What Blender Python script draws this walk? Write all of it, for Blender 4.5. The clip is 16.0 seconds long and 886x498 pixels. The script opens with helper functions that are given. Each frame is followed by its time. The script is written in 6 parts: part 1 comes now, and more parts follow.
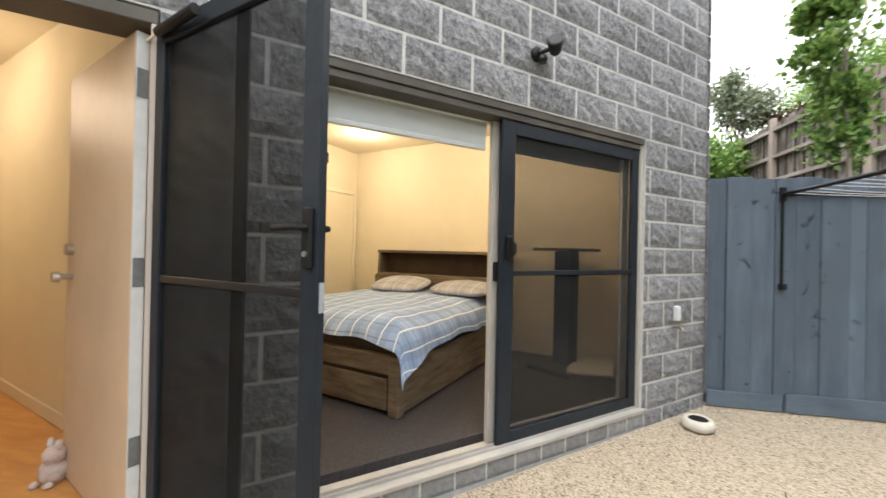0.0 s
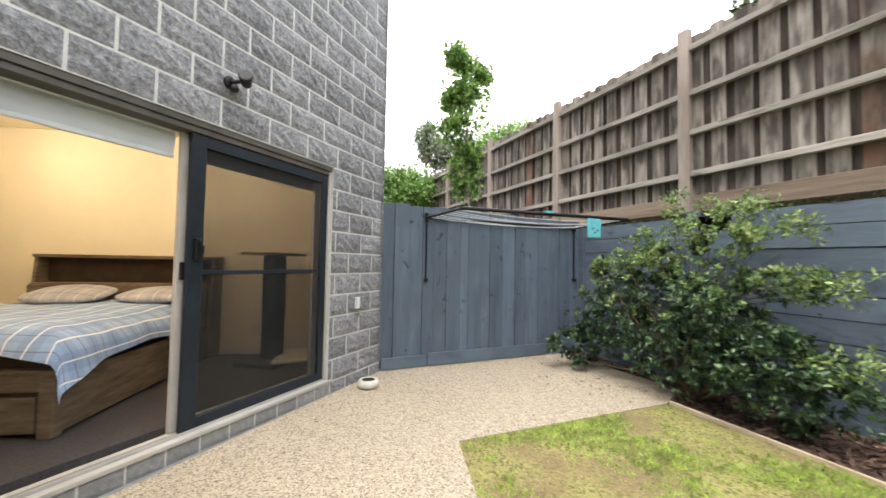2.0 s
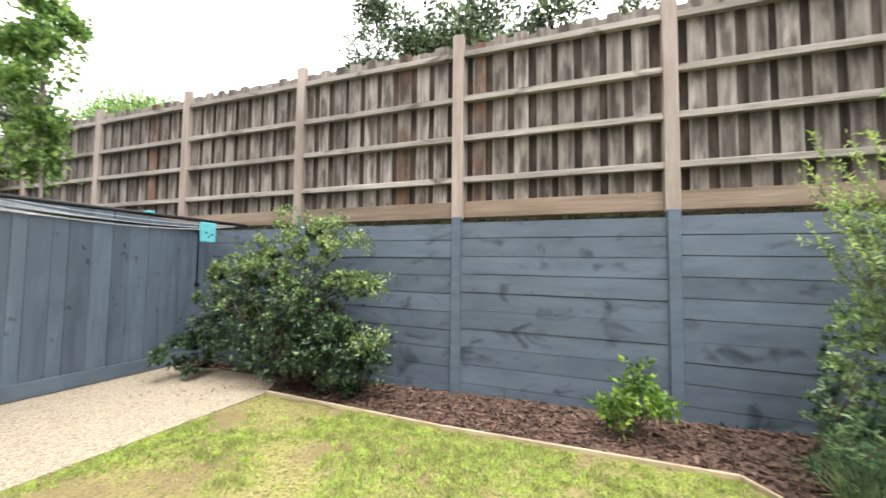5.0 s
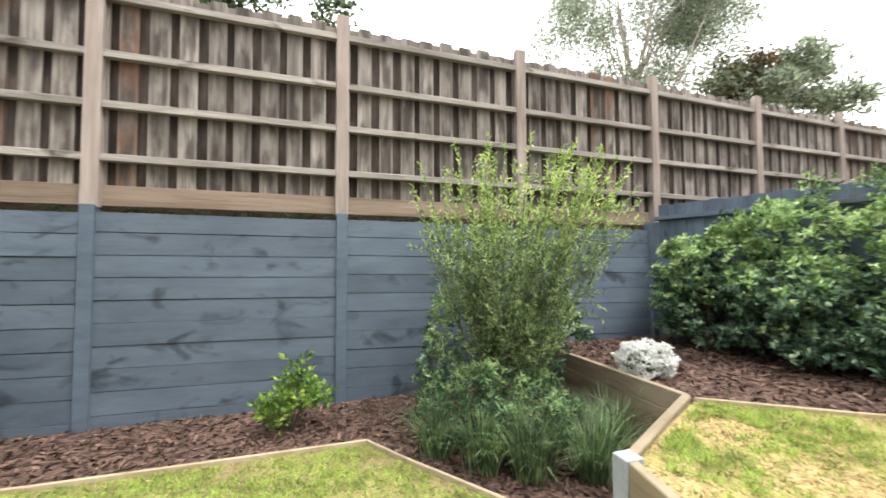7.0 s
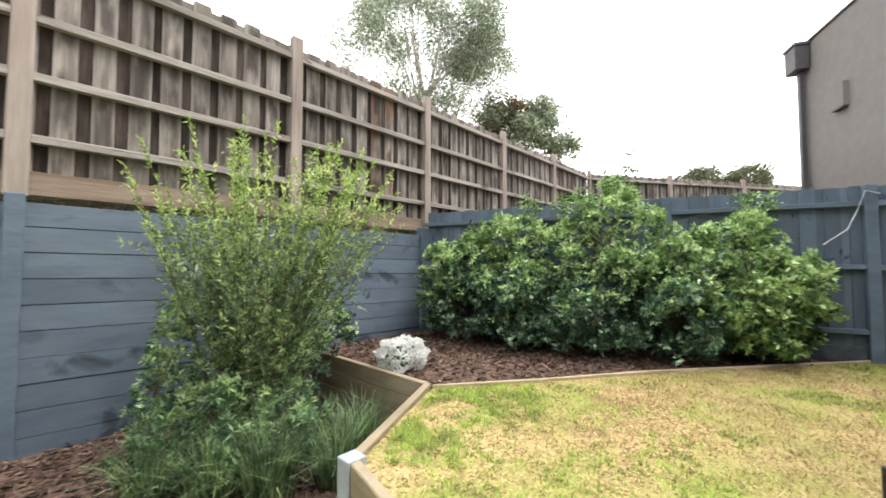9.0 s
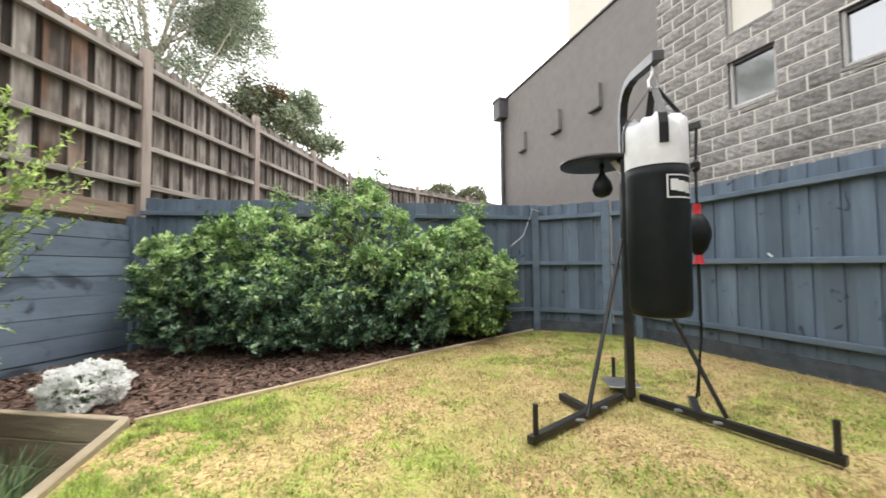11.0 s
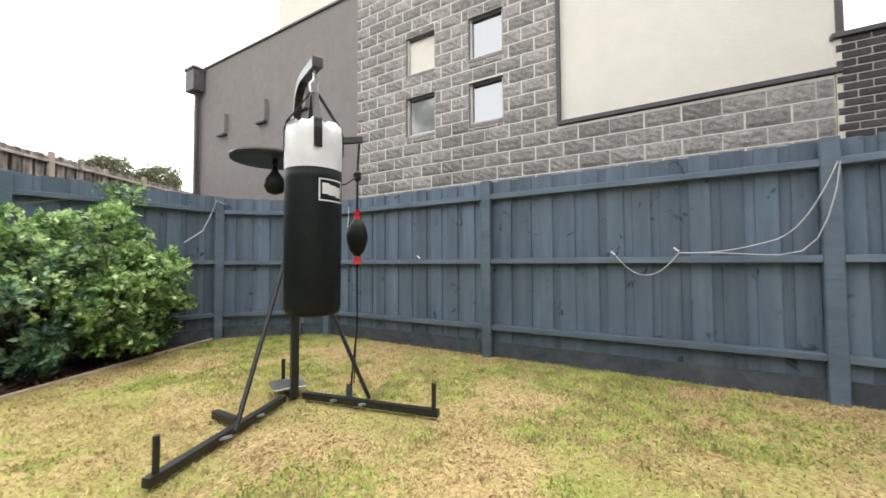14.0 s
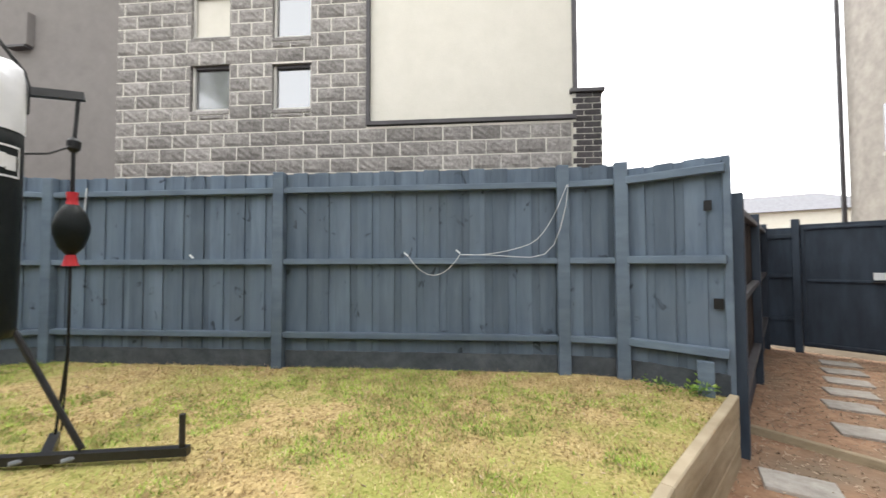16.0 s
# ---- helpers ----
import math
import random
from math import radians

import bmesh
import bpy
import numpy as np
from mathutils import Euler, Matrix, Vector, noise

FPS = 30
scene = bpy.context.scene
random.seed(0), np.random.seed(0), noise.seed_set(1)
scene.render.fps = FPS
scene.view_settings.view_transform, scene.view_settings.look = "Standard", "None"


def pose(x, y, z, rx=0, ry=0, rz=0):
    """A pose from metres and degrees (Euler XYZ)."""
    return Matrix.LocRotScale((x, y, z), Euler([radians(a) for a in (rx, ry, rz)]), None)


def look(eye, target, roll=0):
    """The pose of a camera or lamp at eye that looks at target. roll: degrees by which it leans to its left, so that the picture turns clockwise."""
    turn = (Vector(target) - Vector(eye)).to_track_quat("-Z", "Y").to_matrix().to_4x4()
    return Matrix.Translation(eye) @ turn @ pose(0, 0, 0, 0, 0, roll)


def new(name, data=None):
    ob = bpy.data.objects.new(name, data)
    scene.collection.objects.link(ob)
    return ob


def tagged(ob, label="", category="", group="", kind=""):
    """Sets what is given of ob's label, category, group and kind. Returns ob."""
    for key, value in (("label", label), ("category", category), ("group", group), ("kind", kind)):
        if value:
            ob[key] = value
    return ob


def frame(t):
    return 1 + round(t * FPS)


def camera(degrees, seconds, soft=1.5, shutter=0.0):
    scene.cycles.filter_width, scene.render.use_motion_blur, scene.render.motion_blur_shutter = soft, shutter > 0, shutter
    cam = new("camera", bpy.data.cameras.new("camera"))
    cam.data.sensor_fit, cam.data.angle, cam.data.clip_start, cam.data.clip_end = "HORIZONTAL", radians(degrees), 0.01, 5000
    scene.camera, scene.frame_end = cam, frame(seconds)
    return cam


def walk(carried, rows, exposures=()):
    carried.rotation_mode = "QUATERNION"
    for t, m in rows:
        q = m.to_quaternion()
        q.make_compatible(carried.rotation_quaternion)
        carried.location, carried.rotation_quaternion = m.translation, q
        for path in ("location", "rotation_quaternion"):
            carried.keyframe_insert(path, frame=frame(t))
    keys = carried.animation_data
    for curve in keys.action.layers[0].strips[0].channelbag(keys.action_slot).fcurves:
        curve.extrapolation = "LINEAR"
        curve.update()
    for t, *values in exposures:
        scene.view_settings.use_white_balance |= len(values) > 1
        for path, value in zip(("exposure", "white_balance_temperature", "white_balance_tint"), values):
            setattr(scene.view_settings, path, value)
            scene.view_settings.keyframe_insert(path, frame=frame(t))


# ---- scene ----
cam = camera(98.6, 16.0, soft=1.5, shutter=0.3)
PATH = [
    (0, (-2.198, -4.655, 1.322), (-4.151, -5.087, 1.330), 1.2),
    (0.5, (-2.052, -4.565, 1.303), (-4.049, -4.678, 1.338), 1.3),
    (1, (-1.867, -4.424, 1.279), (-3.854, -4.207, 1.336), 1.2),
    (1.5, (-1.712, -4.318, 1.267), (-3.643, -3.801, 1.345), 1.2),
    (2, (-1.541, -4.307, 1.271), (-3.363, -3.488, 1.354), 1.0),
    (2.5, (-1.380, -4.258, 1.260), (-3.093, -3.231, 1.359), 0.8),
    (3, (-1.263, -4.176, 1.244), (-2.849, -2.962, 1.350), 0.7),
    (3.2, (-1.198, -4.143, 1.261), (-2.731, -2.862, 1.355), 0.8),
    (5.3, (-0.705, -4.085, 1.361), (-1.222, -2.155, 1.454), 0.2),
    (5.5, (-0.605, -4.088, 1.403), (-1.016, -2.133, 1.476), -0.1),
    (6, (-0.442, -4.077, 1.417), (-0.495, -2.078, 1.486), 0.0),
    (6.5, (-0.285, -4.072, 1.401), (-0.010, -2.093, 1.482), -0.3),
    (7, (-0.243, -4.104, 1.391), (0.384, -2.207, 1.471), -0.2),
    (7.5, (-0.152, -4.143, 1.362), (0.732, -2.352, 1.460), -0.2),
    (8, (-0.065, -4.147, 1.350), (1.024, -2.473, 1.452), -0.4),
    (8.5, (0.039, -4.163, 1.337), (1.316, -2.629, 1.445), -0.6),
    (9, (0.113, -4.212, 1.390), (1.574, -2.849, 1.476), -0.0),
    (9.2, (0.179, -4.205, 1.349), (1.705, -2.916, 1.448), -0.4),
    (11.3, (0.272, -4.281, 1.353), (2.268, -4.168, 1.432), -0.4),
    (11.5, (0.277, -4.293, 1.349), (2.276, -4.300, 1.426), -0.4),
    (12, (0.274, -4.348, 1.355), (2.251, -4.643, 1.432), -0.4),
    (12.5, (0.282, -4.401, 1.354), (2.212, -4.923, 1.427), -0.3),
    (13, (0.291, -4.463, 1.355), (2.158, -5.174, 1.428), -0.3),
    (13.5, (0.295, -4.522, 1.354), (2.086, -5.408, 1.428), -0.3),
    (14, (0.293, -4.582, 1.351), (1.983, -5.649, 1.424), -0.3),
    (14.5, (0.269, -4.650, 1.355), (1.847, -5.877, 1.425), -0.3),
    (15, (0.246, -4.726, 1.355), (1.681, -6.118, 1.423), -0.3),
    (15.5, (0.231, -4.779, 1.362), (1.486, -6.335, 1.428), -0.2),
    (16, (0.236, -4.829, 1.360), (1.276, -6.535, 1.427), -0.2),
]
walk(cam, [(t, look(eye, target, roll)) for t, eye, target, roll in PATH], [(0, 1.5), (3, 1.52), (5.5, 1.84), (6.5, 1.82), (7.5, 1.69), (9, 1.65), (12, 1.58), (16, 1.62)])

# ---- world and light ----
world = bpy.data.worlds.new("overcast_sky")
scene.world = world
world.use_nodes = True
wn, wl = world.node_tree.nodes, world.node_tree.links
sky = wn.new("ShaderNodeTexSky")
sky.sky_type = "NISHITA"
sky.sun_disc = False
sky.sun_elevation, sky.sun_rotation = radians(58), radians(140)
dim = wn.new("ShaderNodeVectorMath")
dim.operation = "SCALE"
dim.inputs["Scale"].default_value = 0.10
cloud = wn.new("ShaderNodeMix")
cloud.data_type = "RGBA"
cloud.inputs["Factor"].default_value = 0.88
cloud.inputs[7].default_value = (0.985, 0.985, 0.97, 1)
wl.new(sky.outputs[0], dim.inputs[0])
wl.new(dim.outputs[0], cloud.inputs[6])
wl.new(cloud.outputs[2], wn["Background"].inputs[0])
wn["Background"].inputs[1].default_value = 1.25
sun = new("sun", bpy.data.lights.new("sun", "SUN"))
sun.data.energy, sun.data.angle, sun.data.color = 0.9, radians(25), (1.0, 0.96, 0.9)
sun.matrix_world = look((0, 0, 20), (math.sin(radians(140)) * -11, math.cos(radians(140)) * -11, 0))


def lamp(name, at, power, size=0.07, color=(1.0, 0.81, 0.585)):
    ob = new(name, bpy.data.lights.new(name, "POINT"))
    ob.data.energy, ob.data.shadow_soft_size, ob.data.color = power, size, color
    ob.location = at
    return ob


# ---- materials ----
def mat(name, c1, c2, scale=6.0, rough=0.8, bump=0.3, grain=(1, 1, 1), vary=0.25, wear=None, metal=0.0, fine=4.0, spec=0.3, island=False, coords="world", spots=None):
    m = bpy.data.materials.new(name)
    m.use_nodes = True
    n, l = m.node_tree.nodes, m.node_tree.links
    p = n["Principled BSDF"]
    p.inputs["Roughness"].default_value, p.inputs["Metallic"].default_value = rough, metal
    p.inputs["Specular IOR Level"].default_value = spec
    if coords == "world":
        src = n.new("ShaderNodeNewGeometry").outputs["Position"]
    else:
        src = n.new("ShaderNodeTexCoord").outputs["Object"]
    mp = n.new("ShaderNodeMapping")
    mp.inputs["Scale"].default_value = grain
    l.new(src, mp.inputs["Vector"])
    a = n.new("ShaderNodeTexNoise")
    a.inputs["Scale"].default_value, a.inputs["Detail"].default_value, a.inputs["Roughness"].default_value = scale, 8, 0.65
    l.new(mp.outputs[0], a.inputs["Vector"])
    ramp = n.new("ShaderNodeValToRGB")
    ramp.color_ramp.elements[0].position, ramp.color_ramp.elements[1].position = 0.33, 0.68
    ramp.color_ramp.elements[0].color, ramp.color_ramp.elements[1].color = (*c1, 1), (*c2, 1)
    l.new(a.outputs["Fac"], ramp.inputs[0])
    big = n.new("ShaderNodeTexNoise")
    big.inputs["Scale"].default_value, big.inputs["Detail"].default_value = scale / 7, 3
    l.new(src, big.inputs["Vector"])
    out = ramp.outputs[0]
    if wear:
        wr = n.new("ShaderNodeValToRGB")
        wr.color_ramp.elements[0].position, wr.color_ramp.elements[1].position = 0.5, 0.68
        l.new(big.outputs["Fac"], wr.inputs[0])
        mx = n.new("ShaderNodeMix")
        mx.data_type = "RGBA"
        mx.inputs[7].default_value = (*wear, 1)
        l.new(wr.outputs[0], mx.inputs["Factor"])
        l.new(out, mx.inputs[6])
        out = mx.outputs[2]
    if vary:
        info = n.new("ShaderNodeNewGeometry").outputs["Random Per Island"] if island else n.new("ShaderNodeObjectInfo").outputs["Random"]
        mr = n.new("ShaderNodeMapRange")
        mr.inputs["To Min"].default_value, mr.inputs["To Max"].default_value = 1 - vary, 1 + vary
        l.new(info, mr.inputs["Value"])
        mr2 = n.new("ShaderNodeMapRange")
        mr2.inputs["From Min"].default_value, mr2.inputs["From Max"].default_value = 0.3, 0.7
        mr2.inputs["To Min"].default_value, mr2.inputs["To Max"].default_value = 0.85, 1.12
        l.new(big.outputs["Fac"], mr2.inputs["Value"])
        mu = n.new("ShaderNodeMath")
        mu.operation = "MULTIPLY"
        l.new(mr.outputs[0], mu.inputs[0])
        l.new(mr2.outputs[0], mu.inputs[1])
        vm = n.new("ShaderNodeVectorMath")
        vm.operation = "SCALE"
        l.new(out, vm.inputs[0])
        l.new(mu.outputs[0], vm.inputs["Scale"])
        out = vm.outputs[0]
    if spots:
        sn = n.new("ShaderNodeTexNoise")
        sn.inputs["Scale"].default_value, sn.inputs["Detail"].default_value, sn.inputs["Distortion"].default_value = spots[1], 4, 0.8
        sm = n.new("ShaderNodeMapping")
        sm.inputs["Scale"].default_value = spots[4]
        l.new(src, sm.inputs["Vector"])
        l.new(sm.outputs[0], sn.inputs["Vector"])
        sr = n.new("ShaderNodeValToRGB")
        sr.color_ramp.elements[0].position, sr.color_ramp.elements[1].position = spots[2], spots[3]
        l.new(sn.outputs["Fac"], sr.inputs[0])
        sx = n.new("ShaderNodeMix")
        sx.data_type = "RGBA"
        sx.inputs[7].default_value = (*spots[0], 1)
        l.new(sr.outputs[0], sx.inputs["Factor"])
        l.new(out, sx.inputs[6])
        out = sx.outputs[2]
    l.new(out, p.inputs["Base Color"])
    if bump:
        f = n.new("ShaderNodeTexNoise")
        f.inputs["Scale"].default_value, f.inputs["Detail"].default_value = scale * fine, 6
        l.new(mp.outputs[0], f.inputs["Vector"])
        b = n.new("ShaderNodeBump")
        b.inputs["Strength"].default_value, b.inputs["Distance"].default_value = bump, 0.01
        l.new(f.outputs["Fac"], b.inputs["Height"])
        l.new(b.outputs[0], p.inputs["Normal"])
    return m


def weathered(name, dark, mid, pale, red, half=0.085, spread=0.22, pale_top=None):
    """Grey weathered paling: streaks, mould blotches, bleached long edges, a few redder boards."""
    m = bpy.data.materials.new(name)
    m.use_nodes = True
    n, l = m.node_tree.nodes, m.node_tree.links
    p = n["Principled BSDF"]
    p.inputs["Roughness"].default_value, p.inputs["Specular IOR Level"].default_value = 0.92, 0.15
    info = n.new("ShaderNodeObjectInfo").outputs["Random"]
    tc = n.new("ShaderNodeTexCoord").outputs["Object"]
    off = n.new("ShaderNodeMath")
    off.operation = "MULTIPLY"
    off.inputs[1].default_value = 57.0
    l.new(info, off.inputs[0])

    def noise_at(grain, scale, detail=5):
        mp = n.new("ShaderNodeMapping")
        mp.inputs["Scale"].default_value = grain
        l.new(tc, mp.inputs["Vector"])
        t = n.new("ShaderNodeTexNoise")
        t.noise_dimensions = "4D"
        t.inputs["Scale"].default_value, t.inputs["Detail"].default_value = scale, detail
        l.new(mp.outputs[0], t.inputs["Vector"])
        l.new(off.outputs[0], t.inputs["W"])
        return t.outputs["Fac"]

    def ramp(src, a, b, lo=0.0, hi=1.0):
        r = n.new("ShaderNodeMapRange")
        r.interpolation_type = "SMOOTHSTEP"
        for key, v in (("From Min", a), ("From Max", b), ("To Min", lo), ("To Max", hi)):
            r.inputs[key].default_value = v
        l.new(src, r.inputs["Value"])
        return r.outputs[0]

    def math_(op, a, b):
        q = n.new("ShaderNodeMath")
        q.operation = op
        for k, v in enumerate((a, b)):
            if isinstance(v, (int, float)):
                q.inputs[k].default_value = v
            else:
                l.new(v, q.inputs[k])
        return q.outputs[0]

    def mix(fac, a, b):
        x = n.new("ShaderNodeMix")
        x.data_type = "RGBA"
        l.new(fac, x.inputs["Factor"])
        for k, v in ((6, a), (7, b)):
            if isinstance(v, tuple):
                x.inputs[k].default_value = (*v, 1)
            else:
                l.new(v, x.inputs[k])
        return x.outputs[2]

    fine_ = noise_at((1.5, 1, 0.10), 16)
    col = mix(ramp(fine_, 0.32, 0.72), mid, pale)
    sep = n.new("ShaderNodeSeparateXYZ")
    l.new(tc, sep.inputs[0])
    edge = ramp(math_("ABSOLUTE", sep.outputs[0], 0), half * 0.45, half * 0.95)
    blot = ramp(noise_at((1.6, 1, 0.55), 4.2), 0.40, 0.62)
    col = mix(math_("MULTIPLY", ramp(info, 0.86, 0.96), ramp(noise_at((1, 1, 0.5), 3.0), 0.4, 0.6)), col, red)
    col = mix(math_("MULTIPLY", math_("MULTIPLY", blot, 0.85), math_("SUBTRACT", 1.0, math_("MULTIPLY", edge, 0.75))), col, dark)
    # Tops go pale: weathered ends, and the painted shade stops there.
    if pale_top:
        col = mix(ramp(sep.outputs[2], pale_top[0], pale_top[1], 0.0, 0.85), col, pale_top[2])
    vm = n.new("ShaderNodeVectorMath")
    vm.operation = "SCALE"
    l.new(col, vm.inputs[0])
    mr = ramp(math_("FRACT", math_("MULTIPLY", info, 13.7), 0), 0.0, 1.0, 1 - spread, 1 + spread)
    l.new(mr, vm.inputs["Scale"])
    l.new(vm.outputs[0], p.inputs["Base Color"])
    b = n.new("ShaderNodeBump")
    b.inputs["Strength"].default_value, b.inputs["Distance"].default_value = 0.8, 0.006
    l.new(noise_at((2.2, 1, 0.08), 34), b.inputs["Height"])
    l.new(b.outputs[0], p.inputs["Normal"])
    return m


def speckle(name, colors, scale, bump, rough=0.8, patch=None):
    """Stones, chips or blades too small to model: one random colour a cell."""
    m = bpy.data.materials.new(name)
    m.use_nodes = True
    n, l = m.node_tree.nodes, m.node_tree.links
    p = n["Principled BSDF"]
    p.inputs["Roughness"].default_value = rough
    p.inputs["Specular IOR Level"].default_value = 0.25
    g = n.new("ShaderNodeNewGeometry")
    v = n.new("ShaderNodeTexVoronoi")
    v.inputs["Scale"].default_value = scale
    l.new(g.outputs["Position"], v.inputs["Vector"])
    sep = n.new("ShaderNodeSeparateColor")
    l.new(v.outputs["Color"], sep.inputs[0])
    r = n.new("ShaderNodeValToRGB")
    for k, c in enumerate(colors):
        e = r.color_ramp.elements[k] if k < 2 else r.color_ramp.elements.new(0.99)
        e.color = (*c, 1)
    for k, e in enumerate(r.color_ramp.elements):
        e.position = k / (len(colors) - 1)
    l.new(sep.outputs[0], r.inputs[0])
    out = r.outputs[0]
    nz = n.new("ShaderNodeTexNoise")
    nz.inputs["Scale"].default_value, nz.inputs["Detail"].default_value = 1.6, 5
    l.new(g.outputs["Position"], nz.inputs["Vector"])
    if patch:
        pr = n.new("ShaderNodeValToRGB")
        pr.color_ramp.elements[0].position, pr.color_ramp.elements[1].position = 0.42, 0.62
        l.new(nz.outputs["Fac"], pr.inputs[0])
        mx = n.new("ShaderNodeMix")
        mx.data_type, mx.blend_type = "RGBA", "MIX"
        mx.inputs[7].default_value = (*patch, 1)
        sc = n.new("ShaderNodeMath")
        sc.operation = "MULTIPLY"
        sc.inputs[1].default_value = 0.7
        l.new(pr.outputs[0], sc.inputs[0])
        l.new(sc.outputs[0], mx.inputs["Factor"])
        l.new(out, mx.inputs[6])
        out = mx.outputs[2]
    l.new(out, p.inputs["Base Color"])
    b = n.new("ShaderNodeBump")
    b.inputs["Strength"].default_value, b.inputs["Distance"].default_value = bump, 0.006
    b.invert = True
    l.new(v.outputs["Distance"], b.inputs["Height"])
    l.new(b.outputs[0], p.inputs["Normal"])
    return m


def leafmat(name, dark, mid, light, rough=0.5, through_=0.3, spread=1.0):
    m = bpy.data.materials.new(name)
    m.use_nodes = True
    n, l = m.node_tree.nodes, m.node_tree.links
    p = n["Principled BSDF"]
    p.inputs["Roughness"].default_value = rough
    p.inputs["Specular IOR Level"].default_value = 0.5
    r = n.new("ShaderNodeValToRGB")
    cr = r.color_ramp
    cr.elements[0].color, cr.elements[1].color = (*dark, 1), (*light, 1)
    e = cr.elements.new(0.5)
    e.color = (*mid, 1)
    g = n.new("ShaderNodeNewGeometry")
    nz = n.new("ShaderNodeTexNoise")
    nz.inputs["Scale"].default_value = 8.0
    l.new(g.outputs["Position"], nz.inputs["Vector"])
    ad = n.new("ShaderNodeMath")
    ad.operation = "MULTIPLY_ADD"
    ad.inputs[1].default_value, ad.inputs[2].default_value = 2.6, -1.3
    l.new(nz.outputs["Fac"], ad.inputs[0])
    av = n.new("ShaderNodeMath")
    av.operation = "MULTIPLY_ADD"
    av.inputs[1].default_value = 0.75
    l.new(g.outputs["Random Per Island"], av.inputs[0])
    l.new(ad.outputs[0], av.inputs[2])
    l.new(av.outputs[0], r.inputs[0])
    l.new(r.outputs[0], p.inputs["Base Color"])
    t = n.new("ShaderNodeBsdfTranslucent")
    l.new(r.outputs[0], t.inputs[0])
    mx = n.new("ShaderNodeMixShader")
    mx.inputs[0].default_value = through_
    l.new(p.outputs[0], mx.inputs[1])
    l.new(t.outputs[0], mx.inputs[2])
    l.new(mx.outputs[0], n["Material Output"].inputs[0])
    return m


def seethrough(name, color, opacity, rough=0.4):
    m = bpy.data.materials.new(name)
    m.use_nodes = True
    n, l = m.node_tree.nodes, m.node_tree.links
    p = n["Principled BSDF"]
    p.inputs["Base Color"].default_value, p.inputs["Roughness"].default_value = (*color, 1), rough
    p.inputs["Specular IOR Level"].default_value = 0.08
    tr = n.new("ShaderNodeBsdfTransparent")
    mx = n.new("ShaderNodeMixShader")
    mx.inputs[0].default_value = opacity
    l.new(tr.outputs[0], mx.inputs[1])
    l.new(p.outputs[0], mx.inputs[2])
    l.new(mx.outputs[0], n["Material Output"].inputs[0])
    return m


BLOCK = mat("split_face_block", (0.125, 0.128, 0.142), (0.385, 0.387, 0.41), 36, 0.95, 1.0, vary=0.14, fine=1.6, spec=0.15)
BLOCK2 = mat("neighbour_block", (0.15, 0.140, 0.133), (0.31, 0.29, 0.278), 24, 0.95, 1.0, vary=0.2, fine=1.6, spec=0.15)
SILLB = mat("smooth_sill_block", (0.24, 0.24, 0.245), (0.36, 0.36, 0.365), 30, 0.9, 0.4, vary=0.12)
MORTAR = mat("grey_mortar", (0.52, 0.52, 0.51), (0.66, 0.66, 0.65), 20, 0.95, 0.3, vary=0)
MORTAR2 = mat("pale_mortar", (0.5, 0.475, 0.42), (0.62, 0.59, 0.53), 20, 0.95, 0.3, vary=0)
BLUE = mat("blue_grey_fence_paint", (0.078, 0.107, 0.148), (0.125, 0.163, 0.212), 9, 0.72, 0.5, (1, 1, 0.12), 0.2, wear=(0.085, 0.11, 0.142), spec=0.35, spots=((0.028, 0.038, 0.052), 7.0, 0.65, 0.72, (1.3, 1.3, 0.9)))
BLUEH = mat("blue_grey_sleeper_paint", (0.088, 0.116, 0.156), (0.138, 0.175, 0.222), 4, 0.62, 0.4, (0.35, 1, 1.5), 0.13, spec=0.4, spots=((0.040, 0.052, 0.068), 3.4, 0.565, 0.70, (0.8, 1, 1.3)))
# Gate blue made darker: shade of the side passage is put into it.
BLUEG = mat("gate_paint_with_painted_shade", (0.024, 0.034, 0.051), (0.042, 0.058, 0.082), 8, 0.6, 0.4, (1, 1, 0.2), 0.1)
BLUED = mat("blue_grey_rail_paint", (0.086, 0.115, 0.156), (0.125, 0.163, 0.208), 8, 0.65, 0.4, (0.3, 0.3, 1), 0.1)
SOILED = mat("soil_stained_plinth_paint", (0.042, 0.050, 0.060), (0.088, 0.098, 0.110), 7, 0.9, 0.5, (1, 1, 1), 0.12)
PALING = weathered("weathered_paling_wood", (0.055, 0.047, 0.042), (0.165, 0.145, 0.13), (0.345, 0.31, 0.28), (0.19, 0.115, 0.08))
# Sheltered, darker back boards; shade of the gaps is put into the colour too.
PALDARK = weathered("paling_wood_with_painted_shade", (0.024, 0.019, 0.016), (0.046, 0.036, 0.031), (0.095, 0.076, 0.066), (0.065, 0.04, 0.03), pale_top=(1.72, 1.84, (0.24, 0.21, 0.185)))
RAILW = mat("weathered_rail_wood", (0.20, 0.178, 0.16), (0.44, 0.405, 0.37), 7, 0.9, 0.9, (0.12, 1, 1.6), 0.14, spec=0.15, spots=((0.10, 0.085, 0.07), 4.0, 0.58, 0.72, (0.5, 1, 2)))
POSTW = mat("sawn_post_wood", (0.25, 0.20, 0.175), (0.42, 0.36, 0.325), 7, 0.9, 0.7, (1.3, 1.3, 0.12), 0.1, spec=0.15)
PLINTHW = mat("plinth_board_wood", (0.19, 0.14, 0.105), (0.33, 0.26, 0.205), 6, 0.9, 0.7, (0.1, 1, 1.4), 0.12, spec=0.15)
TIMBER = mat("treated_pine_sleeper", (0.24, 0.19, 0.125), (0.42, 0.35, 0.25), 6, 0.88, 0.7, (0.25, 0.25, 1.2), 0.12, spec=0.15)
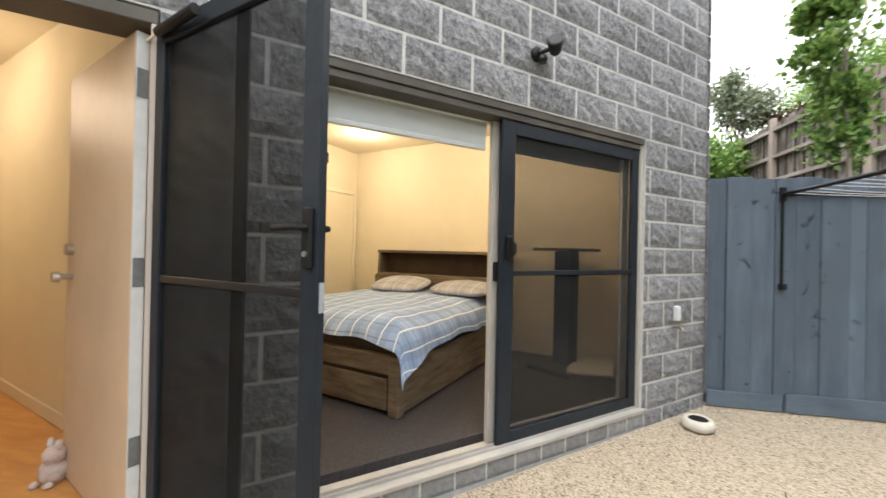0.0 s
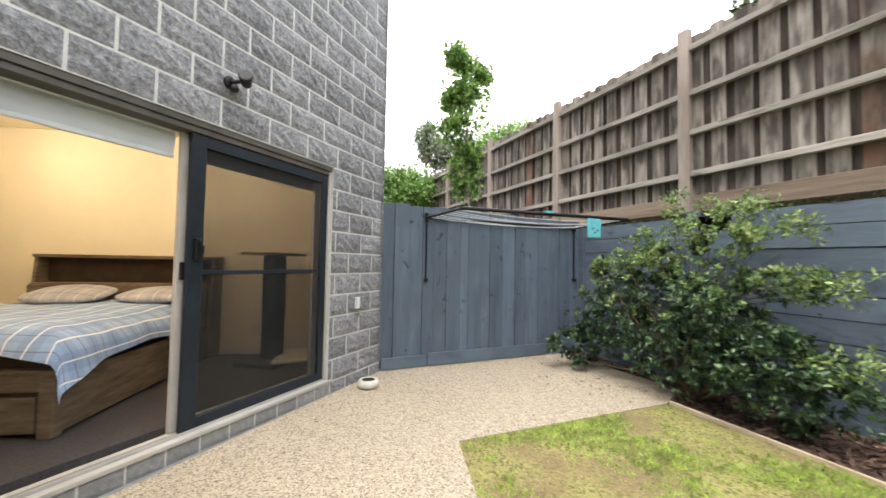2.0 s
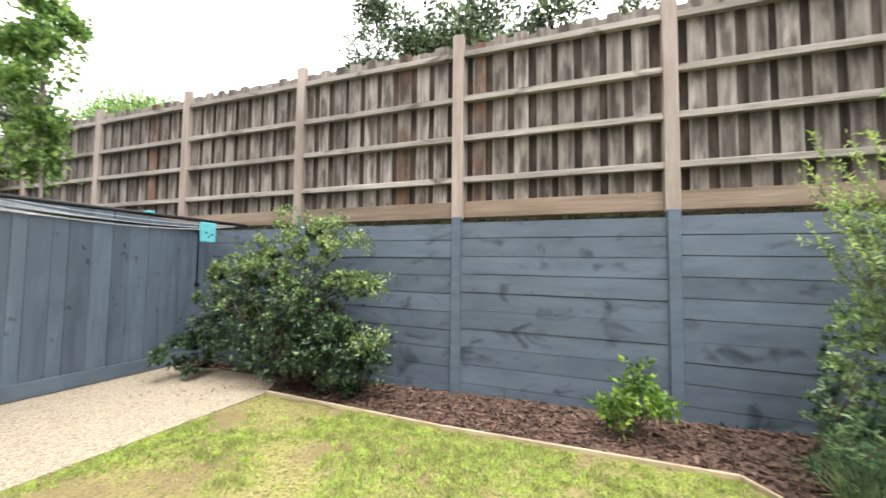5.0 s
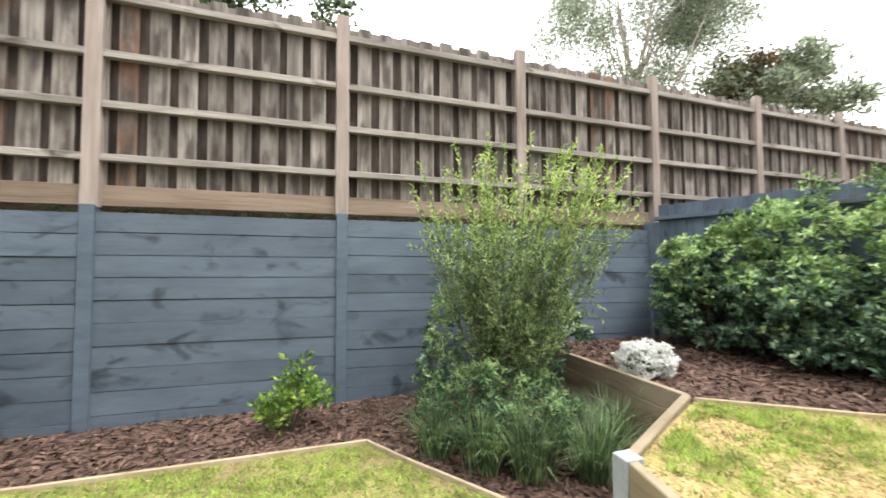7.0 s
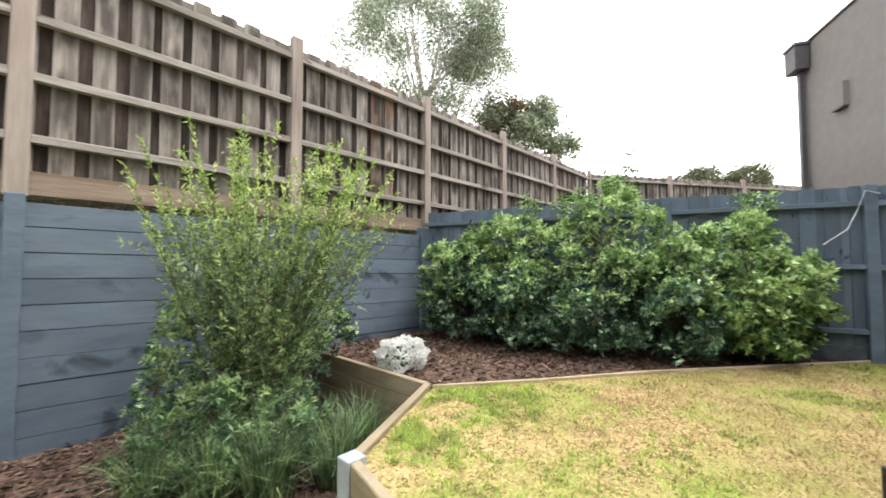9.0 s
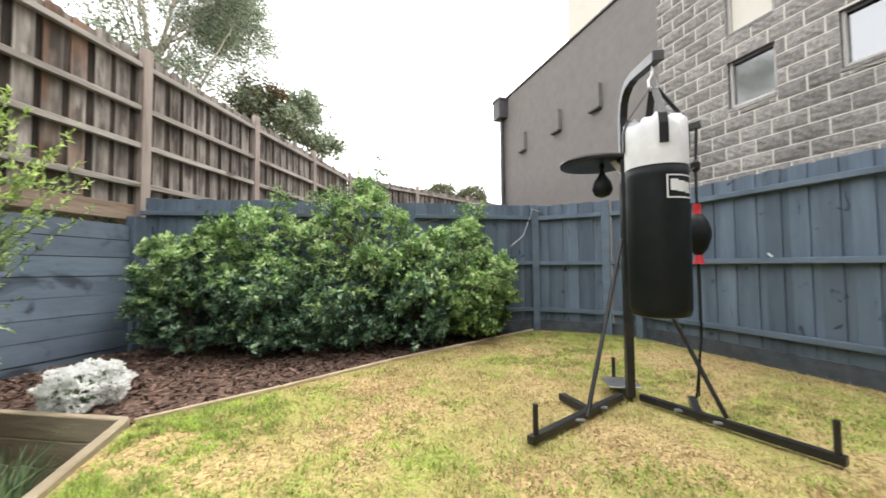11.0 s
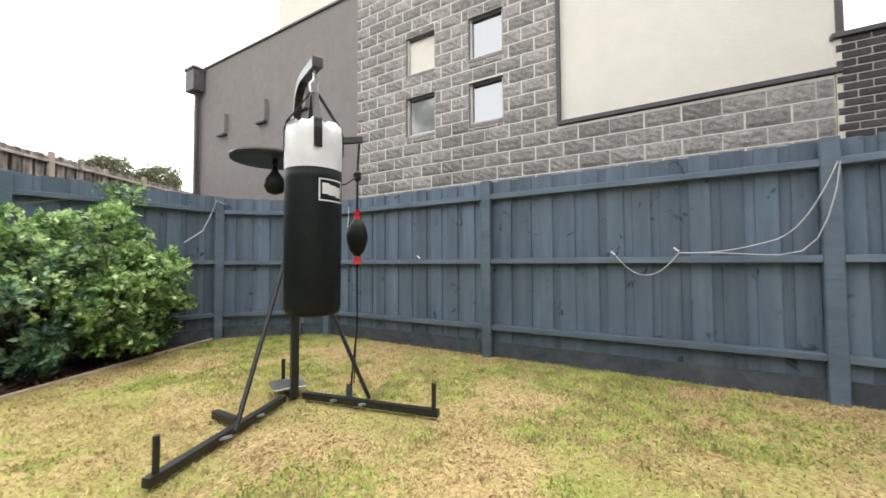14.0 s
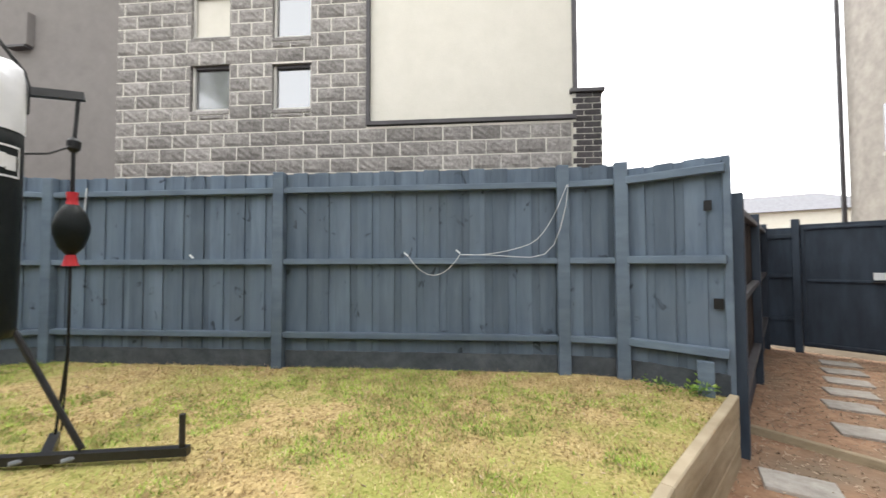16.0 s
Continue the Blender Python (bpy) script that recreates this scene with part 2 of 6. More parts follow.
EDGEW = mat("pine_edging", (0.36, 0.28, 0.18), (0.56, 0.46, 0.33), 8, 0.88, 0.5, (0.4, 0.4, 1), 0.1)
PEBBLE = speckle("exposed_aggregate", [(0.14, 0.105, 0.07), (0.38, 0.30, 0.21), (0.60, 0.52, 0.41)], 110, 0.7, 0.75)
MULCH = speckle("bark_mulch", [(0.02, 0.012, 0.010), (0.07, 0.042, 0.032), (0.17, 0.11, 0.085)], 34, 1.0, 0.95)
CHIP = mat("bark_chip", (0.04, 0.022, 0.016), (0.24, 0.155, 0.12), 30, 0.95, 0.5, vary=0.6, island=True)
CHIPL = mat("pale_bark_chip", (0.16, 0.10, 0.07), (0.42, 0.31, 0.24), 30, 0.95, 0.5, vary=0.5, island=True)
CHIPP = mat("dry_bark_litter", (0.34, 0.25, 0.18), (0.58, 0.46, 0.35), 30, 0.95, 0.3, vary=0.35, island=True)
DIRT = mat("red_brown_dirt", (0.215, 0.122, 0.075), (0.39, 0.245, 0.155), 7, 0.95, 0.9, vary=0, wear=(0.22, 0.16, 0.11))
EARTH = mat("earth", (0.12, 0.09, 0.06), (0.2, 0.16, 0.11), 3, 0.95, 0.6, vary=0)
TURF = speckle("lower_turf", [(0.10, 0.11, 0.03), (0.25, 0.25, 0.07), (0.38, 0.33, 0.14)], 60, 1.0, 0.95, patch=(0.22, 0.155, 0.09))
TURF2 = speckle("upper_turf", [(0.18, 0.115, 0.048), (0.36, 0.26, 0.115), (0.54, 0.41, 0.20)], 60, 1.0, 0.95, patch=(0.25, 0.30, 0.06))
GRASS = leafmat("lawn_blades", (0.19, 0.24, 0.05), (0.34, 0.46, 0.085), (0.48, 0.62, 0.12), 0.7, 0.3)
GRASS2 = leafmat("dry_lawn_blades", (0.35, 0.25, 0.12), (0.53, 0.405, 0.20), (0.68, 0.56, 0.31), 0.75, 0.25)
CREAM = mat("cream_wall_paint", (0.73, 0.655, 0.50), (0.77, 0.695, 0.54), 3, 0.75, 0.05, vary=0)
CEIL = mat("ceiling_paint", (0.76, 0.68, 0.52), (0.8, 0.72, 0.55), 3, 0.8, 0.03, vary=0)
SKIRT = mat("skirting_gloss", (0.74, 0.68, 0.56), (0.8, 0.74, 0.62), 3, 0.4, 0.03, vary=0)
DOORL = mat("tan_door_paint", (0.50, 0.375, 0.26), (0.57, 0.43, 0.305), 4, 0.45, 0.05, vary=0)
DOORW = mat("door_paint", (0.52, 0.46, 0.42), (0.58, 0.52, 0.47), 4, 0.5, 0.05, vary=0)
CARPET = mat("charcoal_carpet", (0.05, 0.045, 0.047), (0.088, 0.08, 0.083), 60, 0.98, 0.8, vary=0)
FLOORW = mat("orange_timber_floor", (0.46, 0.22, 0.07), (0.60, 0.31, 0.11), 5, 0.35, 0.1, (4, 0.6, 1), 0.12)
OAK = mat("grey_brown_oak", (0.10, 0.073, 0.048), (0.235, 0.178, 0.122), 7, 0.6, 0.3, (0.5, 0.5, 3), 0.1)
# Dark oak copy; shade in drawer and shelf gaps is put into its colour.
OAKD = mat("dark_oak_and_gap_shade", (0.04, 0.025, 0.015), (0.06, 0.04, 0.025), 7, 0.8, 0.2, vary=0)
ALU = mat("powdercoat_charcoal", (0.012, 0.017, 0.025), (0.019, 0.026, 0.036), 12, 0.45, 0.08, vary=0.04, spec=0.28)
STONEAL = mat("bronze_grey_aluminium", (0.075, 0.068, 0.06), (0.115, 0.105, 0.093), 6, 0.45, 0.05, vary=0.04)
WHITEAL = mat("pale_aluminium", (0.42, 0.40, 0.37), (0.50, 0.48, 0.45), 6, 0.4, 0.05, vary=0.03)
STEELH = mat("aged_steel_hinge", (0.13, 0.14, 0.15), (0.22, 0.23, 0.24), 20, 0.45, 0.1, vary=0)
HINGE = mat("dull_zinc", (0.3, 0.34, 0.38), (0.42, 0.46, 0.5), 20, 0.5, 0.1, vary=0)
TOWN = mat("aged_grey_cream_render", (0.28, 0.258, 0.238), (0.40, 0.372, 0.34), 4, 0.92, 0.8, vary=0.0, fine=10)
BLACK = mat("black_plastic", (0.007, 0.007, 0.008), (0.013, 0.013, 0.014), 20, 0.45, 0.15, vary=0.04)
STEELB = mat("black_painted_steel", (0.009, 0.009, 0.010), (0.024, 0.023, 0.025), 18, 0.34, 0.12, vary=0.05, spec=0.45)
VINYL = mat("black_vinyl", (0.006, 0.008, 0.0085), (0.011, 0.014, 0.0145), 10, 0.45, 0.25, vary=0, fine=14, spec=0.16)
VINYLW = mat("white_vinyl", (0.60, 0.60, 0.62), (0.72, 0.72, 0.74), 8, 0.45, 0.25, vary=0, fine=3)
RED = mat("red_rubber", (0.45, 0.02, 0.03), (0.55, 0.04, 0.05), 20, 0.5, 0.1, vary=0)
CHROME = mat("bright_metal", (0.5, 0.5, 0.5), (0.65, 0.65, 0.64), 20, 0.3, 0.05, vary=0, metal=1.0)
NICKEL = mat("brushed_nickel", (0.42, 0.38, 0.33), (0.5, 0.46, 0.4), 30, 0.35, 0.05, vary=0, metal=0.9)
ROPE = mat("pale_cord", (0.42, 0.44, 0.46), (0.55, 0.56, 0.58), 60, 0.8, 0.2, vary=0)
RENDERG = mat("grey_render", (0.165, 0.152, 0.145), (0.195, 0.18, 0.172), 5, 0.92, 0.3, vary=0.0, fine=16)
RENDERC = mat("cream_render", (0.55, 0.525, 0.465), (0.60, 0.57, 0.51), 3, 0.92, 0.3, vary=0.0, fine=16)
BRICKD = mat("dark_brick", (0.035, 0.032, 0.035), (0.075, 0.068, 0.068), 20, 0.8, 0.4, vary=0.3)
TRIMD = mat("dark_trim", (0.055, 0.05, 0.055), (0.075, 0.07, 0.075), 10, 0.5, 0.1, vary=0.05)
BARK = mat("bark", (0.07, 0.05, 0.035), (0.20, 0.155, 0.115), 12, 0.95, 0.8, (1, 1, 0.3), vary=0)
BARKP = mat("pale_bark", (0.20, 0.17, 0.14), (0.38, 0.34, 0.29), 6, 0.9, 0.6, (1, 1, 0.3), vary=0)
CERAMIC = mat("stone_white_ceramic", (0.55, 0.52, 0.46), (0.70, 0.67, 0.60), 16, 0.6, 0.2, vary=0)
CONC = mat("concrete_paver", (0.30, 0.27, 0.24), (0.42, 0.39, 0.35), 14, 0.92, 0.5, vary=0.1)
TEAL = mat("teal_cloth", (0.10, 0.42, 0.50), (0.16, 0.52, 0.60), 20, 0.85, 0.2, vary=0)
WHITEP = mat("white_plastic", (0.62, 0.64, 0.66), (0.72, 0.74, 0.76), 10, 0.4, 0.05, vary=0)
PLUSH = mat("dusty_pink_plush", (0.56, 0.47, 0.44), (0.72, 0.63, 0.60), 30, 0.95, 0.8, vary=0)
BLIND = mat("pale_blind", (0.6, 0.64, 0.67), (0.66, 0.7, 0.73), 4, 0.7, 0.05, vary=0)
ROOFT = mat("grey_roof_tiles", (0.13, 0.13, 0.145), (0.2, 0.2, 0.215), 6, 0.8, 0.3, vary=0)
GLASSN = bpy.data.materials.new("window_glass")
GLASSN.use_nodes = True
_p = GLASSN.node_tree.nodes["Principled BSDF"]
_p.inputs["Base Color"].default_value = (0.27, 0.275, 0.285, 1)
_p.inputs["Roughness"].default_value, _p.inputs["Metallic"].default_value = 0.06, 0.75
MESH1 = seethrough("security_mesh", (0.014, 0.015, 0.016), 0.52)
MESH3 = seethrough("inner_mesh", (0.045, 0.038, 0.033), 0.36)
MESH2 = seethrough("sliding_mesh", (0.022, 0.024, 0.026), 0.42)
LAMPW = bpy.data.materials.new("lit_lamp")
LAMPW.use_nodes = True
_p = LAMPW.node_tree.nodes["Principled BSDF"]
_p.inputs["Emission Color"].default_value, _p.inputs["Emission Strength"].default_value = (1, 0.86, 0.62, 1), 12
L_CAM = leafmat("camellia_leaves", (0.014, 0.030, 0.018), (0.06, 0.115, 0.055), (0.20, 0.30, 0.14), 0.33, 0.14)
L_CAMT = leafmat("new_camellia_leaves", (0.10, 0.17, 0.06), (0.26, 0.37, 0.13), (0.50, 0.58, 0.26), 0.4, 0.25)
L_HEDGE = leafmat("hedge_leaves", (0.026, 0.062, 0.038), (0.13, 0.24, 0.14), (0.40, 0.54, 0.33), 0.28, 0.18)
L_HEDGET = leafmat("new_hedge_leaves", (0.14, 0.26, 0.08), (0.42, 0.59, 0.25), (0.76, 0.88, 0.47), 0.36, 0.3)
L_HEDGEL = leafmat("bright_hedge_leaves", (0.035, 0.08, 0.026), (0.2, 0.34, 0.10), (0.5, 0.66, 0.25), 0.34, 0.2)
L_FEATH = leafmat("feathery_leaves", (0.08, 0.13, 0.055), (0.28, 0.41, 0.17), (0.56, 0.70, 0.33), 0.5, 0.35)
L_FEATHT = leafmat("new_feathery_leaves", (0.25, 0.37, 0.09), (0.54, 0.72, 0.20), (0.82, 0.93, 0.38), 0.5, 0.45)
L_STRAP = leafmat("strap_leaves", (0.05, 0.085, 0.04), (0.14, 0.22, 0.10), (0.36, 0.48, 0.22), 0.5, 0.2)
L_SMALL = leafmat("young_shrub_leaves", (0.07, 0.15, 0.025), (0.21, 0.36, 0.06), (0.46, 0.62, 0.12), 0.45, 0.3)
L_SAGE = leafmat("blue_green_leaves", (0.03, 0.065, 0.035), (0.15, 0.28, 0.13), (0.36, 0.54, 0.25), 0.5, 0.25)
L_POP = leafmat("fresh_green_leaves", (0.09, 0.19, 0.045), (0.23, 0.38, 0.09), (0.42, 0.56, 0.19), 0.5, 0.4)
L_GUM = leafmat("gum_leaves", (0.1, 0.13, 0.09), (0.25, 0.3, 0.19), (0.46, 0.51, 0.36), 0.5, 0.4)
L_DARK = leafmat("dark_green_leaves", (0.015, 0.03, 0.013), (0.08, 0.13, 0.055), (0.2, 0.28, 0.11), 0.5, 0.25)
L_RUST = leafmat("rusty_leaves", (0.05, 0.035, 0.015), (0.12, 0.085, 0.03), (0.22, 0.15, 0.05), 0.6, 0.25)
L_FAR = leafmat("far_olive_leaves", (0.06, 0.07, 0.035), (0.12, 0.13, 0.065), (0.20, 0.20, 0.11), 0.7, 0.2)
PETAL = leafmat("white_petals", (0.9, 0.9, 0.89), (0.93, 0.93, 0.92), (0.95, 0.95, 0.94), 0.7, 0.5)


def plaid(name="plaid_cotton", c0=(0.33, 0.44, 0.64), c1=(0.20, 0.29, 0.48), stripe=0.95):
    m = bpy.data.materials.new(name)
    m.use_nodes = True
    n, l = m.node_tree.nodes, m.node_tree.links
    p = n["Principled BSDF"]
    p.inputs["Roughness"].default_value = 0.9
    uv = n.new("ShaderNodeUVMap")
    sep = n.new("ShaderNodeSeparateXYZ")
    l.new(uv.outputs[0], sep.inputs[0])

    def band(axis, period, lo, hi):
        d = n.new("ShaderNodeMath")
        d.operation = "DIVIDE"
        d.inputs[1].default_value = period
        l.new(sep.outputs[axis], d.inputs[0])
        f = n.new("ShaderNodeMath")
        f.operation = "FRACT"
        l.new(d.outputs[0], f.inputs[0])
        a = n.new("ShaderNodeMath")
        a.operation = "GREATER_THAN"
        a.inputs[1].default_value = lo
        b = n.new("ShaderNodeMath")
        b.operation = "LESS_THAN"
        b.inputs[1].default_value = hi
        c = n.new("ShaderNodeMath")
        c.operation = "MULTIPLY"
        l.new(f.outputs[0], a.inputs[0])
        l.new(f.outputs[0], b.inputs[0])
        l.new(a.outputs[0], c.inputs[0])
        l.new(b.outputs[0], c.inputs[1])
        return c.outputs[0]

    def over(base, col, fac, k):
        s = n.new("ShaderNodeMath")
        s.operation = "MULTIPLY"
        s.inputs[1].default_value = k
        l.new(fac, s.inputs[0])
        x = n.new("ShaderNodeMix")
        x.data_type = "RGBA"
        x.inputs[7].default_value = (*col, 1)
        if isinstance(base, tuple):
            x.inputs[6].default_value = (*base, 1)
        else:
            l.new(base, x.inputs[6])
        l.new(s.outputs[0], x.inputs["Factor"])
        return x.outputs[2]

    c = over(c0, c1, band(1, 0.27, 0.0, 0.45), 0.5)
    c = over(c, c1, band(0, 0.20, 0.0, 0.5), 0.45)
    c = over(c, (0.12, 0.14, 0.20), band(0, 0.10, 0.46, 0.53), 0.75)
    c = over(c, (0.80, 0.80, 0.78), band(1, 0.135, 0.45, 0.53), stripe)
    l.new(c, p.inputs["Base Color"])
    return m


PLAID = plaid()
PLAIDP = plaid("pale_plaid_cotton", (0.42, 0.42, 0.44), (0.30, 0.30, 0.33), 0.4)


# ---- builders ----
def link(name, bm, material, parent=None, label="", m=None, smooth=False):
    me = bpy.data.meshes.new(name)
    bm.to_mesh(me)
    bm.free()
    for x in material if isinstance(material, (list, tuple)) else [material]:
        me.materials.append(x)
    if smooth:
        me.shade_smooth()
    ob = new(name, me)
    if parent:
        ob.parent = parent
    if m is not None:
        ob.matrix_basis = m
    if label:
        ob["label"] = label
    return ob


def part(name, bm, material, parent, label="", m=None, smooth=False):
    return link(name, bm, material, parent, label, m, smooth)


def thing(name, label, category, group="", m=None):
    e = new(name)
    e.empty_display_size = 0.1
    if m is not None:
        e.matrix_basis = m
    return tagged(e, label, category, group)


def struct(ob):
    return tagged(ob, kind="structure")


def cuboid(x0, x1, y0, y1, z0, z1, bevel=0.0, bm=None):
    own = bm or bmesh.new()
    b = bmesh.new()
    bmesh.ops.create_cube(b, size=1)
    for v in b.verts:
        v.co = ((x0 + x1) / 2 + v.co.x * (x1 - x0), (y0 + y1) / 2 + v.co.y * (y1 - y0), (z0 + z1) / 2 + v.co.z * (z1 - z0))
    if bevel:
        bmesh.ops.bevel(b, geom=b.edges, offset=bevel, segments=1, affect="EDGES")
    if bm is None:
        own.free()
        return b
    me = bpy.data.meshes.new("tmp")
    b.to_mesh(me)
    b.free()
    own.from_mesh(me)
    bpy.data.meshes.remove(me)
    return own


def lathe(profile, n=24, cx=0, cy=0, bm=None):
    bm = bm or bmesh.new()
    rings = []
    for r, z in profile:
        rings.append([bm.verts.new((cx + max(r, 0.0005) * math.cos(2 * math.pi * k / n), cy + max(r, 0.0005) * math.sin(2 * math.pi * k / n), z)) for k in range(n)])
    for a, b in zip(rings, rings[1:]):
        for k in range(n):
            bm.faces.new((a[k], a[(k + 1) % n], b[(k + 1) % n], b[k]))
    bm.faces.new(rings[0][::-1])
    bm.faces.new(rings[-1])
    return bm


def tube(points, radii, n=8, bm=None, square=False):
    bm = bm or bmesh.new()
    pts = [Vector(p) for p in points]
    if isinstance(radii, (int, float)):
        radii = [radii] * len(pts)
    rings = []
    for i, p in enumerate(pts):
        d = (pts[min(i + 1, len(pts) - 1)] - pts[max(i - 1, 0)]).normalized()
        up = Vector((0, 0, 1)) if abs(d.z) < 0.9 else Vector((1, 0, 0))
        a = d.cross(up).normalized()
        b = a.cross(d)
        if square:
            cs = [(1, 1), (-1, 1), (-1, -1), (1, -1)]
        else:
            cs = [(math.cos(2 * math.pi * k / n), math.sin(2 * math.pi * k / n)) for k in range(n)]
        rings.append([bm.verts.new(p + (a * c + b * s) * radii[i]) for c, s in cs])
    for ra, rb in zip(rings, rings[1:]):
        for k in range(len(ra)):
            bm.faces.new((ra[k], ra[(k + 1) % len(ra)], rb[(k + 1) % len(ra)], rb[k]))
    bm.faces.new(rings[0][::-1])
    bm.faces.new(rings[-1])
    return bm


def slab(name, poly, z0, z1, material, label="", category=""):
    bm = bmesh.new()
    top = [bm.verts.new((x, y, z1)) for x, y in poly]
    bot = [bm.verts.new((x, y, z0)) for x, y in poly]
    f = bm.faces.new(top)
    bm.faces.new(bot[::-1])
    for k in range(len(poly)):
        j = (k + 1) % len(poly)
        bm.faces.new((top[j], top[k], bot[k], bot[j]))
    bmesh.ops.recalc_face_normals(bm, faces=bm.faces)
    return struct(link(name, bm, material, label=label))


def arrays(name, verts, faces, material, parent=None, kind="", label=""):
    me = bpy.data.meshes.new(name)
    verts, faces = np.asarray(verts, np.float32), np.asarray(faces, np.int32)
    me.vertices.add(len(verts))
    me.vertices.foreach_set("co", verts.ravel())
    k = faces.shape[1]
    me.loops.add(faces.size)
    me.loops.foreach_set("vertex_index", faces.ravel())
    me.polygons.add(len(faces))
    me.polygons.foreach_set("loop_start", np.arange(0, faces.size, k, dtype=np.int32))
    me.update(calc_edges=True)
    me.materials.append(material)
    ob = new(name, me)
    if parent:
        ob.parent = parent
    return tagged(ob, kind=kind, label=label)


RNG = np.random.default_rng(7)


def unit(v):
    return v / np.maximum(np.linalg.norm(v, axis=-1, keepdims=True), 1e-9)


def leaves(pos, way, length, width, fold=0.25):
    """Folded four-cornered leaves from base points along ways."""
    n = len(pos)
    side = unit(np.cross(way, RNG.normal(size=(n, 3))))
    nor = np.cross(way, side)
    length = (length * RNG.uniform(0.65, 1.25, n))[:, None]
    width = (width * RNG.uniform(0.75, 1.2, n))[:, None]
    mid = pos + way * length * 0.45 + nor * width * fold
    v = np.stack([pos, mid + side * width / 2, pos + way * length - nor * length * 0.12, mid - side * width / 2], 1).reshape(-1, 3)
    v0 = np.arange(n)[:, None] * 4
    f = np.concatenate([v0 + [0, 1, 2], v0 + [0, 2, 3]])
    return v, f


def in_blobs(blobs, n, shell=0.55):
    b = np.array(blobs, float)
    vol = b[:, 3] * b[:, 4] * b[:, 5]
    which = RNG.choice(len(b), n, p=vol / vol.sum())
    d = unit(RNG.normal(size=(n, 3)))
    r = RNG.uniform(shell**2, 1, n)[:, None] ** 0.5
    r *= 1 + 0.13 * np.sin(d[:, :1] * 7 + which[:, None]) + 0.1 * np.sin(d[:, 1:2] * 9 + 2 * which[:, None]) + 0.09 * np.sin(d[:, 2:] * 11)
    return b[which, :3] + d * r * b[which, 3:], d


def plant(name, label, category, base, blobs, clusters, per, length, width, material, spread=0.07, shell=0.55, stems=14, stem_r=0.012, bark=None, up=0.35, group="", trunk=None, zmin=None, leaf_name="crown", lumps=0, lumpy=0.5, tips=None, tip_share=0.3, tip_low=0.0):
    e = thing(name, label, category, group)
    e.location = base
    base = Vector(base)
    tufts = []
    for q in range(lumps):
        b = random.choice(blobs)
        dv_ = Vector((random.gauss(0, 1), random.gauss(0, 1), random.gauss(0.35, 1))).normalized()
        k_ = random.uniform(0.2, 0.38)
        tufts.append([b[i] + dv_[i] * b[3 + i] * random.uniform(0.8, 1.12) for i in range(3)] + [b[3] * k_, b[4] * k_, b[5] * k_ * 0.85])
    blobs = [list(b) for b in blobs]
    vol_ = sum(b[3] * b[4] * b[5] for b in tufts) or 1
    small = sum(b[3] * b[4] * b[5] for b in blobs)
    if tufts:
        n2 = int(clusters * lumpy)
        p1, o1 = in_blobs(blobs, clusters - n2, shell)
        p2, o2 = in_blobs(tufts, n2, 0.3)
        pts, outw = np.concatenate([p1, p2]), np.concatenate([o1, o2])
        mix = RNG.permutation(len(pts))
        pts, outw = pts[mix], outw[mix]
    else:
        pts, outw = in_blobs(blobs, clusters, shell)
    if zmin is not None:
        keep = pts[:, 2] > zmin
        pts, outw = pts[keep], outw[keep]
    n = len(pts)
    c = np.repeat(pts, per, 0)
    if tips:
        # whorls of leaves round each twig end; the outermost, higher ones carry the new growth
        axis = unit(outw * 0.8 + RNG.normal(size=(n, 3)) * 0.45 + np.array([0, 0, up]))
        ax = np.repeat(axis, per, 0)
        ring = unit(np.cross(ax, RNG.normal(size=ax.shape)))
        way = unit(ax * RNG.uniform(0.15, 1.0, (len(ax), 1)) + ring)
        pos = c + way * spread * 0.12 - ax * RNG.uniform(0, 0.6, (len(ax), 1)) * spread
        hi = pts[:, 2] + outw[:, 2] * 0.25 + RNG.normal(size=n) * 0.25
        new_ = (hi > np.quantile(hi, 1 - tip_share)) & (pts[:, 2] > tip_low)
        pick = np.repeat(new_, per)
        for nm, sel, mt, k in ((leaf_name, ~pick, material, 1.0), ("new_growth", pick, tips, 0.9)):
            if sel.any():
                v, f = leaves(pos[sel] - np.array(base), way[sel], length * k, width * k)
                arrays(nm, v, f, mt, e)
    else:
        way = unit(np.repeat(outw, per, 0) * 0.7 + RNG.normal(size=(n * per, 3)) * 0.75 + np.array([0, 0, up]))
        pos = c + RNG.normal(size=c.shape) * spread * 0.5
        v, f = leaves(pos - np.array(base), way, length, width)
        arrays(leaf_name, v, f, material, e)
    bm = bmesh.new()
    if trunk:
        h, r0, r1 = trunk
        hub = Vector((random.uniform(-0.1, 0.1) * h * 0.3, random.uniform(-0.1, 0.1) * h * 0.3, h))
        tube([(0, 0, 0), (0.02 * h, 0.01 * h, h * 0.5), hub], [r0, (r0 + r1) / 2, r1], 8, bm)
    else:
        hub = Vector((0, 0, 0))
    for i in range(stems):
        q = Vector(pts[i * n // stems]) - base
        s = hub + Vector((random.uniform(-1, 1), random.uniform(-1, 1), 0)) * stem_r * 3
        if trunk:
            s = Vector((0, 0, 0)).lerp(hub, random.uniform(0.5, 1.0))
        k = s.lerp(q, 0.5) + Vector((random.uniform(-1, 1), random.uniform(-1, 1), random.uniform(0, 1))) * 0.08 * (q - s).length
        tube([s, k, q], [stem_r, stem_r * 0.65, stem_r * 0.25], 5, bm)
    part("trunk" if trunk else "stem", bm, bark or BARK, e)
    return e


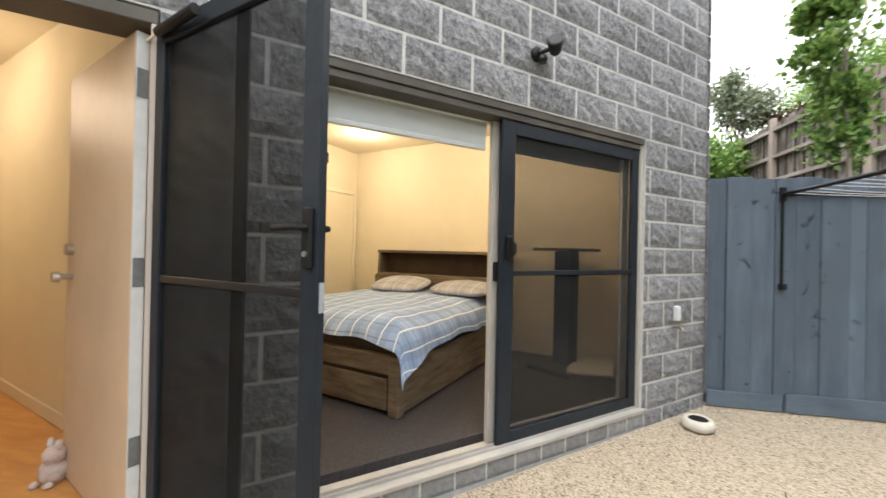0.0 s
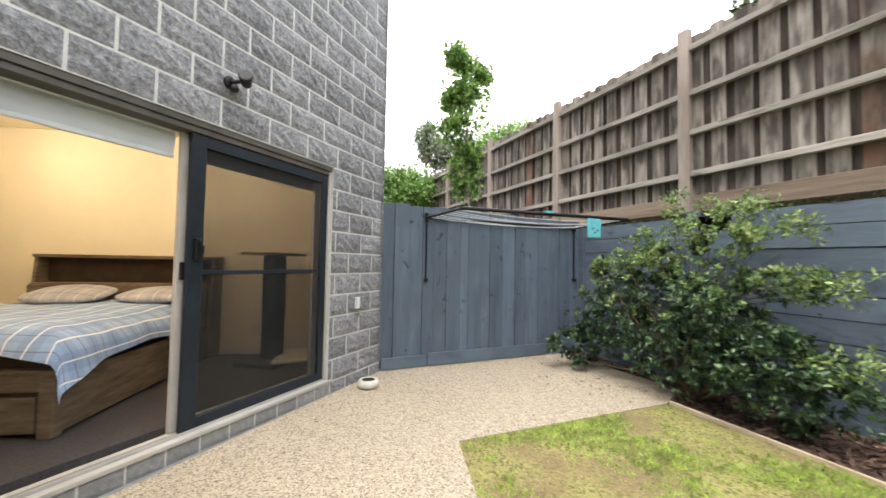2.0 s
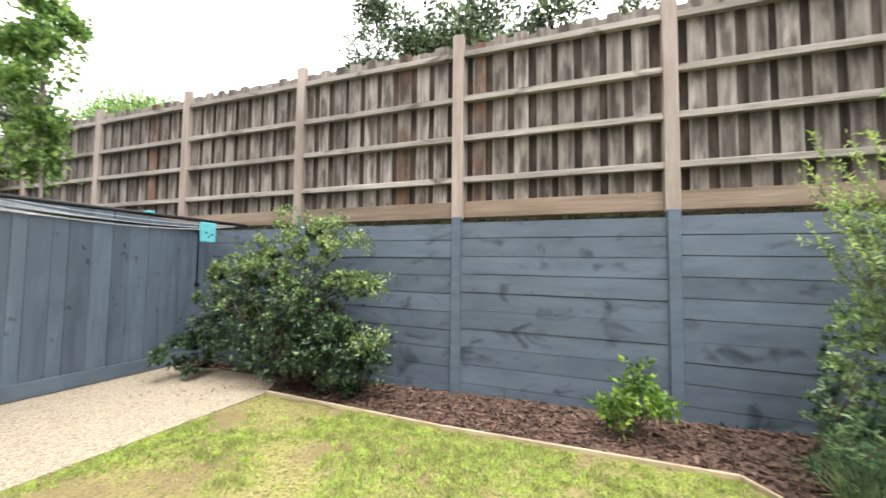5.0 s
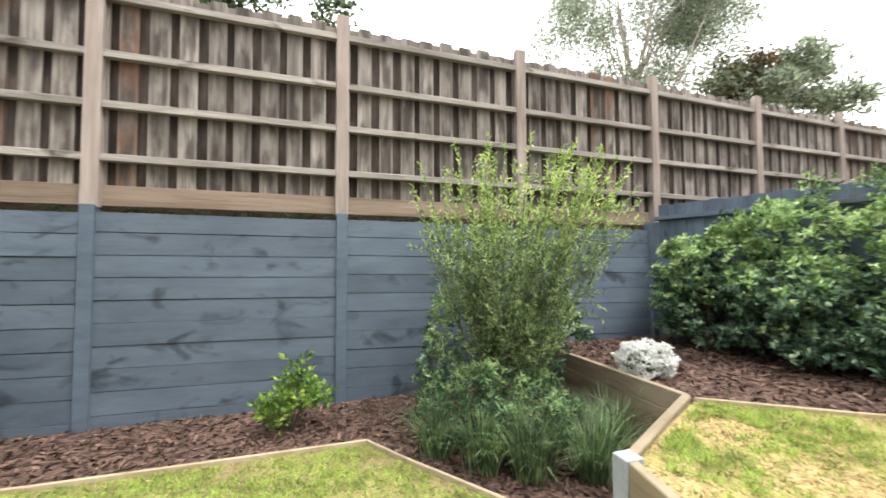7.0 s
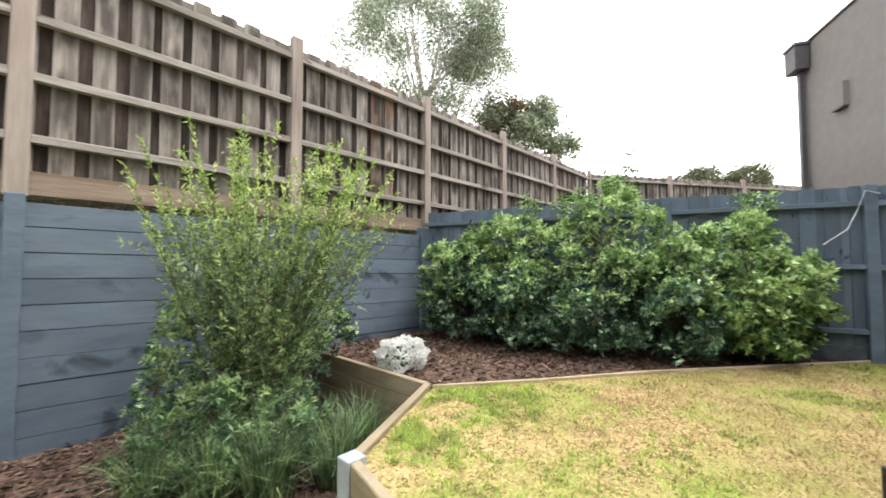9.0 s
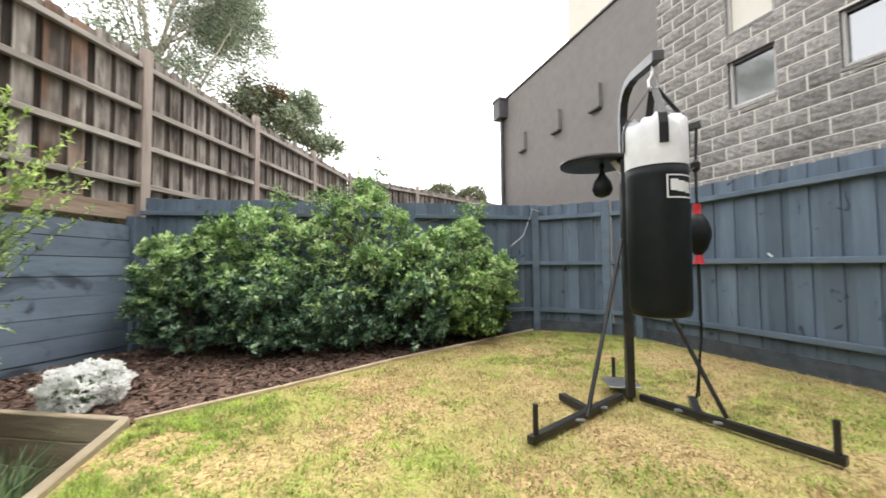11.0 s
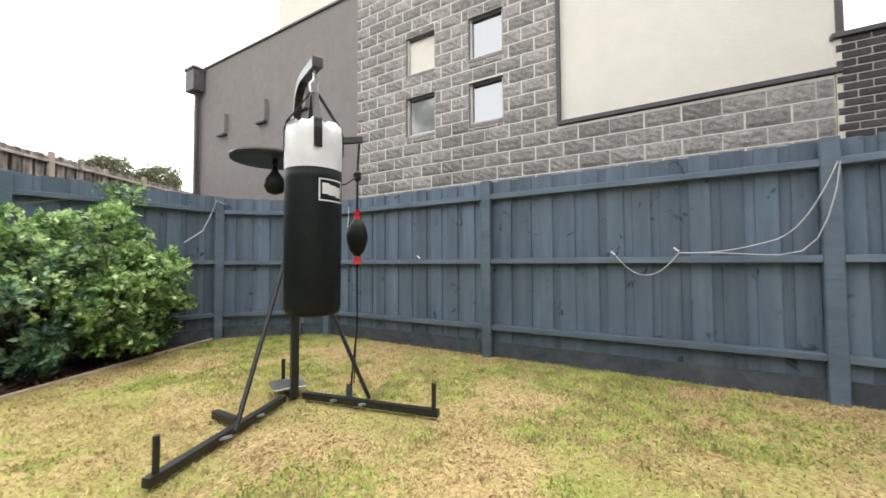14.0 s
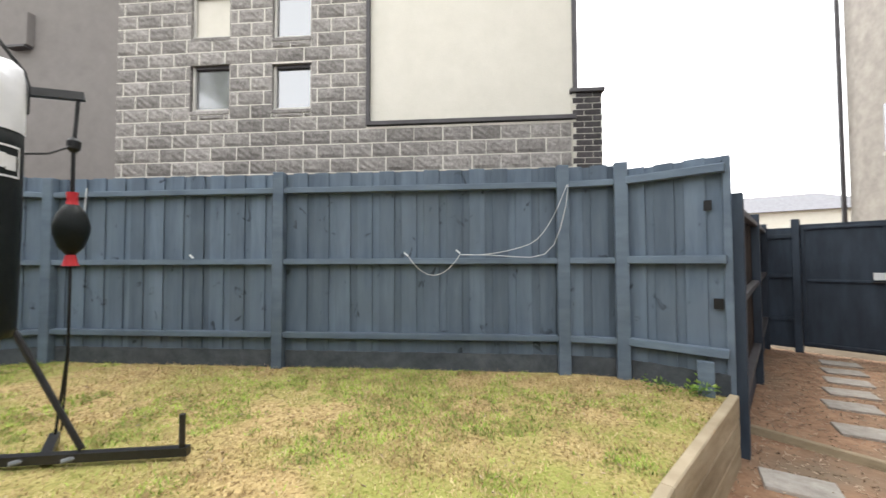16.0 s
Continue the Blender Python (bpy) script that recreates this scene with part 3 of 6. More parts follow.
def wispy(name, label, category, base, stems, height, reach, length, width, low, high, seed=5, turn=0.0, bark=None):
    """A vase of thin upright stems with side twigs, narrow leaves along all of them; the top is new growth."""
    e = thing(name, label, category)
    e.location = base
    g = np.random.default_rng(seed)
    lines = []
    for i in range(stems):
        a, k = g.uniform(0, 2 * math.pi), g.uniform(0.05, 1) ** 0.6
        d = np.array([math.cos(a), math.sin(a) * 0.75, 0])
        H = height * g.uniform(0.62, 1.0) * (1 - 0.16 * k * k) * (1.12 if i % 17 == 0 else 1)
        s = np.linspace(0, 1, 9)[:, None]
        bend = d * reach * k * (0.55 * s + 0.45 * s ** 1.7) + np.array([turn, 0, 0]) * s ** 1.4
        wob = np.stack([np.sin(s[:, 0] * 5 + g.uniform(0, 6)) * 0.03, np.cos(s[:, 0] * 4 + g.uniform(0, 6)) * 0.03, 0 * s[:, 0]], 1)
        main = np.array([g.normal() * 0.07, g.normal() * 0.06, 0]) + bend + wob * s + np.array([0, 0, 1]) * H * s
        lines.append((main, 0.28, 0.006))
        for q in range(8):
            t0 = g.uniform(0.22, 0.92)
            p0 = main[int(t0 * 8)]
            w = unit(d * g.uniform(-0.2, 0.9) + g.normal(size=3) * 0.6 + np.array([0, 0, 0.75]))
            L = g.uniform(0.14, 0.36) * (1.15 - 0.5 * t0)
            u = np.linspace(0, 1, 4)[:, None]
            lines.append((p0 + w * L * u + np.array([0, 0, 0.05]) * u * u, 0.1, 0.003))
    P, W = [], []
    V, F = [], []
    for pts, start, r in lines:
        seg = pts[1:] - pts[:-1]
        count = int(np.linalg.norm(seg, axis=1).sum() / 0.0165)
        t = g.uniform(start, 1.0, count) * (len(pts) - 1)
        i = np.minimum(t.astype(int), len(pts) - 2)
        P.append(pts[i] + seg[i] * (t - i)[:, None])
        W.append(unit(unit(seg[i]) * 0.75 + g.normal(size=(count, 3)) * 0.55))
        k0 = len(V)
        for j, p in enumerate(pts):
            rr = r * (1 - 0.75 * j / (len(pts) - 1))
            V += [p + np.array([rr * math.cos(b), rr * math.sin(b), 0]) for b in (0, 2.09, 4.19)]
        for j in range(len(pts) - 1):
            for b in range(3):
                F.append((k0 + 3 * j + b, k0 + 3 * j + (b + 1) % 3, k0 + 3 * j + 3 + (b + 1) % 3, k0 + 3 * j + 3 + b))
    P, W = np.concatenate(P), np.concatenate(W)
    new_ = P[:, 2] + g.normal(size=len(P)) * height * 0.10 > height * 0.62
    for nm, sel, mt in (("crown", ~new_, low), ("new_growth", new_, high)):
        v, f = leaves(P[sel], W[sel], length, width)
        arrays(nm, v, f, mt, e)
    arrays("stem", V, F, bark or BARK, e)
    return e


def field(q, cell, seed):
    g = np.random.default_rng(seed).normal(size=(80, 80))
    u = (q + 20) / cell % 78
    i = np.floor(u).astype(int)
    f = u - i
    f = f * f * (3 - 2 * f)
    a, b, c, d = g[i[:, 0], i[:, 1]], g[i[:, 0] + 1, i[:, 1]], g[i[:, 0], i[:, 1] + 1], g[i[:, 0] + 1, i[:, 1] + 1]
    return (a * (1 - f[:, 0]) + b * f[:, 0]) * (1 - f[:, 1]) + (c * (1 - f[:, 0]) + d * f[:, 0]) * f[:, 1]


def blades(name, label, poly, z, n, height, width, material, bald=0.45, seed=1, steep=0.5):
    """Grass blades over a plan, thinner in bald patches."""
    rng = np.random.default_rng(seed)
    p = np.array(poly)
    lo, hi = p.min(0), p.max(0)
    q = rng.uniform(lo, hi, (n, 2))
    inside = np.zeros(n, bool)
    for (x0, y0), (x1, y1) in zip(p, np.roll(p, -1, 0)):
        cr = ((y0 > q[:, 1]) != (y1 > q[:, 1])) & (q[:, 0] < (x1 - x0) * (q[:, 1] - y0) / (y1 - y0 + 1e-12) + x0)
        inside ^= cr
    w = 0.6 * field(q, 0.75, seed) + 0.5 * field(q, 0.24, seed + 9) + 0.35 * field(q, 0.07, seed + 19)
    inside &= rng.uniform(size=n) > np.clip(bald - steep * w, 0, 0.97)
    q, w = q[inside], w[inside]
    n = len(q)
    ang, lean = rng.uniform(0, 2 * math.pi, n), rng.uniform(0.55, 1.42, n)
    h = height * rng.uniform(0.5, 1.3, n) * (1 + 0.25 * np.clip(w, -1, 1))
    d = np.stack([np.cos(ang), np.sin(ang)], 1)
    s = np.stack([-d[:, 1], d[:, 0]], 1) * width / 2
    b0 = np.column_stack([q + s, np.full(n, z)])
    b1 = np.column_stack([q - s, np.full(n, z)])
    tip = np.column_stack([q + d * (h * np.sin(lean))[:, None], z + h * np.cos(lean) + 0.004])
    v = np.stack([b0, b1, tip], 1).reshape(-1, 3)
    f = np.arange(3 * n).reshape(-1, 3)
    return arrays(name, v, f, material, kind="stuff", label=label)


def chips(name, label, poly, z, n, size, material, seed=2):
    rng = np.random.default_rng(seed)
    p = np.array(poly)
    q = rng.uniform(p.min(0), p.max(0), (n, 2))
    inside = np.zeros(n, bool)
    for (x0, y0), (x1, y1) in zip(p, np.roll(p, -1, 0)):
        inside ^= ((y0 > q[:, 1]) != (y1 > q[:, 1])) & (q[:, 0] < (x1 - x0) * (q[:, 1] - y0) / (y1 - y0 + 1e-12) + x0)
    q = q[inside]
    n = len(q)
    c = np.column_stack([q, z + rng.uniform(0.002, 0.02, n)])
    a = unit(np.column_stack([rng.normal(size=(n, 2)), rng.normal(size=n) * 0.35]))
    b = unit(np.cross(a, np.column_stack([rng.normal(size=(n, 2)) * 0.4, np.ones(n)])))
    t = np.cross(a, b) * 0.003
    ln, wd = (size * rng.uniform(0.4, 1.3, n))[:, None], (size * rng.uniform(0.15, 0.4, n))[:, None]
    v = np.stack([c - a * ln - b * wd, c + a * ln * 0.9 - b * wd * 0.6, c + a * ln + b * wd, c - a * ln * 0.8 + b * wd * 0.8, c + t * 2], 1).reshape(-1, 3)
    i = np.arange(n)[:, None] * 5
    f = np.concatenate([i + [0, 1, 4], i + [1, 2, 4], i + [2, 3, 4], i + [3, 0, 4]])
    return arrays(name, v, f, material, kind="stuff", label=label)


def angle(a, b):
    return math.degrees(math.atan2(b[1] - a[1], b[0] - a[0]))


def run(a, b):
    return math.hypot(b[0] - a[0], b[1] - a[1])


# plan of the house front: x along the wall from the far corner, y out of the wall
HF = pose(-6.0, -3.097, 0, 0, 0, -48)
RF = HF @ pose(2.67, -0.61, 0, 0, 0, -148.7)  # bedroom: x towards the head wall, y across the bed
NF = pose(1.39, -10.34, 0, 0, 0, 26.5)  # neighbour's wall: x along it, y towards the yard

# ---- ground ----
LOWLAWN = [(-4.0, -0.85), (-1.95, -0.99), (0.14, -1.03), (0.37, -1.4), (0.8, -2.02), (1.12, -2.6), (0.75, -4.45), (-3.26, -3.28), (-4.05, -3.03)]
UPLAWN = [(1.2, -2.59), (2.29, -2.07), (3.0, -2.6), (3.9, -3.2), (5.87, -4.78), (5.56, -5.67), (5.38, -5.99), (3.31, -7.03), (1.06, -8.13), (0.58, -8.25), (-0.05, -8.12), (0.285, -6.64)]
UPMULCH = [(2.29, -2.07), (2.28, 0), (4.2, 0), (5.87, -4.78), (3.9, -3.2), (3.0, -2.6)]
LOWMULCH = [(-6.02, -0.33), (-4.24, -0.33), (-4.0, -0.82), (-1.95, -0.99), (0.14, -1.03), (0.37, -1.4), (0.8, -2.02), (1.15, -2.62), (2.28, -2.06), (2.28, 0), (-6.02, 0)]
PATHP = [(-6.02, -0.33), (-4.24, -0.33), (-4.0, -0.85), (-4.05, -3.03), (-3.26, -3.28), (0.75, -4.45), (0.33, -6.3), (-2.62, -6.75), (-6.0, -3.1)]
DIRTP = [(0.3, -6.3), (-0.07, -8.12), (-0.95, -12.7), (-2.7, -12.2), (-2.0, -7.5), (-2.6, -6.75)]
gb = bmesh.new()
bmesh.ops.create_grid(gb, x_segments=8, y_segments=8, size=400)
ground = struct(link("ground", gb, EARTH, m=pose(0, 0, -0.06)))
slab("path", PATHP, -0.1, 0.0, PEBBLE, "pale exposed aggregate concrete path beside the house")
slab("lower_lawn", LOWLAWN, -0.1, -0.012, TURF, "patchy green lower lawn with bare spots")
slab("mulch_bed", LOWMULCH, -0.1, -0.02, MULCH, "dark bark mulch along the blue sleeper wall")
slab("upper_lawn", UPLAWN, -0.1, 0.42, TURF2, "dry yellow-green raised lawn")
slab("raised_mulch_bed", UPMULCH, -0.1, 0.40, MULCH, "dark bark mulch under the hedge shrubs")
slab("side_path", DIRTP, -0.1, -0.01, DIRT, "bare red-brown dirt side passage strewn with bark")


# ---- fences ----
def dog_eared(w, h, ear):
    """A sawn paling with its two top corners cut round, slightly uneven."""
    bm = bmesh.new()
    k = [random.uniform(0.7, 1.3) for _ in range(4)]
    line = [(-w / 2, 0), (w / 2, 0), (w / 2, h - 2.2 * ear * k[0]), (w / 2 - 0.5 * ear * k[1], h - 0.8 * ear), (w / 2 - 1.6 * ear * k[1], h - 0.1 * ear),
            (-w / 2 + 1.5 * ear * k[2], h), (-w / 2 + 0.5 * ear * k[2], h - 0.8 * ear * k[3]), (-w / 2, h - 2.2 * ear * k[3])]
    a = [bm.verts.new((x, 0.0, z)) for x, z in line]
    b = [bm.verts.new((x, 0.015, z)) for x, z in line]
    bm.faces.new(a)
    bm.faces.new(b[::-1])
    for i in range(len(line)):
        j = (i + 1) % len(line)
        bm.faces.new((a[i], b[i], b[j], a[j]))
    bmesh.ops.recalc_face_normals(bm, faces=bm.faces)
    return bm


def overlapped_fence(name, label, a, b, z0, z1, posts, rails, post_w=0.1, inner=-1, rail_h=0.05, pitch=0.2, board=0.135, mats=(BLUE, BLUE, BLUED, BLUED, SOILED), plinth=(0.0, 0.17), post_up=0.0, depth=0.075, dog=0.0, skip_posts=False, z_end=None):
    """Posts and rails on the inner side (y negative), two layers of palings behind them. z_end: the top at the far end."""
    L = run(a, b)
    e = thing(name, label, "fence", m=pose(a[0], a[1], 0, 0, 0, angle(a, b)))
    s = inner
    rise = 0 if z_end is None else (z_end - z1) / L
    for x in posts:
        part("post", cuboid(x - post_w / 2, x + post_w / 2, *sorted((s * 0.0, s * depth)), z0 - 0.05, z1 + post_up + rise * x, 0.005), mats[3], e)
    cuts = sorted({0.0, L, *posts})
    for u, v in zip(cuts, cuts[1:]):
        if v - u < 0.2:
            continue
        u2, v2 = u + (post_w / 2 if u in posts else 0), v - (post_w / 2 if v in posts else 0)
        for z in rails:
            bm = cuboid(u2, v2, *sorted((s * 0.0, s * depth * 0.82)), z, z + rail_h, 0.004)
            for w in bm.verts:
                w.co.z += rise * w.co.x
            part("rail", bm, mats[2], e)
        if plinth:
            part("plinth", cuboid(u2, v2, *sorted((-s * 0.03, s * 0.012)), z0 + plinth[0] - (0.03 if plinth[0] == 0 else 0), z0 + plinth[1], 0.003), mats[4], e)
    pz = z0 + (plinth[1] if plinth else 0) - 0.03
    cache = {}
    n = int(L / pitch)
    for k in range(n + 1):
        x = min((k + 0.5) * pitch, L - board / 2)
        if k < n or L - n * pitch > board:
            dz = round(random.uniform(-1, 1) * (0.022 if dog else 0.004), 3)
            key = ("f", k % 5)
            if key not in cache:
                me = bpy.data.meshes.new("paling")
                h = z1 - pz
                bm = dog_eared(board, h, dog) if dog else cuboid(-board / 2, board / 2, 0.0, 0.014, 0, h, 0.002)
                bm.to_mesh(me)
                bm.free()
                me.materials.append(mats[0])
                cache[key] = me
            if rise:
                bm = cuboid(-board / 2, board / 2, 0.0, 0.014, 0, z1 - pz + rise * x, 0.002)
                me = bpy.data.meshes.new("paling")
                bm.to_mesh(me)
                bm.free()
                me.materials.append(mats[0])
            else:
                me = cache[key]
            o = new("paling", me)
            o.parent = e
            o.location = (x, 0.002 if s < 0 else -0.016, pz + dz)
            if dog:
                o.scale.x, o.rotation_euler.y = random.uniform(0.92, 1.1), math.radians(random.uniform(-0.25, 0.25))
                o.location.x += random.uniform(-0.007, 0.007)
        xb = (k + 1) * pitch
        if xb < L - 0.02:
            key = ("b", k % 3)
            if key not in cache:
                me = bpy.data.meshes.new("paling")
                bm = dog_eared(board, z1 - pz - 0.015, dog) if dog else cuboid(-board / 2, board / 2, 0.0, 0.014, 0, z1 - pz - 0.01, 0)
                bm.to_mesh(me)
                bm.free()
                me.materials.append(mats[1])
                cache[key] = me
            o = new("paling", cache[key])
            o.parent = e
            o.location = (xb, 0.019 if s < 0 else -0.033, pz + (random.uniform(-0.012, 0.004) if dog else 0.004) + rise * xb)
    return e


# blue sleeper retaining wall
sw = thing("sleeper_wall", "blue-grey painted timber sleeper retaining wall with upright posts", "retaining wall")
for bay in range(-3, 2):
    x0 = max(bay * 2.14, -5.98)
    x1 = x0 + 2.14 if bay < 1 else 4.2
    left, right = [1.862], [1.850]
    while left[-1] > -0.06:
        step = 0.182 if len(left) == 1 else 0.196
        left.append(left[-1] - step - random.uniform(-0.004, 0.004))
        right.append(right[-1] - step - 0.005 - random.uniform(-0.004, 0.004))
    for k in range(len(left) - 1):
        gap = random.choice((0.0035, 0.007, 0.008))
        bm = cuboid(0.045, x1 - x0 - 0.045, random.choice((0.0, 0.005, -0.004, 0.002)), 0.07, 0, 1, 0.004)
        for v in bm.verts:
            t = v.co.x / (x1 - x0)
            lo, hi = left[k + 1] + (right[k + 1] - left[k + 1]) * t + gap, left[k] + (right[k] - left[k]) * t
            v.co.z = lo + (hi - lo) * v.co.z
        part("sleeper", bm, BLUEH, sw, m=pose(x0, 0, 0))
for i in range(-2, 2):
    part("post", cuboid(i * 2.14 - 0.055, i * 2.14 + 0.055, -0.035, 0.06, -0.05, 1.925, 0.006), BLUED, sw)
part("post", cuboid(-6.04, -5.9, -0.035, 0.06, -0.05, 1.9, 0.006), BLUED, sw)
part("post", cuboid(4.10, 4.26, -0.06, 0.07, 0.3, 1.96, 0.006), BLUED, sw)

slab("bank", [(-30, 0.075), (30, 0.075), (30, 30), (-30, 30)], -0.1, 1.80, EARTH, "earth bank behind the sleeper wall")
# Unseen backing, added so no sky shows in the gap under the fence.
slab("bank", [(-30, 0.75), (30, 0.75), (30, 30), (-30, 30)], 1.80, 2.35, EARTH, "added earth backing that hides sky below the paling fence")
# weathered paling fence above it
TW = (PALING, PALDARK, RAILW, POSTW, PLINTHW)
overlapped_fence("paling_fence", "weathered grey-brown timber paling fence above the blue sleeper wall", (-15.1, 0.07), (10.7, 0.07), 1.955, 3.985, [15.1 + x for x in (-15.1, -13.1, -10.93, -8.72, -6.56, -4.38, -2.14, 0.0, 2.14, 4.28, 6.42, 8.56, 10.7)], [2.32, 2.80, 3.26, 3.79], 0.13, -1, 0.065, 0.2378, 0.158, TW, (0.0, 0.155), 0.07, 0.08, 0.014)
overlapped_fence("paling_fence", "weathered timber paling fence bending away behind the yard", (10.7, 0.07), (17.5, -4.6), 1.955, 3.985, [2.7, 5.4], [2.32, 2.80, 3.26, 3.79], 0.13, -1, 0.065, 0.2378, 0.158, TW, (0.0, 0.155), 0.07, 0.08, 0.014)

# blue fences round the raised lawn
G = 0.40
RL = [0.69, 1.34, 1.98]
overlapped_fence("boundary_fence", "blue-grey painted paling fence behind the hedge shrubs", (4.2, -0.05), (5.87, -4.78), G, 2.19, [1.4, 3.2, 4.97], RL, inner=-1, z_end=2.2)
overlapped_fence("boundary_fence", "short blue-grey fence panel in the yard's far corner", (5.87, -4.78), (5.556, -5.69), G, 2.19, [0.92], RL, inner=-1)
overlapped_fence("boundary_fence", "short angled blue-grey fence panel in the corner", (5.556, -5.69), (5.38, -5.99), G, 2.18, [], RL, inner=-1)
overlapped_fence("boundary_fence", "long blue-grey paling fence in front of the neighbour's block wall", (5.38, -5.99), (1.06, -8.13), G, 2.17, [0.04, 2.325, 4.82], RL, inner=-1)
overlapped_fence("boundary_fence", "narrow blue-grey fence bay beside the long fence", (1.06, -8.13), (0.58, -8.26), G, 2.16, [0.46], RL, inner=-1)
overlapped_fence("boundary_fence", "end panel of the blue-grey fence with a free-standing edge", (0.60, -8.255), (-0.075, -8.125), G, 2.11, [], RL, inner=-1, rail_h=0.06)
# The passage's shade is put into these dark boards, rails and posts.
overlapped_fence("passage_fence", "unpainted palings along the side passage, shade put into their dark colour", (-0.1, -8.2), (-0.93, -12.62), 0.0, 1.84, [0.06, 2.2, 4.45], [0.35, 1.05, 1.7], inner=-1, mats=(PALDARK, PALDARK, TRIMD, BLUEG, BLUEG), z_end=1.93, plinth=(0, 0.12))
pf = thing("end_post", "tall blue-grey end post where the fence meets the timber retaining edge", "post")
part("post", cuboid(-0.105, -0.055, -8.19, -8.12, -0.02, 2.1, 0.005), BLUED, pf)
part("cleat", cuboid(0.02, 0.12, -8.09, -8.05, 0.4, 0.66, 0.005), BLUED, pf)

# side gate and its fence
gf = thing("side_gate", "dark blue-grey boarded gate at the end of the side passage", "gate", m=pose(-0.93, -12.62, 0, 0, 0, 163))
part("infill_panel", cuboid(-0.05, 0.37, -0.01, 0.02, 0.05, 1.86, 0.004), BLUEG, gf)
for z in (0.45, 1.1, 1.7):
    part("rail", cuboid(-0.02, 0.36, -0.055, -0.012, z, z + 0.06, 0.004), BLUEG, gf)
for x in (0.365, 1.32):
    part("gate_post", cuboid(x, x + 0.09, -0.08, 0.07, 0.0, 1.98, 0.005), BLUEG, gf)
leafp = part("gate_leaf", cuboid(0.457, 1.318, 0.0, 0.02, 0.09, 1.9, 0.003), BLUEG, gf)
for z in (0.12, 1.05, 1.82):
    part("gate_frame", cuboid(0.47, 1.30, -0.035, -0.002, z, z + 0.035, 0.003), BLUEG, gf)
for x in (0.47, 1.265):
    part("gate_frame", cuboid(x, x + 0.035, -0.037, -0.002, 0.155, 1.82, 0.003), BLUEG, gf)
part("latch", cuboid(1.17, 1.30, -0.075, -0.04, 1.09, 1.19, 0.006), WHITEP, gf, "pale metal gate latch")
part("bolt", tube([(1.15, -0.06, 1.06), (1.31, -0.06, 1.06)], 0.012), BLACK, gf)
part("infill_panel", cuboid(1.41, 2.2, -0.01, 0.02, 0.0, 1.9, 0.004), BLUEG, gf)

# boarded fence by the house corner, boards towards the yard
bf = thing("boarded_gate", "blue-grey close-boarded fence panel and gate beside the block wall", "gate", m=pose(-6.02, 0.0, 0, 0, 0, -90))
xs = [0.0]
wid = [0.21, 0.19, 0.24, 0.15, 0.22, 0.18, 0.2, 0.21, 0.14, 0.19, 0.12, 0.2, 0.18, 0.15, 0.17, 0.2, 0.16, 0.2]
for k, w in enumerate(wid):
    x = xs[-1]
    if x >= 3.07:
        break
    x1 = min(x + w, 3.1)
    yy = 0.008 * (k % 2) + (0.006 if k % 5 == 0 else 0)
    part("board", cuboid(x + 0.002, x1 - 0.002, -0.012, 0.012 + yy, 0.03, 2.01 - 0.02 * (3.1 - x) + (0.015 if k % 3 == 0 else 0), 0.003), BLUE, bf)
    xs.append(x1)
part("kickboard", cuboid(0.0, 2.5, 0.022, 0.045, 0.015, 0.17, 0.004), BLUED, bf)
part("kickboard", cuboid(2.52, 3.09, 0.022, 0.045, 0.015, 0.15, 0.004), BLUED, bf)

# ---- retaining timbers and edging ----
def beam(e, name, a, b, z0, z1, w, material, side=0.0):
    L = run(a, b)
    bm = cuboid(0, L, -w / 2, w / 2, z0, z1, 0.006)
    return part(name, bm, material, e, m=pose(a[0], a[1], 0, 0, 0, angle(a, b)))


rt = thing("garden_retaining_edge", "treated pine sleeper edge round the raised lawn", "retaining wall")
RTP = [(2.28, -0.04), (2.28, -2.02), (1.2, -2.59), (0.285, -6.64), (-0.085, -8.08)]
for a, b in zip(RTP, RTP[1:]):
    for z0, z1 in ((-0.05, 0.135), (0.14, 0.30), (0.305, 0.455)):
        beam(rt, "sleeper", a, b, z0, z1, 0.055, TIMBER)
for x, y in RTP[2:3]:
    part("bracket", cuboid(x - 0.052, x + 0.052, y - 0.05, y + 0.05, 0.0, 0.462, 0.004), HINGE, rt, "galvanised steel corner bracket")
ue = thing("lawn_edging", "thin pine edging between raised lawn and mulch", "edging")
for a, b in zip([(2.29, -2.07), (3.0, -2.6), (3.9, -3.2), (5.85, -4.74)], [(3.0, -2.6), (3.9, -3.2), (5.85, -4.74)]):
    beam(ue, "edging_board", a, b, 0.34, 0.45, 0.022, EDGEW)
le = thing("lawn_edging", "thin pale pine edging between lower lawn and mulch", "edging")
LE = [(-4.0, -0.82), (-1.95, -0.99), (0.14, -1.03), (0.37, -1.4), (0.8, -2.02), (1.12, -2.58)]
for a, b in zip(LE, LE[1:]):
    beam(le, "edging_board", a, b, -0.06, 0.025, 0.022, EDGEW)
st = thing("timber_step", "low timber step edge across the dirt side passage", "step")
beam(st, "step_board", (-0.2, -8.76), (-1.75, -8.15), -0.03, 0.05, 0.05, TIMBER)
pv = 0
for x, y in ((-0.38, -7.95), (-1.03, -9.16), (-1.13, -9.85), (-1.26, -10.35), (-1.38, -10.85), (-1.48, -11.35), (-1.58, -11.85)):
    o = link("paver", cuboid(-0.185, 0.185, -0.13, 0.13, -0.03, 0.012, 0.005), CONC, m=pose(x, y, 0, 0, 0, random.uniform(-6, 2)))
    tagged(o, "weathered square concrete paver set in dirt", "paver", "pavers in the side passage")


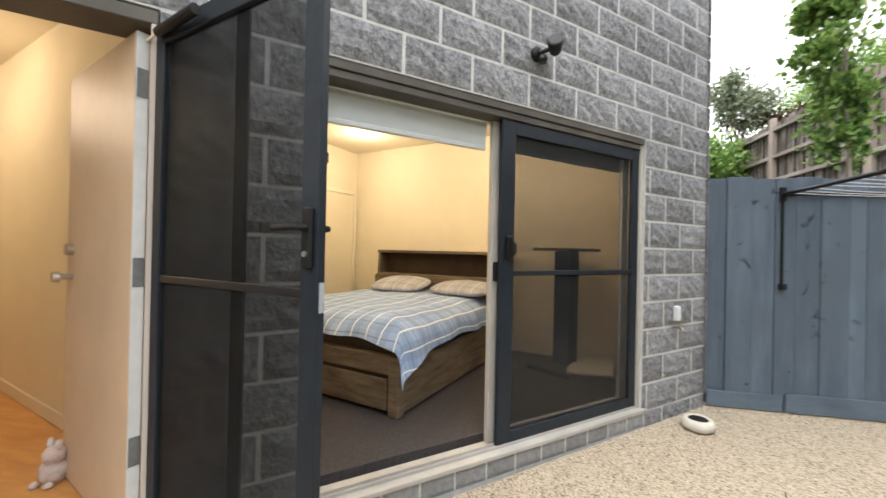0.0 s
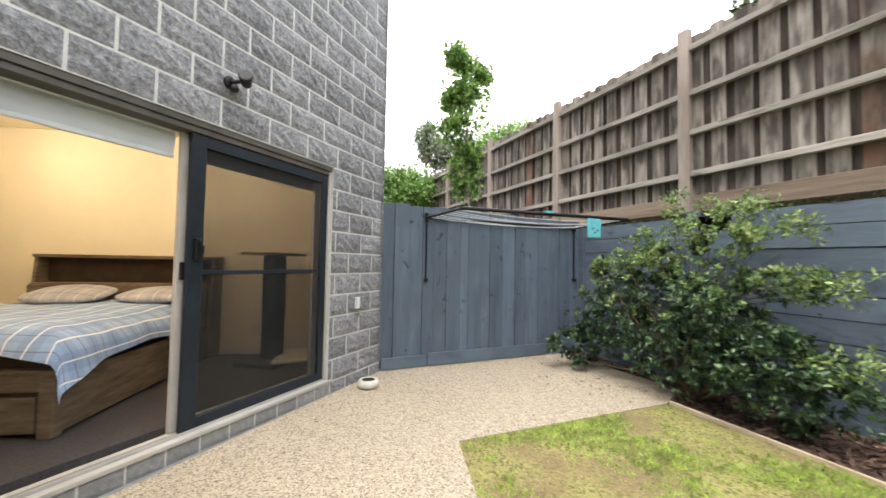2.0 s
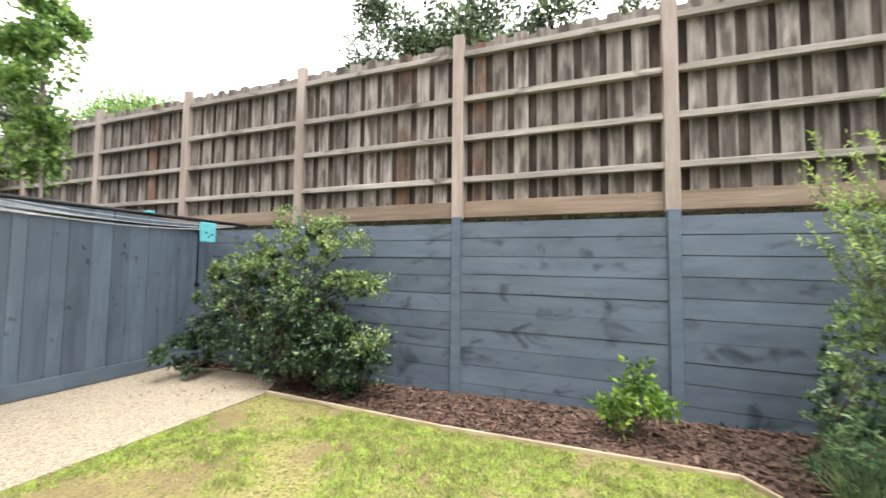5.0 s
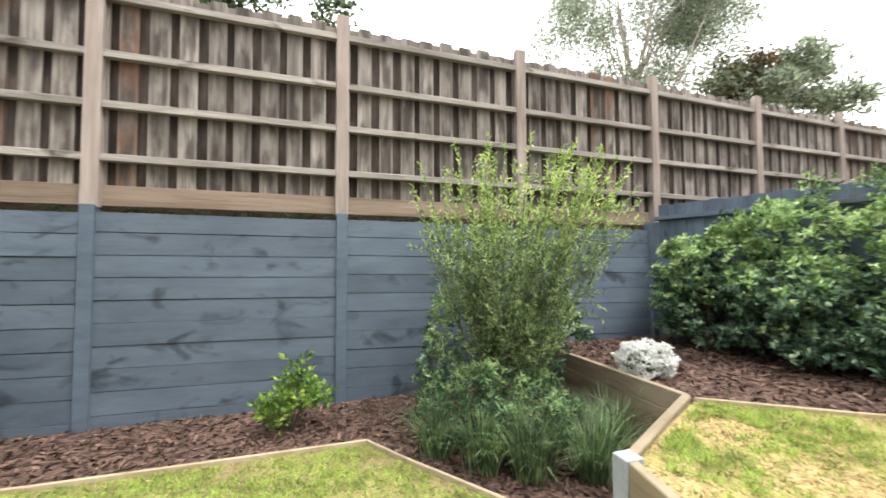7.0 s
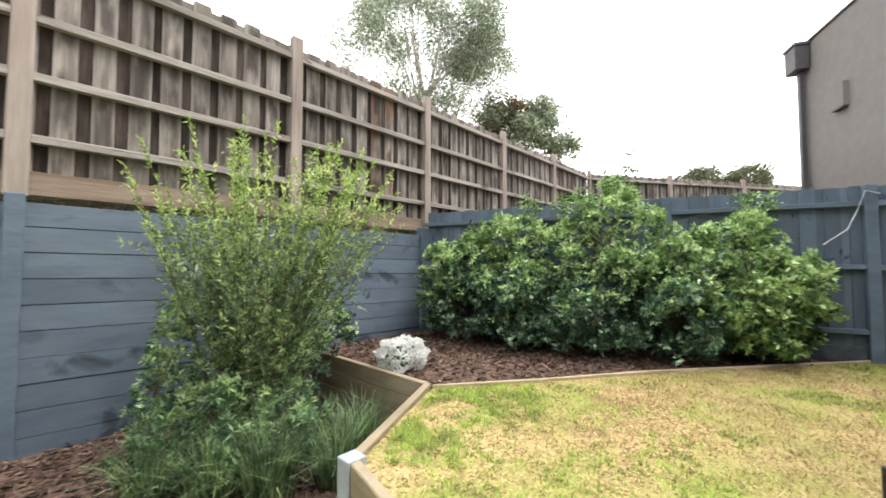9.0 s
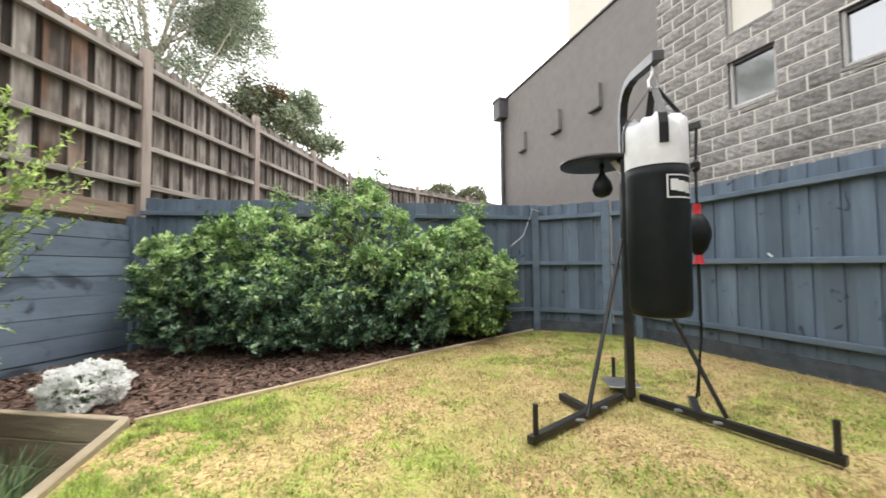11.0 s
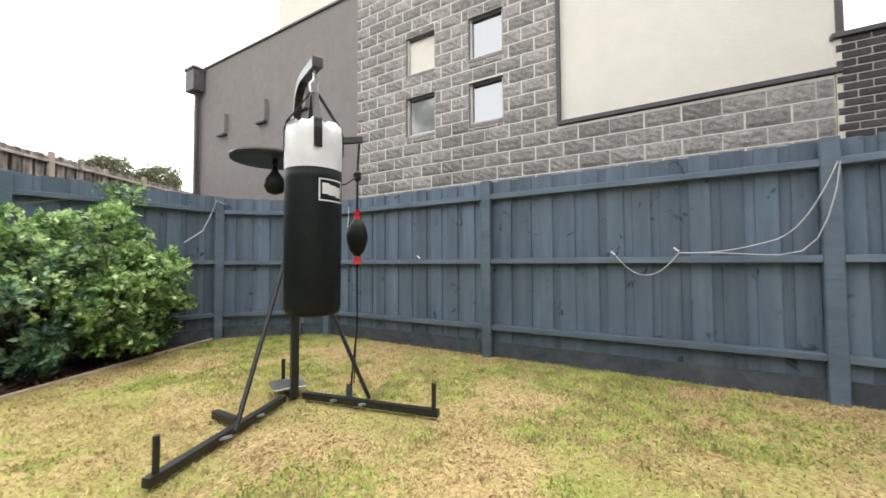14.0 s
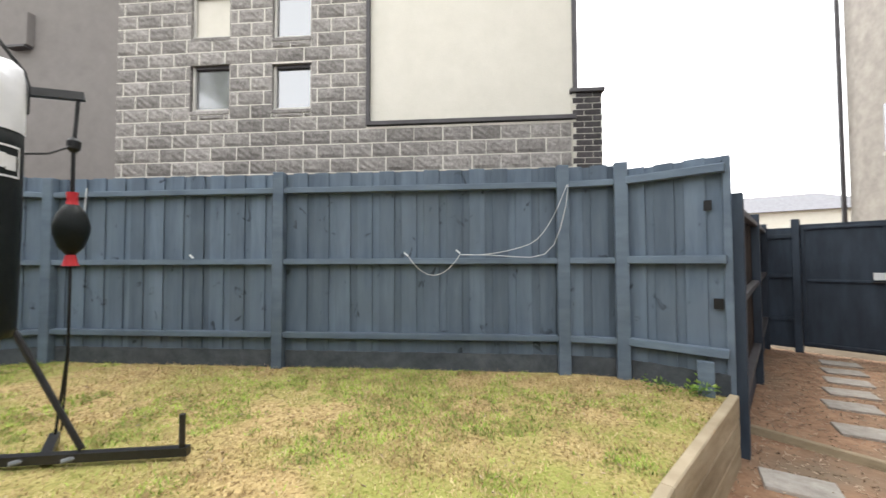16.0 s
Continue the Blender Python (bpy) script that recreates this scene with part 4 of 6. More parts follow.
# ---- own house: openings at x 0.905-3.36 (sliding door) and 3.98-4.85 (entry) ----
CH, CW, CZ = 0.2107, 0.42, 0.108
DZ = 2.2147
hw = struct(thing("house_wall", "grey split-face concrete block wall with pale mortar", ""))
hw.matrix_basis = HF
for nm, x0, x1, z0, z1 in (("core", 0, 0.905, -0.1, DZ), ("core", 3.36, 3.94, -0.1, DZ), ("core", 4.89, 5.9, -0.1, DZ), ("core", 0, 5.9, DZ, 7.6), ("core", 0.905, 3.36, -0.1, CZ - 0.008)):
    part(nm, cuboid(x0, x1, -0.19, -0.012, z0, z1), MORTAR, hw)
# side wall along the passage and the far return behind the boarded gate, plain
struct(link("house_side_wall", cuboid(0, 7, -0.2, 0, -0.1, 7.6), BLOCK, m=pose(-2.05, -7.48, 0, 0, 0, -98), label="shaded block side wall of the house"))
struct(link("house_return_wall", cuboid(-0.19, 0.0, -8, -0.19, -0.1, 7.6), BLOCK, m=HF, label="block return wall of the house"))
struct(link("house_back_wall", cuboid(0, 9, -8.2, -8.0, -0.1, 7.6), BLOCK, m=HF, label="rear block wall of the house"))
struct(link("house_roof", cuboid(-0.2, 9, -8.2, 0, 7.6, 7.8), RENDERG, m=HF, label="flat roof slab of the house"))

# lintel and frames
ln = struct(link("lintel", cuboid(0.86, 3.41, -0.11, -0.018, DZ - 0.045, DZ - 0.002, 0.003), STONEAL, m=HF, label="bronze-grey steel lintel over the sliding door"))
df = thing("sliding_door_frame", "bronze-grey and pale aluminium sliding door frame with sill", "door frame", m=HF)
part("jamb", cuboid(0.905, 0.935, -0.15, -0.03, CZ, DZ - 0.045, 0.003), WHITEAL, df)
part("jamb", cuboid(3.33, 3.36, -0.15, -0.03, CZ, DZ - 0.045, 0.003), STONEAL, df)
part("head", cuboid(0.935, 3.33, -0.15, -0.03, DZ - 0.085, DZ - 0.047, 0.003), STONEAL, df)
part("sill", cuboid(0.87, 3.39, -0.16, 0.012, CZ, CZ + 0.028, 0.004), WHITEAL, df)
part("track", cuboid(0.935, 3.33, -0.085, -0.075, CZ + 0.028, CZ + 0.046), WHITEAL, df)
part("track", cuboid(0.935, 3.33, -0.045, -0.038, CZ + 0.028, CZ + 0.046), WHITEAL, df)
Z0 = CZ + 0.04
sd = thing("sliding_screen_door", "charcoal aluminium sliding mesh security door", "screen door", m=HF)
for x0, x1 in ((0.938, 1.01), (2.165, 2.27)):
    part("stile", cuboid(x0, x1, -0.072, -0.042, Z0, DZ - 0.09, 0.003), ALU, sd)
part("bottom_rail", cuboid(1.01, 2.165, -0.072, -0.042, Z0, Z0 + 0.075, 0.003), ALU, sd)
part("top_rail", cuboid(1.01, 2.165, -0.072, -0.042, DZ - 0.17, DZ - 0.09, 0.003), ALU, sd)
part("midrail", cuboid(1.01, 2.165, -0.07, -0.044, 1.175, 1.205, 0.002), ALU, sd)
part("mesh", cuboid(1.01, 2.165, -0.0585, -0.0565, Z0 + 0.075, DZ - 0.17), MESH2, sd, "fine black security mesh")
hd = part("lock", cuboid(2.19, 2.235, -0.042, -0.018, 1.27, 1.42, 0.006), BLACK, sd, "black lock with pull handle")
part("handle", tube([(2.205, -0.02, 1.29), (2.195, 0.004, 1.32), (2.195, 0.004, 1.37), (2.205, -0.02, 1.40)], 0.008), BLACK, hd)
gd = thing("sliding_glass_door", "pale aluminium framed sliding glass door pushed open", "sliding door", m=HF)
for x0, x1 in ((0.98, 1.05), (2.24, 2.30)):
    part("stile", cuboid(x0, x1, -0.135, -0.10, Z0, DZ - 0.09, 0.003), WHITEAL, gd)
part("bottom_rail", cuboid(1.05, 2.24, -0.135, -0.10, Z0, Z0 + 0.07, 0.003), WHITEAL, gd)
part("top_rail", cuboid(1.05, 2.24, -0.135, -0.10, DZ - 0.15, DZ - 0.09, 0.003), WHITEAL, gd)
pane = bpy.data.materials.new("clear_glass")
pane.use_nodes = True
_p = pane.node_tree.nodes["Principled BSDF"]
_p.inputs["Transmission Weight"].default_value, _p.inputs["Roughness"].default_value, _p.inputs["IOR"].default_value = 1.0, 0.01, 1.45
gp = part("pane", cuboid(1.05, 2.24, -0.121, -0.115, Z0 + 0.07, DZ - 0.15), pane, gd, "clear glass pane")
gp.visible_shadow = False
part("handle", cuboid(2.255, 2.285, -0.10, -0.075, 1.14, 1.26, 0.006), BLACK, gd, "black pull handle")
rb = thing("roller_blind", "pale grey roller blind rolled up at the door head", "blind", m=HF)
bm = bmesh.new()
prof = [(-0.17, 2.17), (-0.155, 2.10), (-0.158, 2.04), (-0.168, 1.975)]
for x in (2.31, 3.32):
    for y, z in prof:
        bm.verts.new((x, y, z))
    for y, z in prof:
        bm.verts.new((x, y - 0.006, z))
bm.verts.ensure_lookup_table()
vs = bm.verts
for k in range(3):
    bm.faces.new((vs[k], vs[k + 1], vs[9 + k], vs[8 + k]))
    bm.faces.new((vs[4 + k], vs[12 + k], vs[13 + k], vs[5 + k]))
part("fabric", bm, BLIND, rb)
part("bottom_rail", cuboid(2.31, 3.32, -0.182, -0.158, 1.952, 1.98, 0.004), WHITEP, rb)
part("fabric", cuboid(1.0, 2.2, -0.165, -0.16, 1.965, 2.16), BLIND, rb)
part("roll", tube([(1.0, -0.17, 2.15), (3.32, -0.17, 2.15)], 0.03, 12), BLIND, rb)

# entry door, hall
ef = thing("entry_door_frame", "pale painted entry door frame", "door frame", m=HF)
part("jamb", cuboid(3.945, 3.966, -0.19, 0.0, 0.1, 2.15, 0.003), DOORW, ef)
part("jamb", cuboid(4.85, 4.89, -0.19, 0.0, 0.1, 2.15, 0.003), DOORW, ef)
part("head", cuboid(3.945, 4.89, -0.19, 0.0, 2.15, 2.2, 0.003), STONEAL, ef)
part("threshold", cuboid(3.985, 4.85, -0.19, 0.01, 0.1, 0.165, 0.003), WHITEAL, ef)
ed = thing("entry_door", "warm beige painted entry door standing open into the hall", "door", m=HF @ pose(4.0, -0.05, 0, 0, 0, -63))
# Daylight on the hinge edge is put into this thin strip's pale colour.
part("edge", cuboid(-0.003, -0.0005, -0.024, 0.017, 0.186, 2.129, 0.001), WHITEP, ed, "hinge edge with daylight put into its pale blue-white colour")
part("leaf", cuboid(0.0, 0.82, -0.025, 0.018, 0.185, 2.13, 0.003), DOORL, ed)
kn = part("knob", tube([(0.73, 0.018, 1.16), (0.73, 0.06, 1.16), (0.73, 0.065, 1.16), (0.73, 0.09, 1.16)], [0.014, 0.014, 0.028, 0.024], 14), NICKEL, ed, "round brushed nickel knob")
part("lock", tube([(0.73, 0.018, 1.29), (0.73, 0.045, 1.29)], 0.028, 14), NICKEL, ed, "brushed nickel deadlock")
for z in (0.48, 1.16, 1.88):
    part("hinge", cuboid(-0.007, -0.0032, -0.022, 0.014, z, z + 0.11, 0.001), STEELH, ed, "steel butt hinge")
sc = thing("security_screen_door", "charcoal framed black mesh security door standing open outwards", "screen door", m=HF @ pose(3.935, 0.01, 0, 0, 0, 121.4))
for x0, x1 in ((0.0, 0.055), (0.80, 0.866)):
    part("stile", cuboid(x0, x1, -0.014, 0.014, 0.15, 2.13, 0.003), ALU, sc)
for z0, z1 in ((0.15, 0.23), (2.06, 2.13)):
    part("rail", cuboid(0.055, 0.80, -0.014, 0.014, z0, z1, 0.003), ALU, sc)
part("midrail", cuboid(0.055, 0.80, -0.010, 0.010, 1.185, 1.21, 0.002), STEELB, sc)
part("mesh", cuboid(0.055, 0.80, -0.001, 0.001, 0.23, 2.06), MESH1, sc, "fine black security mesh")
part("inner_mesh", cuboid(0.06, 0.465, 0.004, 0.005, 0.235, 2.055), MESH3, sc, "second layer of dark mesh")
part("inner_stile", cuboid(0.465, 0.53, 0.003, 0.012, 0.235, 2.055, 0.002), STEELB, sc, "slim dark inner stile")
lk = part("lock", cuboid(0.815, 0.851, -0.027, 0.027, 1.265, 1.43, 0.006), BLACK, sc, "black lock case")
part("lever", tube([(0.833, 0.026, 1.375), (0.833, 0.052, 1.375), (0.74, 0.057, 1.372)], 0.009), BLACK, lk)
part("lever", tube([(0.833, -0.026, 1.375), (0.833, -0.052, 1.375), (0.74, -0.057, 1.372)], 0.009), BLACK, lk)
part("key_cylinder", tube([(0.833, -0.032, 1.305), (0.833, 0.032, 1.305)], 0.008, 10), CHROME, lk, "bright key cylinder")
part("strike", cuboid(0.867, 0.870, -0.008, 0.008, 1.15, 1.23), HINGE, sc, "steel strike strip")
cl = part("closer", tube([(0.05, -0.03, 2.09), (0.32, -0.045, 2.09)], 0.018, 12), BLACK, sc, "black tubular door closer")
part("piston", tube([(-0.06, -0.02, 2.09), (0.05, -0.03, 2.09)], 0.006), CHROME, cl)

bmh = bmesh.new()
hp = [(-1.2, 0.25), (-2.45, 1.01), (-2.45, 9), (-1.2, 9)]
ht, hb_ = [bmh.verts.new((x, y, 0.172)) for x, y in hp], [bmh.verts.new((x, y, 0.1)) for x, y in hp]
bmh.faces.new(ht[::-1])
bmh.faces.new(hb_)
for k in range(4):
    bmh.faces.new((ht[k], ht[(k + 1) % 4], hb_[(k + 1) % 4], hb_[k]))
bmesh.ops.recalc_face_normals(bmh, faces=bmh.faces)
struct(link("hall_floor", bmh, FLOORW, m=RF, label="orange-brown timber hall floor"))
struct(link("partition", cuboid(-1.2, -1.1, 0.26, 2.51, 0.1, 2.78), CREAM, m=RF, label="cream partition between hall and bedroom"))
struct(link("partition", cuboid(-1.2, -1.1, 2.51, 9, 0.1, 2.78), CREAM, m=RF, label="cream hall wall"))
struct(link("hall_wall", cuboid(-2.5, -2.4, 1.08, 9, 0.1, 2.78), CREAM, m=RF, label="cream hall wall"))
struct(link("hall_end_wall", cuboid(-2.5, -1.1, 7.0, 7.1, 0.1, 2.78), CREAM, m=RF, label="cream end wall of the hall"))
struct(link("hall_skirting", cuboid(-1.213, -1.2015, 0.3, 7, 0.175, 0.265, 0.003), SKIRT, m=RF, label="pale hall skirting board"))
for nm, z0, z1, m_, lab in (("bedroom_floor", 0.1, 0.17, CARPET, "charcoal carpet"), ("bedroom_ceiling", 2.74, 2.8, CEIL, "cream bedroom ceiling")):
    bmx = bmesh.new()
    P = [(-0.05, -0.19), (3.9, -0.19), (5.05, -2.0), (2.03, -3.86), (-0.1, -0.35)]
    if nm == "bedroom_ceiling":
        P = [(-0.05, -0.19), (5.9, -0.19), (8.5, -4.5), (5.0, -6.5), (2.03, -3.86), (-0.1, -0.35)]
    t_ = [bmx.verts.new((x, y, z1)) for x, y in P]
    b_ = [bmx.verts.new((x, y, z0)) for x, y in P]
    bmx.faces.new(t_)
    bmx.faces.new(b_[::-1])
    for k in range(len(P)):
        j = (k + 1) % len(P)
        bmx.faces.new((t_[j], t_[k], b_[k], b_[j]))
    bmesh.ops.recalc_face_normals(bmx, faces=bmx.faces)
    struct(link(nm, bmx, m_, m=HF, label=lab))
struct(link("head_wall", cuboid(2.21, 2.31, -1.75, 2.51, 0.1, 2.78), CREAM, m=RF, label="cream bedroom wall behind the bed"))
struct(link("closet_wall", cuboid(-1.1, 2.21, 2.41, 2.51, 0.1, 2.78), CREAM, m=RF, label="cream bedroom wall with a closet door"))
struct(link("inner_lining", cuboid(0.0, 0.905, -0.205, -0.195, 0.1, 2.78), CREAM, m=HF, label="cream plaster lining beside the sliding door"))
struct(link("inner_lining", cuboid(0.0, 3.95, -0.205, -0.195, DZ, 2.78), CREAM, m=HF, label="cream plaster lining over the sliding door"))
struct(link("bedroom_skirting", cuboid(2.197, 2.2085, -1.7, 2.41, 0.17, 0.26, 0.003), SKIRT, m=RF, label="pale bedroom skirting board"))
cd = thing("closet_door", "cream painted closet door in a cream frame", "door", m=RF)
part("leaf", cuboid(1.32, 2.12, 2.385, 2.409, 0.18, 2.10, 0.003), CREAM, cd)
for x0, x1, z0, z1 in ((1.27, 1.318, 0.17, 2.15), (2.122, 2.165, 0.17, 2.15), (1.318, 2.122, 2.103, 2.15)):
    part("frame", cuboid(x0, x1, 2.37, 2.409, z0, z1, 0.004), SKIRT, cd)
ol = thing("power_outlet", "white wall power outlet", "outlet", m=RF)
part("plate", cuboid(2.202, 2.209, -0.50, -0.38, 0.42, 0.50, 0.002), WHITEP, ol)

# bed
bed = thing("bed_frame", "grey-brown oak bed frame with drawers and a shelf headboard", "bed", m=RF)
part("side_panel", cuboid(0.06, 2.0, 0.0, 0.03, 0.19, 0.55, 0.004), OAK, bed)
part("side_panel", cuboid(0.06, 2.0, 1.73, 1.76, 0.19, 0.55, 0.004), OAK, bed)
for y0, y1 in ((-0.005, 0.085), (1.675, 1.765)):
    part("corner_post", cuboid(-0.01, 0.07, y0, y1, 0.17, 0.575, 0.006), OAK, bed)
part("foot_rail", cuboid(0.0, 0.04, 0.085, 1.675, 0.45, 0.56, 0.004), OAK, bed)
# Dark sheet in place of the shade round the drawer.
part("drawer_gap_shade", cuboid(0.02, 0.04, 0.085, 1.675, 0.19, 0.45), OAKD, bed)
dr = part("drawer", cuboid(-0.006, 0.02, 0.10, 1.66, 0.205, 0.42, 0.004), OAK, bed, "wide foot drawer")
part("rail_cap", cuboid(-0.012, 0.06, -0.01, 1.77, 0.56, 0.585, 0.004), OAK, bed)
# Recessed back panel, its shade put into the dark oak.
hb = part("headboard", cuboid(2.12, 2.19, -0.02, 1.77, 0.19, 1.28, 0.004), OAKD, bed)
part("shelf", cuboid(1.90, 2.12, 0.0, 1.75, 0.98, 1.01, 0.003), OAK, hb)
part("top", cuboid(1.96, 2.2, -0.04, 1.79, 1.28, 1.315, 0.005), OAK, hb)
for y in (-0.03, 1.745):
    bm = cuboid(1.88, 2.19, y, y + 0.035, 0.19, 1.28)
    for v in bm.verts:
        if v.co.z > 1 and v.co.x < 2:
            v.co.x += 0.1
    part("side", bm, OAK, hb)
part("front_panel", cuboid(1.87, 1.90, 0.0, 1.75, 0.4, 0.99, 0.003), OAK, hb)
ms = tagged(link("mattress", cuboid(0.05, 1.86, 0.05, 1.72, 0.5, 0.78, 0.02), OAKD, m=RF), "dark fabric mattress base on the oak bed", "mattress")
bm = bmesh.new()
uvl = bm.loops.layers.uv.new("UVMap")
NX, NY = 60, 70
rows = []
for i in range(NX + 1):
    row = []
    for j in range(NY + 1):
        a_, b_ = i / NX, j / NY
        u = -0.08 - 0.13 * math.exp(-((b_ * 2.2 / 0.34) ** 2)) + (1.78 + 0.08) * a_
        v = -0.17 - 0.17 * math.exp(-(a_ * 1.9 / 0.36) ** 2) + (1.77 + 0.34) * b_
        x, y = max(u, 0.0), min(max(v, 0.0), 1.77)
        drop, dy = max(0, -u), max(0, -v) + max(0, v - 1.77)
        z = 0.845 + 0.012 * math.sin(5 * u + 1) * math.sin(4 * v) + 0.012 * noise.noise(Vector((u * 4, v * 4, 0)))
        edge = max(0, min(x, y, 1.77 - y))
        z -= 0.10 * math.exp(-edge / 0.12) + math.hypot(drop, dy) * 0.86
        xo = x - drop * 0.25 - (0.02 + 0.018 * math.sin(14 * v)) * min(1, drop / 0.08)
        yo = y + (-1 if v < 0.5 else 1) * (dy * 0.25 + (0.02 + 0.016 * math.sin(13 * u)) * min(1, dy / 0.08))
        row.append((bm.verts.new((xo, yo, z)), u, v))
    rows.append(row)
for i in range(NX):
    for j in range(NY):
        q = (rows[i][j], rows[i + 1][j], rows[i + 1][j + 1], rows[i][j + 1])
        f = bm.faces.new([a[0] for a in q])
        for lp, a in zip(f.loops, q):
            lp[uvl].uv = (a[1] + 1, a[2] + 1)
dv = tagged(link("duvet", bm, PLAID, m=RF, smooth=True), "grey-blue plaid cotton duvet draped over the bed", "duvet")
for k, y in enumerate((0.15, 0.98)):
    bm = bmesh.new()
    bmesh.ops.create_uvsphere(bm, u_segments=20, v_segments=12, radius=1)
    ul = bm.loops.layers.uv.new("UVMap")
    for v in bm.verts:
        c = v.co
        sx = math.copysign(abs(c.x) ** 0.6, c.x)
        sy = math.copysign(abs(c.y) ** 0.6, c.y)
        v.co = (sx * 0.24, sy * 0.36, c.z * 0.068 * (1 - 0.3 * abs(sy)))
    for f in bm.faces:
        for lp in f.loops:
            lp[ul].uv = (lp.vert.co.x + 2, lp.vert.co.y + 2)
    o = link("pillow", bm, PLAIDP, m=RF @ pose(1.62, y + 0.17, 0.915, 0, -8 - 4 * k, 3), smooth=True)
    tagged(o, "plump grey plaid pillow leaning at the headboard", "pillow", "pillows on the bed")
# cat tower
ct = thing("cat_scratching_post", "dark carpeted cat scratching post with a flat top perch", "cat tree", m=HF @ pose(0.74, -0.93, 0.17, 0, 0, 10))
part("base", cuboid(-0.3, 0.3, -0.25, 0.25, 0, 0.05, 0.01), CARPET, ct)
part("post", cuboid(-0.09, 0.09, -0.09, 0.09, 0.05, 1.17, 0.015), ALU, ct)
part("perch", cuboid(-0.3, 0.3, -0.2, 0.2, 1.17, 1.2, 0.01), OAK, ct)
bm = cuboid(-0.3, 0.3, -0.2, 0.2, 0, 0.035, 0.012)
tagged(link("towel", bm, CERAMIC, m=HF @ pose(0.62, -0.7, 0.225, 4, 0, 35)), "crumpled pale towel on the scratching post base", "towel")
# vent high on the closet wall
vt = thing("air_vent", "dark slotted return air vent high on the cream wall", "air vent", m=RF)
part("vent_frame", cuboid(1.03, 1.63, 2.395, 2.409, 2.48, 2.62, 0.003), OAKD, vt)
for k in range(5):
    part("slat", cuboid(1.045, 1.615, 2.385, 2.3945, 2.493 + 0.025 * k, 2.506 + 0.025 * k, 0.002), OAK, vt)
# downlights: the one at (0.1, 0.9) is unseen, added to even the light
for nm, x, y, watts in (("downlight", 1.46, 1.65, 5.5), ("downlight", 0.1, 0.9, 12.5)):
    d = thing("downlight", "lit round recessed ceiling downlight", "downlight", "bedroom downlights", m=RF @ pose(x, y, 2.735))
    part("rim", lathe([(0.055, 0.0), (0.055, -0.006), (0.04, -0.008), (0.04, 0.0)], 20), WHITEP, d)
    part("lens", lathe([(0.038, -0.002), (0.036, -0.005)], 20), LAMPW, d)
    lamp("bedroom_lamp", RF @ Vector((x, y, 2.5)), watts)
d = thing("downlight", "lit round recessed ceiling downlight", "downlight", "bedroom downlights", m=pose(-6.557, -6.70, 2.735))
part("rim", lathe([(0.055, 0.0), (0.055, -0.006), (0.04, -0.008), (0.04, 0.0)], 20), WHITEP, d)
part("lens", lathe([(0.038, -0.002), (0.036, -0.005)], 20), LAMPW, d)
# Fill lights without fixtures, added to brighten the bedroom and hall.
lamp("bedroom_fill", RF @ Vector((1.2, -0.3, 2.6)), 12)
lamp("hall_fill", RF @ Vector((-1.85, 2.4, 2.45)), 4.9, color=(1.0, 0.81, 0.60))
lamp("hall_fill_back", RF @ Vector((-1.8, 4.0, 2.6)), 8.5, color=(1.0, 0.81, 0.60))

# toy at the door
ty = thing("plush_toy", "small dusty pink plush animal leaning on the open door", "toy", m=HF @ pose(4.405, -0.73, 0.175, 0, 0, 60) @ Matrix.Scale(0.76, 4))
bm = lathe([(0.05, 0.0), (0.075, 0.04), (0.07, 0.1), (0.05, 0.14), (0.02, 0.155)], 14)
bmesh.ops.translate(bm, verts=bm.verts, vec=(0, 0, 0))
part("body", bm, PLUSH, ty, smooth=True)
part("head", lathe([(0.02, 0.13), (0.055, 0.15), (0.06, 0.19), (0.04, 0.225), (0.01, 0.235)], 14, 0.02, 0.02), PLUSH, ty, smooth=True)
for s in (-1, 1):
    part("ear", lathe([(0.008, 0.21), (0.022, 0.235), (0.012, 0.275)], 10, 0.02 + 0.012 * s, 0.02 + 0.038 * s), PLUSH, ty, smooth=True)
    part("foot", lathe([(0.02, 0.0), (0.03, 0.015), (0.012, 0.035)], 10, 0.08, 0.045 * s), PLUSH, ty, smooth=True)

# things on the front wall
fl = thing("security_lamp", "black adjustable outdoor spotlight on the block wall", "outdoor lamp", m=HF @ pose(2.06, 0.005, 2.545))
part("bracket", lathe([(0.045, 0), (0.045, 0.02), (0.03, 0.03)], 16), BLACK, fl, m=pose(0, 0, 0, -90, 0, 0))
part("arm", tube([(0, 0.03, 0), (-0.03, 0.07, 0.01), (-0.05, 0.09, 0.02)], 0.014), BLACK, fl)
hdm = part("head", lathe([(0.02, -0.05), (0.035, -0.03), (0.05, 0.05), (0.047, 0.055)], 18), BLACK, fl, m=pose(-0.06, 0.10, 0.02, -40, 60, 0))
part("lens", lathe([(0.044, 0.056), (0.04, 0.06)], 18), TRIMD, hdm)
part("sensor", lathe([(0.022, -0.03), (0.03, -0.01), (0.022, 0.015)], 14), BLACK, fl, m=pose(0.0, 0.06, -0.045, 0, 0, 0))
tb = thing("switch_box", "small white weatherproof box on the block wall", "switch box", m=HF)
part("cover", cuboid(0.485, 0.53, 0.008, 0.05, 0.79, 0.91, 0.006), WHITEP, tb)
gt = thing("garden_tap", "brass garden tap under the white box", "tap", m=HF)
part("pipe", tube([(0.5, 0.0, 0.735), (0.5, 0.06, 0.735), (0.5, 0.075, 0.715)], 0.010), NICKEL, gt)
part("handle", tube([(0.475, 0.05, 0.765), (0.525, 0.05, 0.765)], 0.007), NICKEL, gt)
part("spindle", tube([(0.5, 0.05, 0.735), (0.5, 0.05, 0.765)], 0.006), NICKEL, gt)
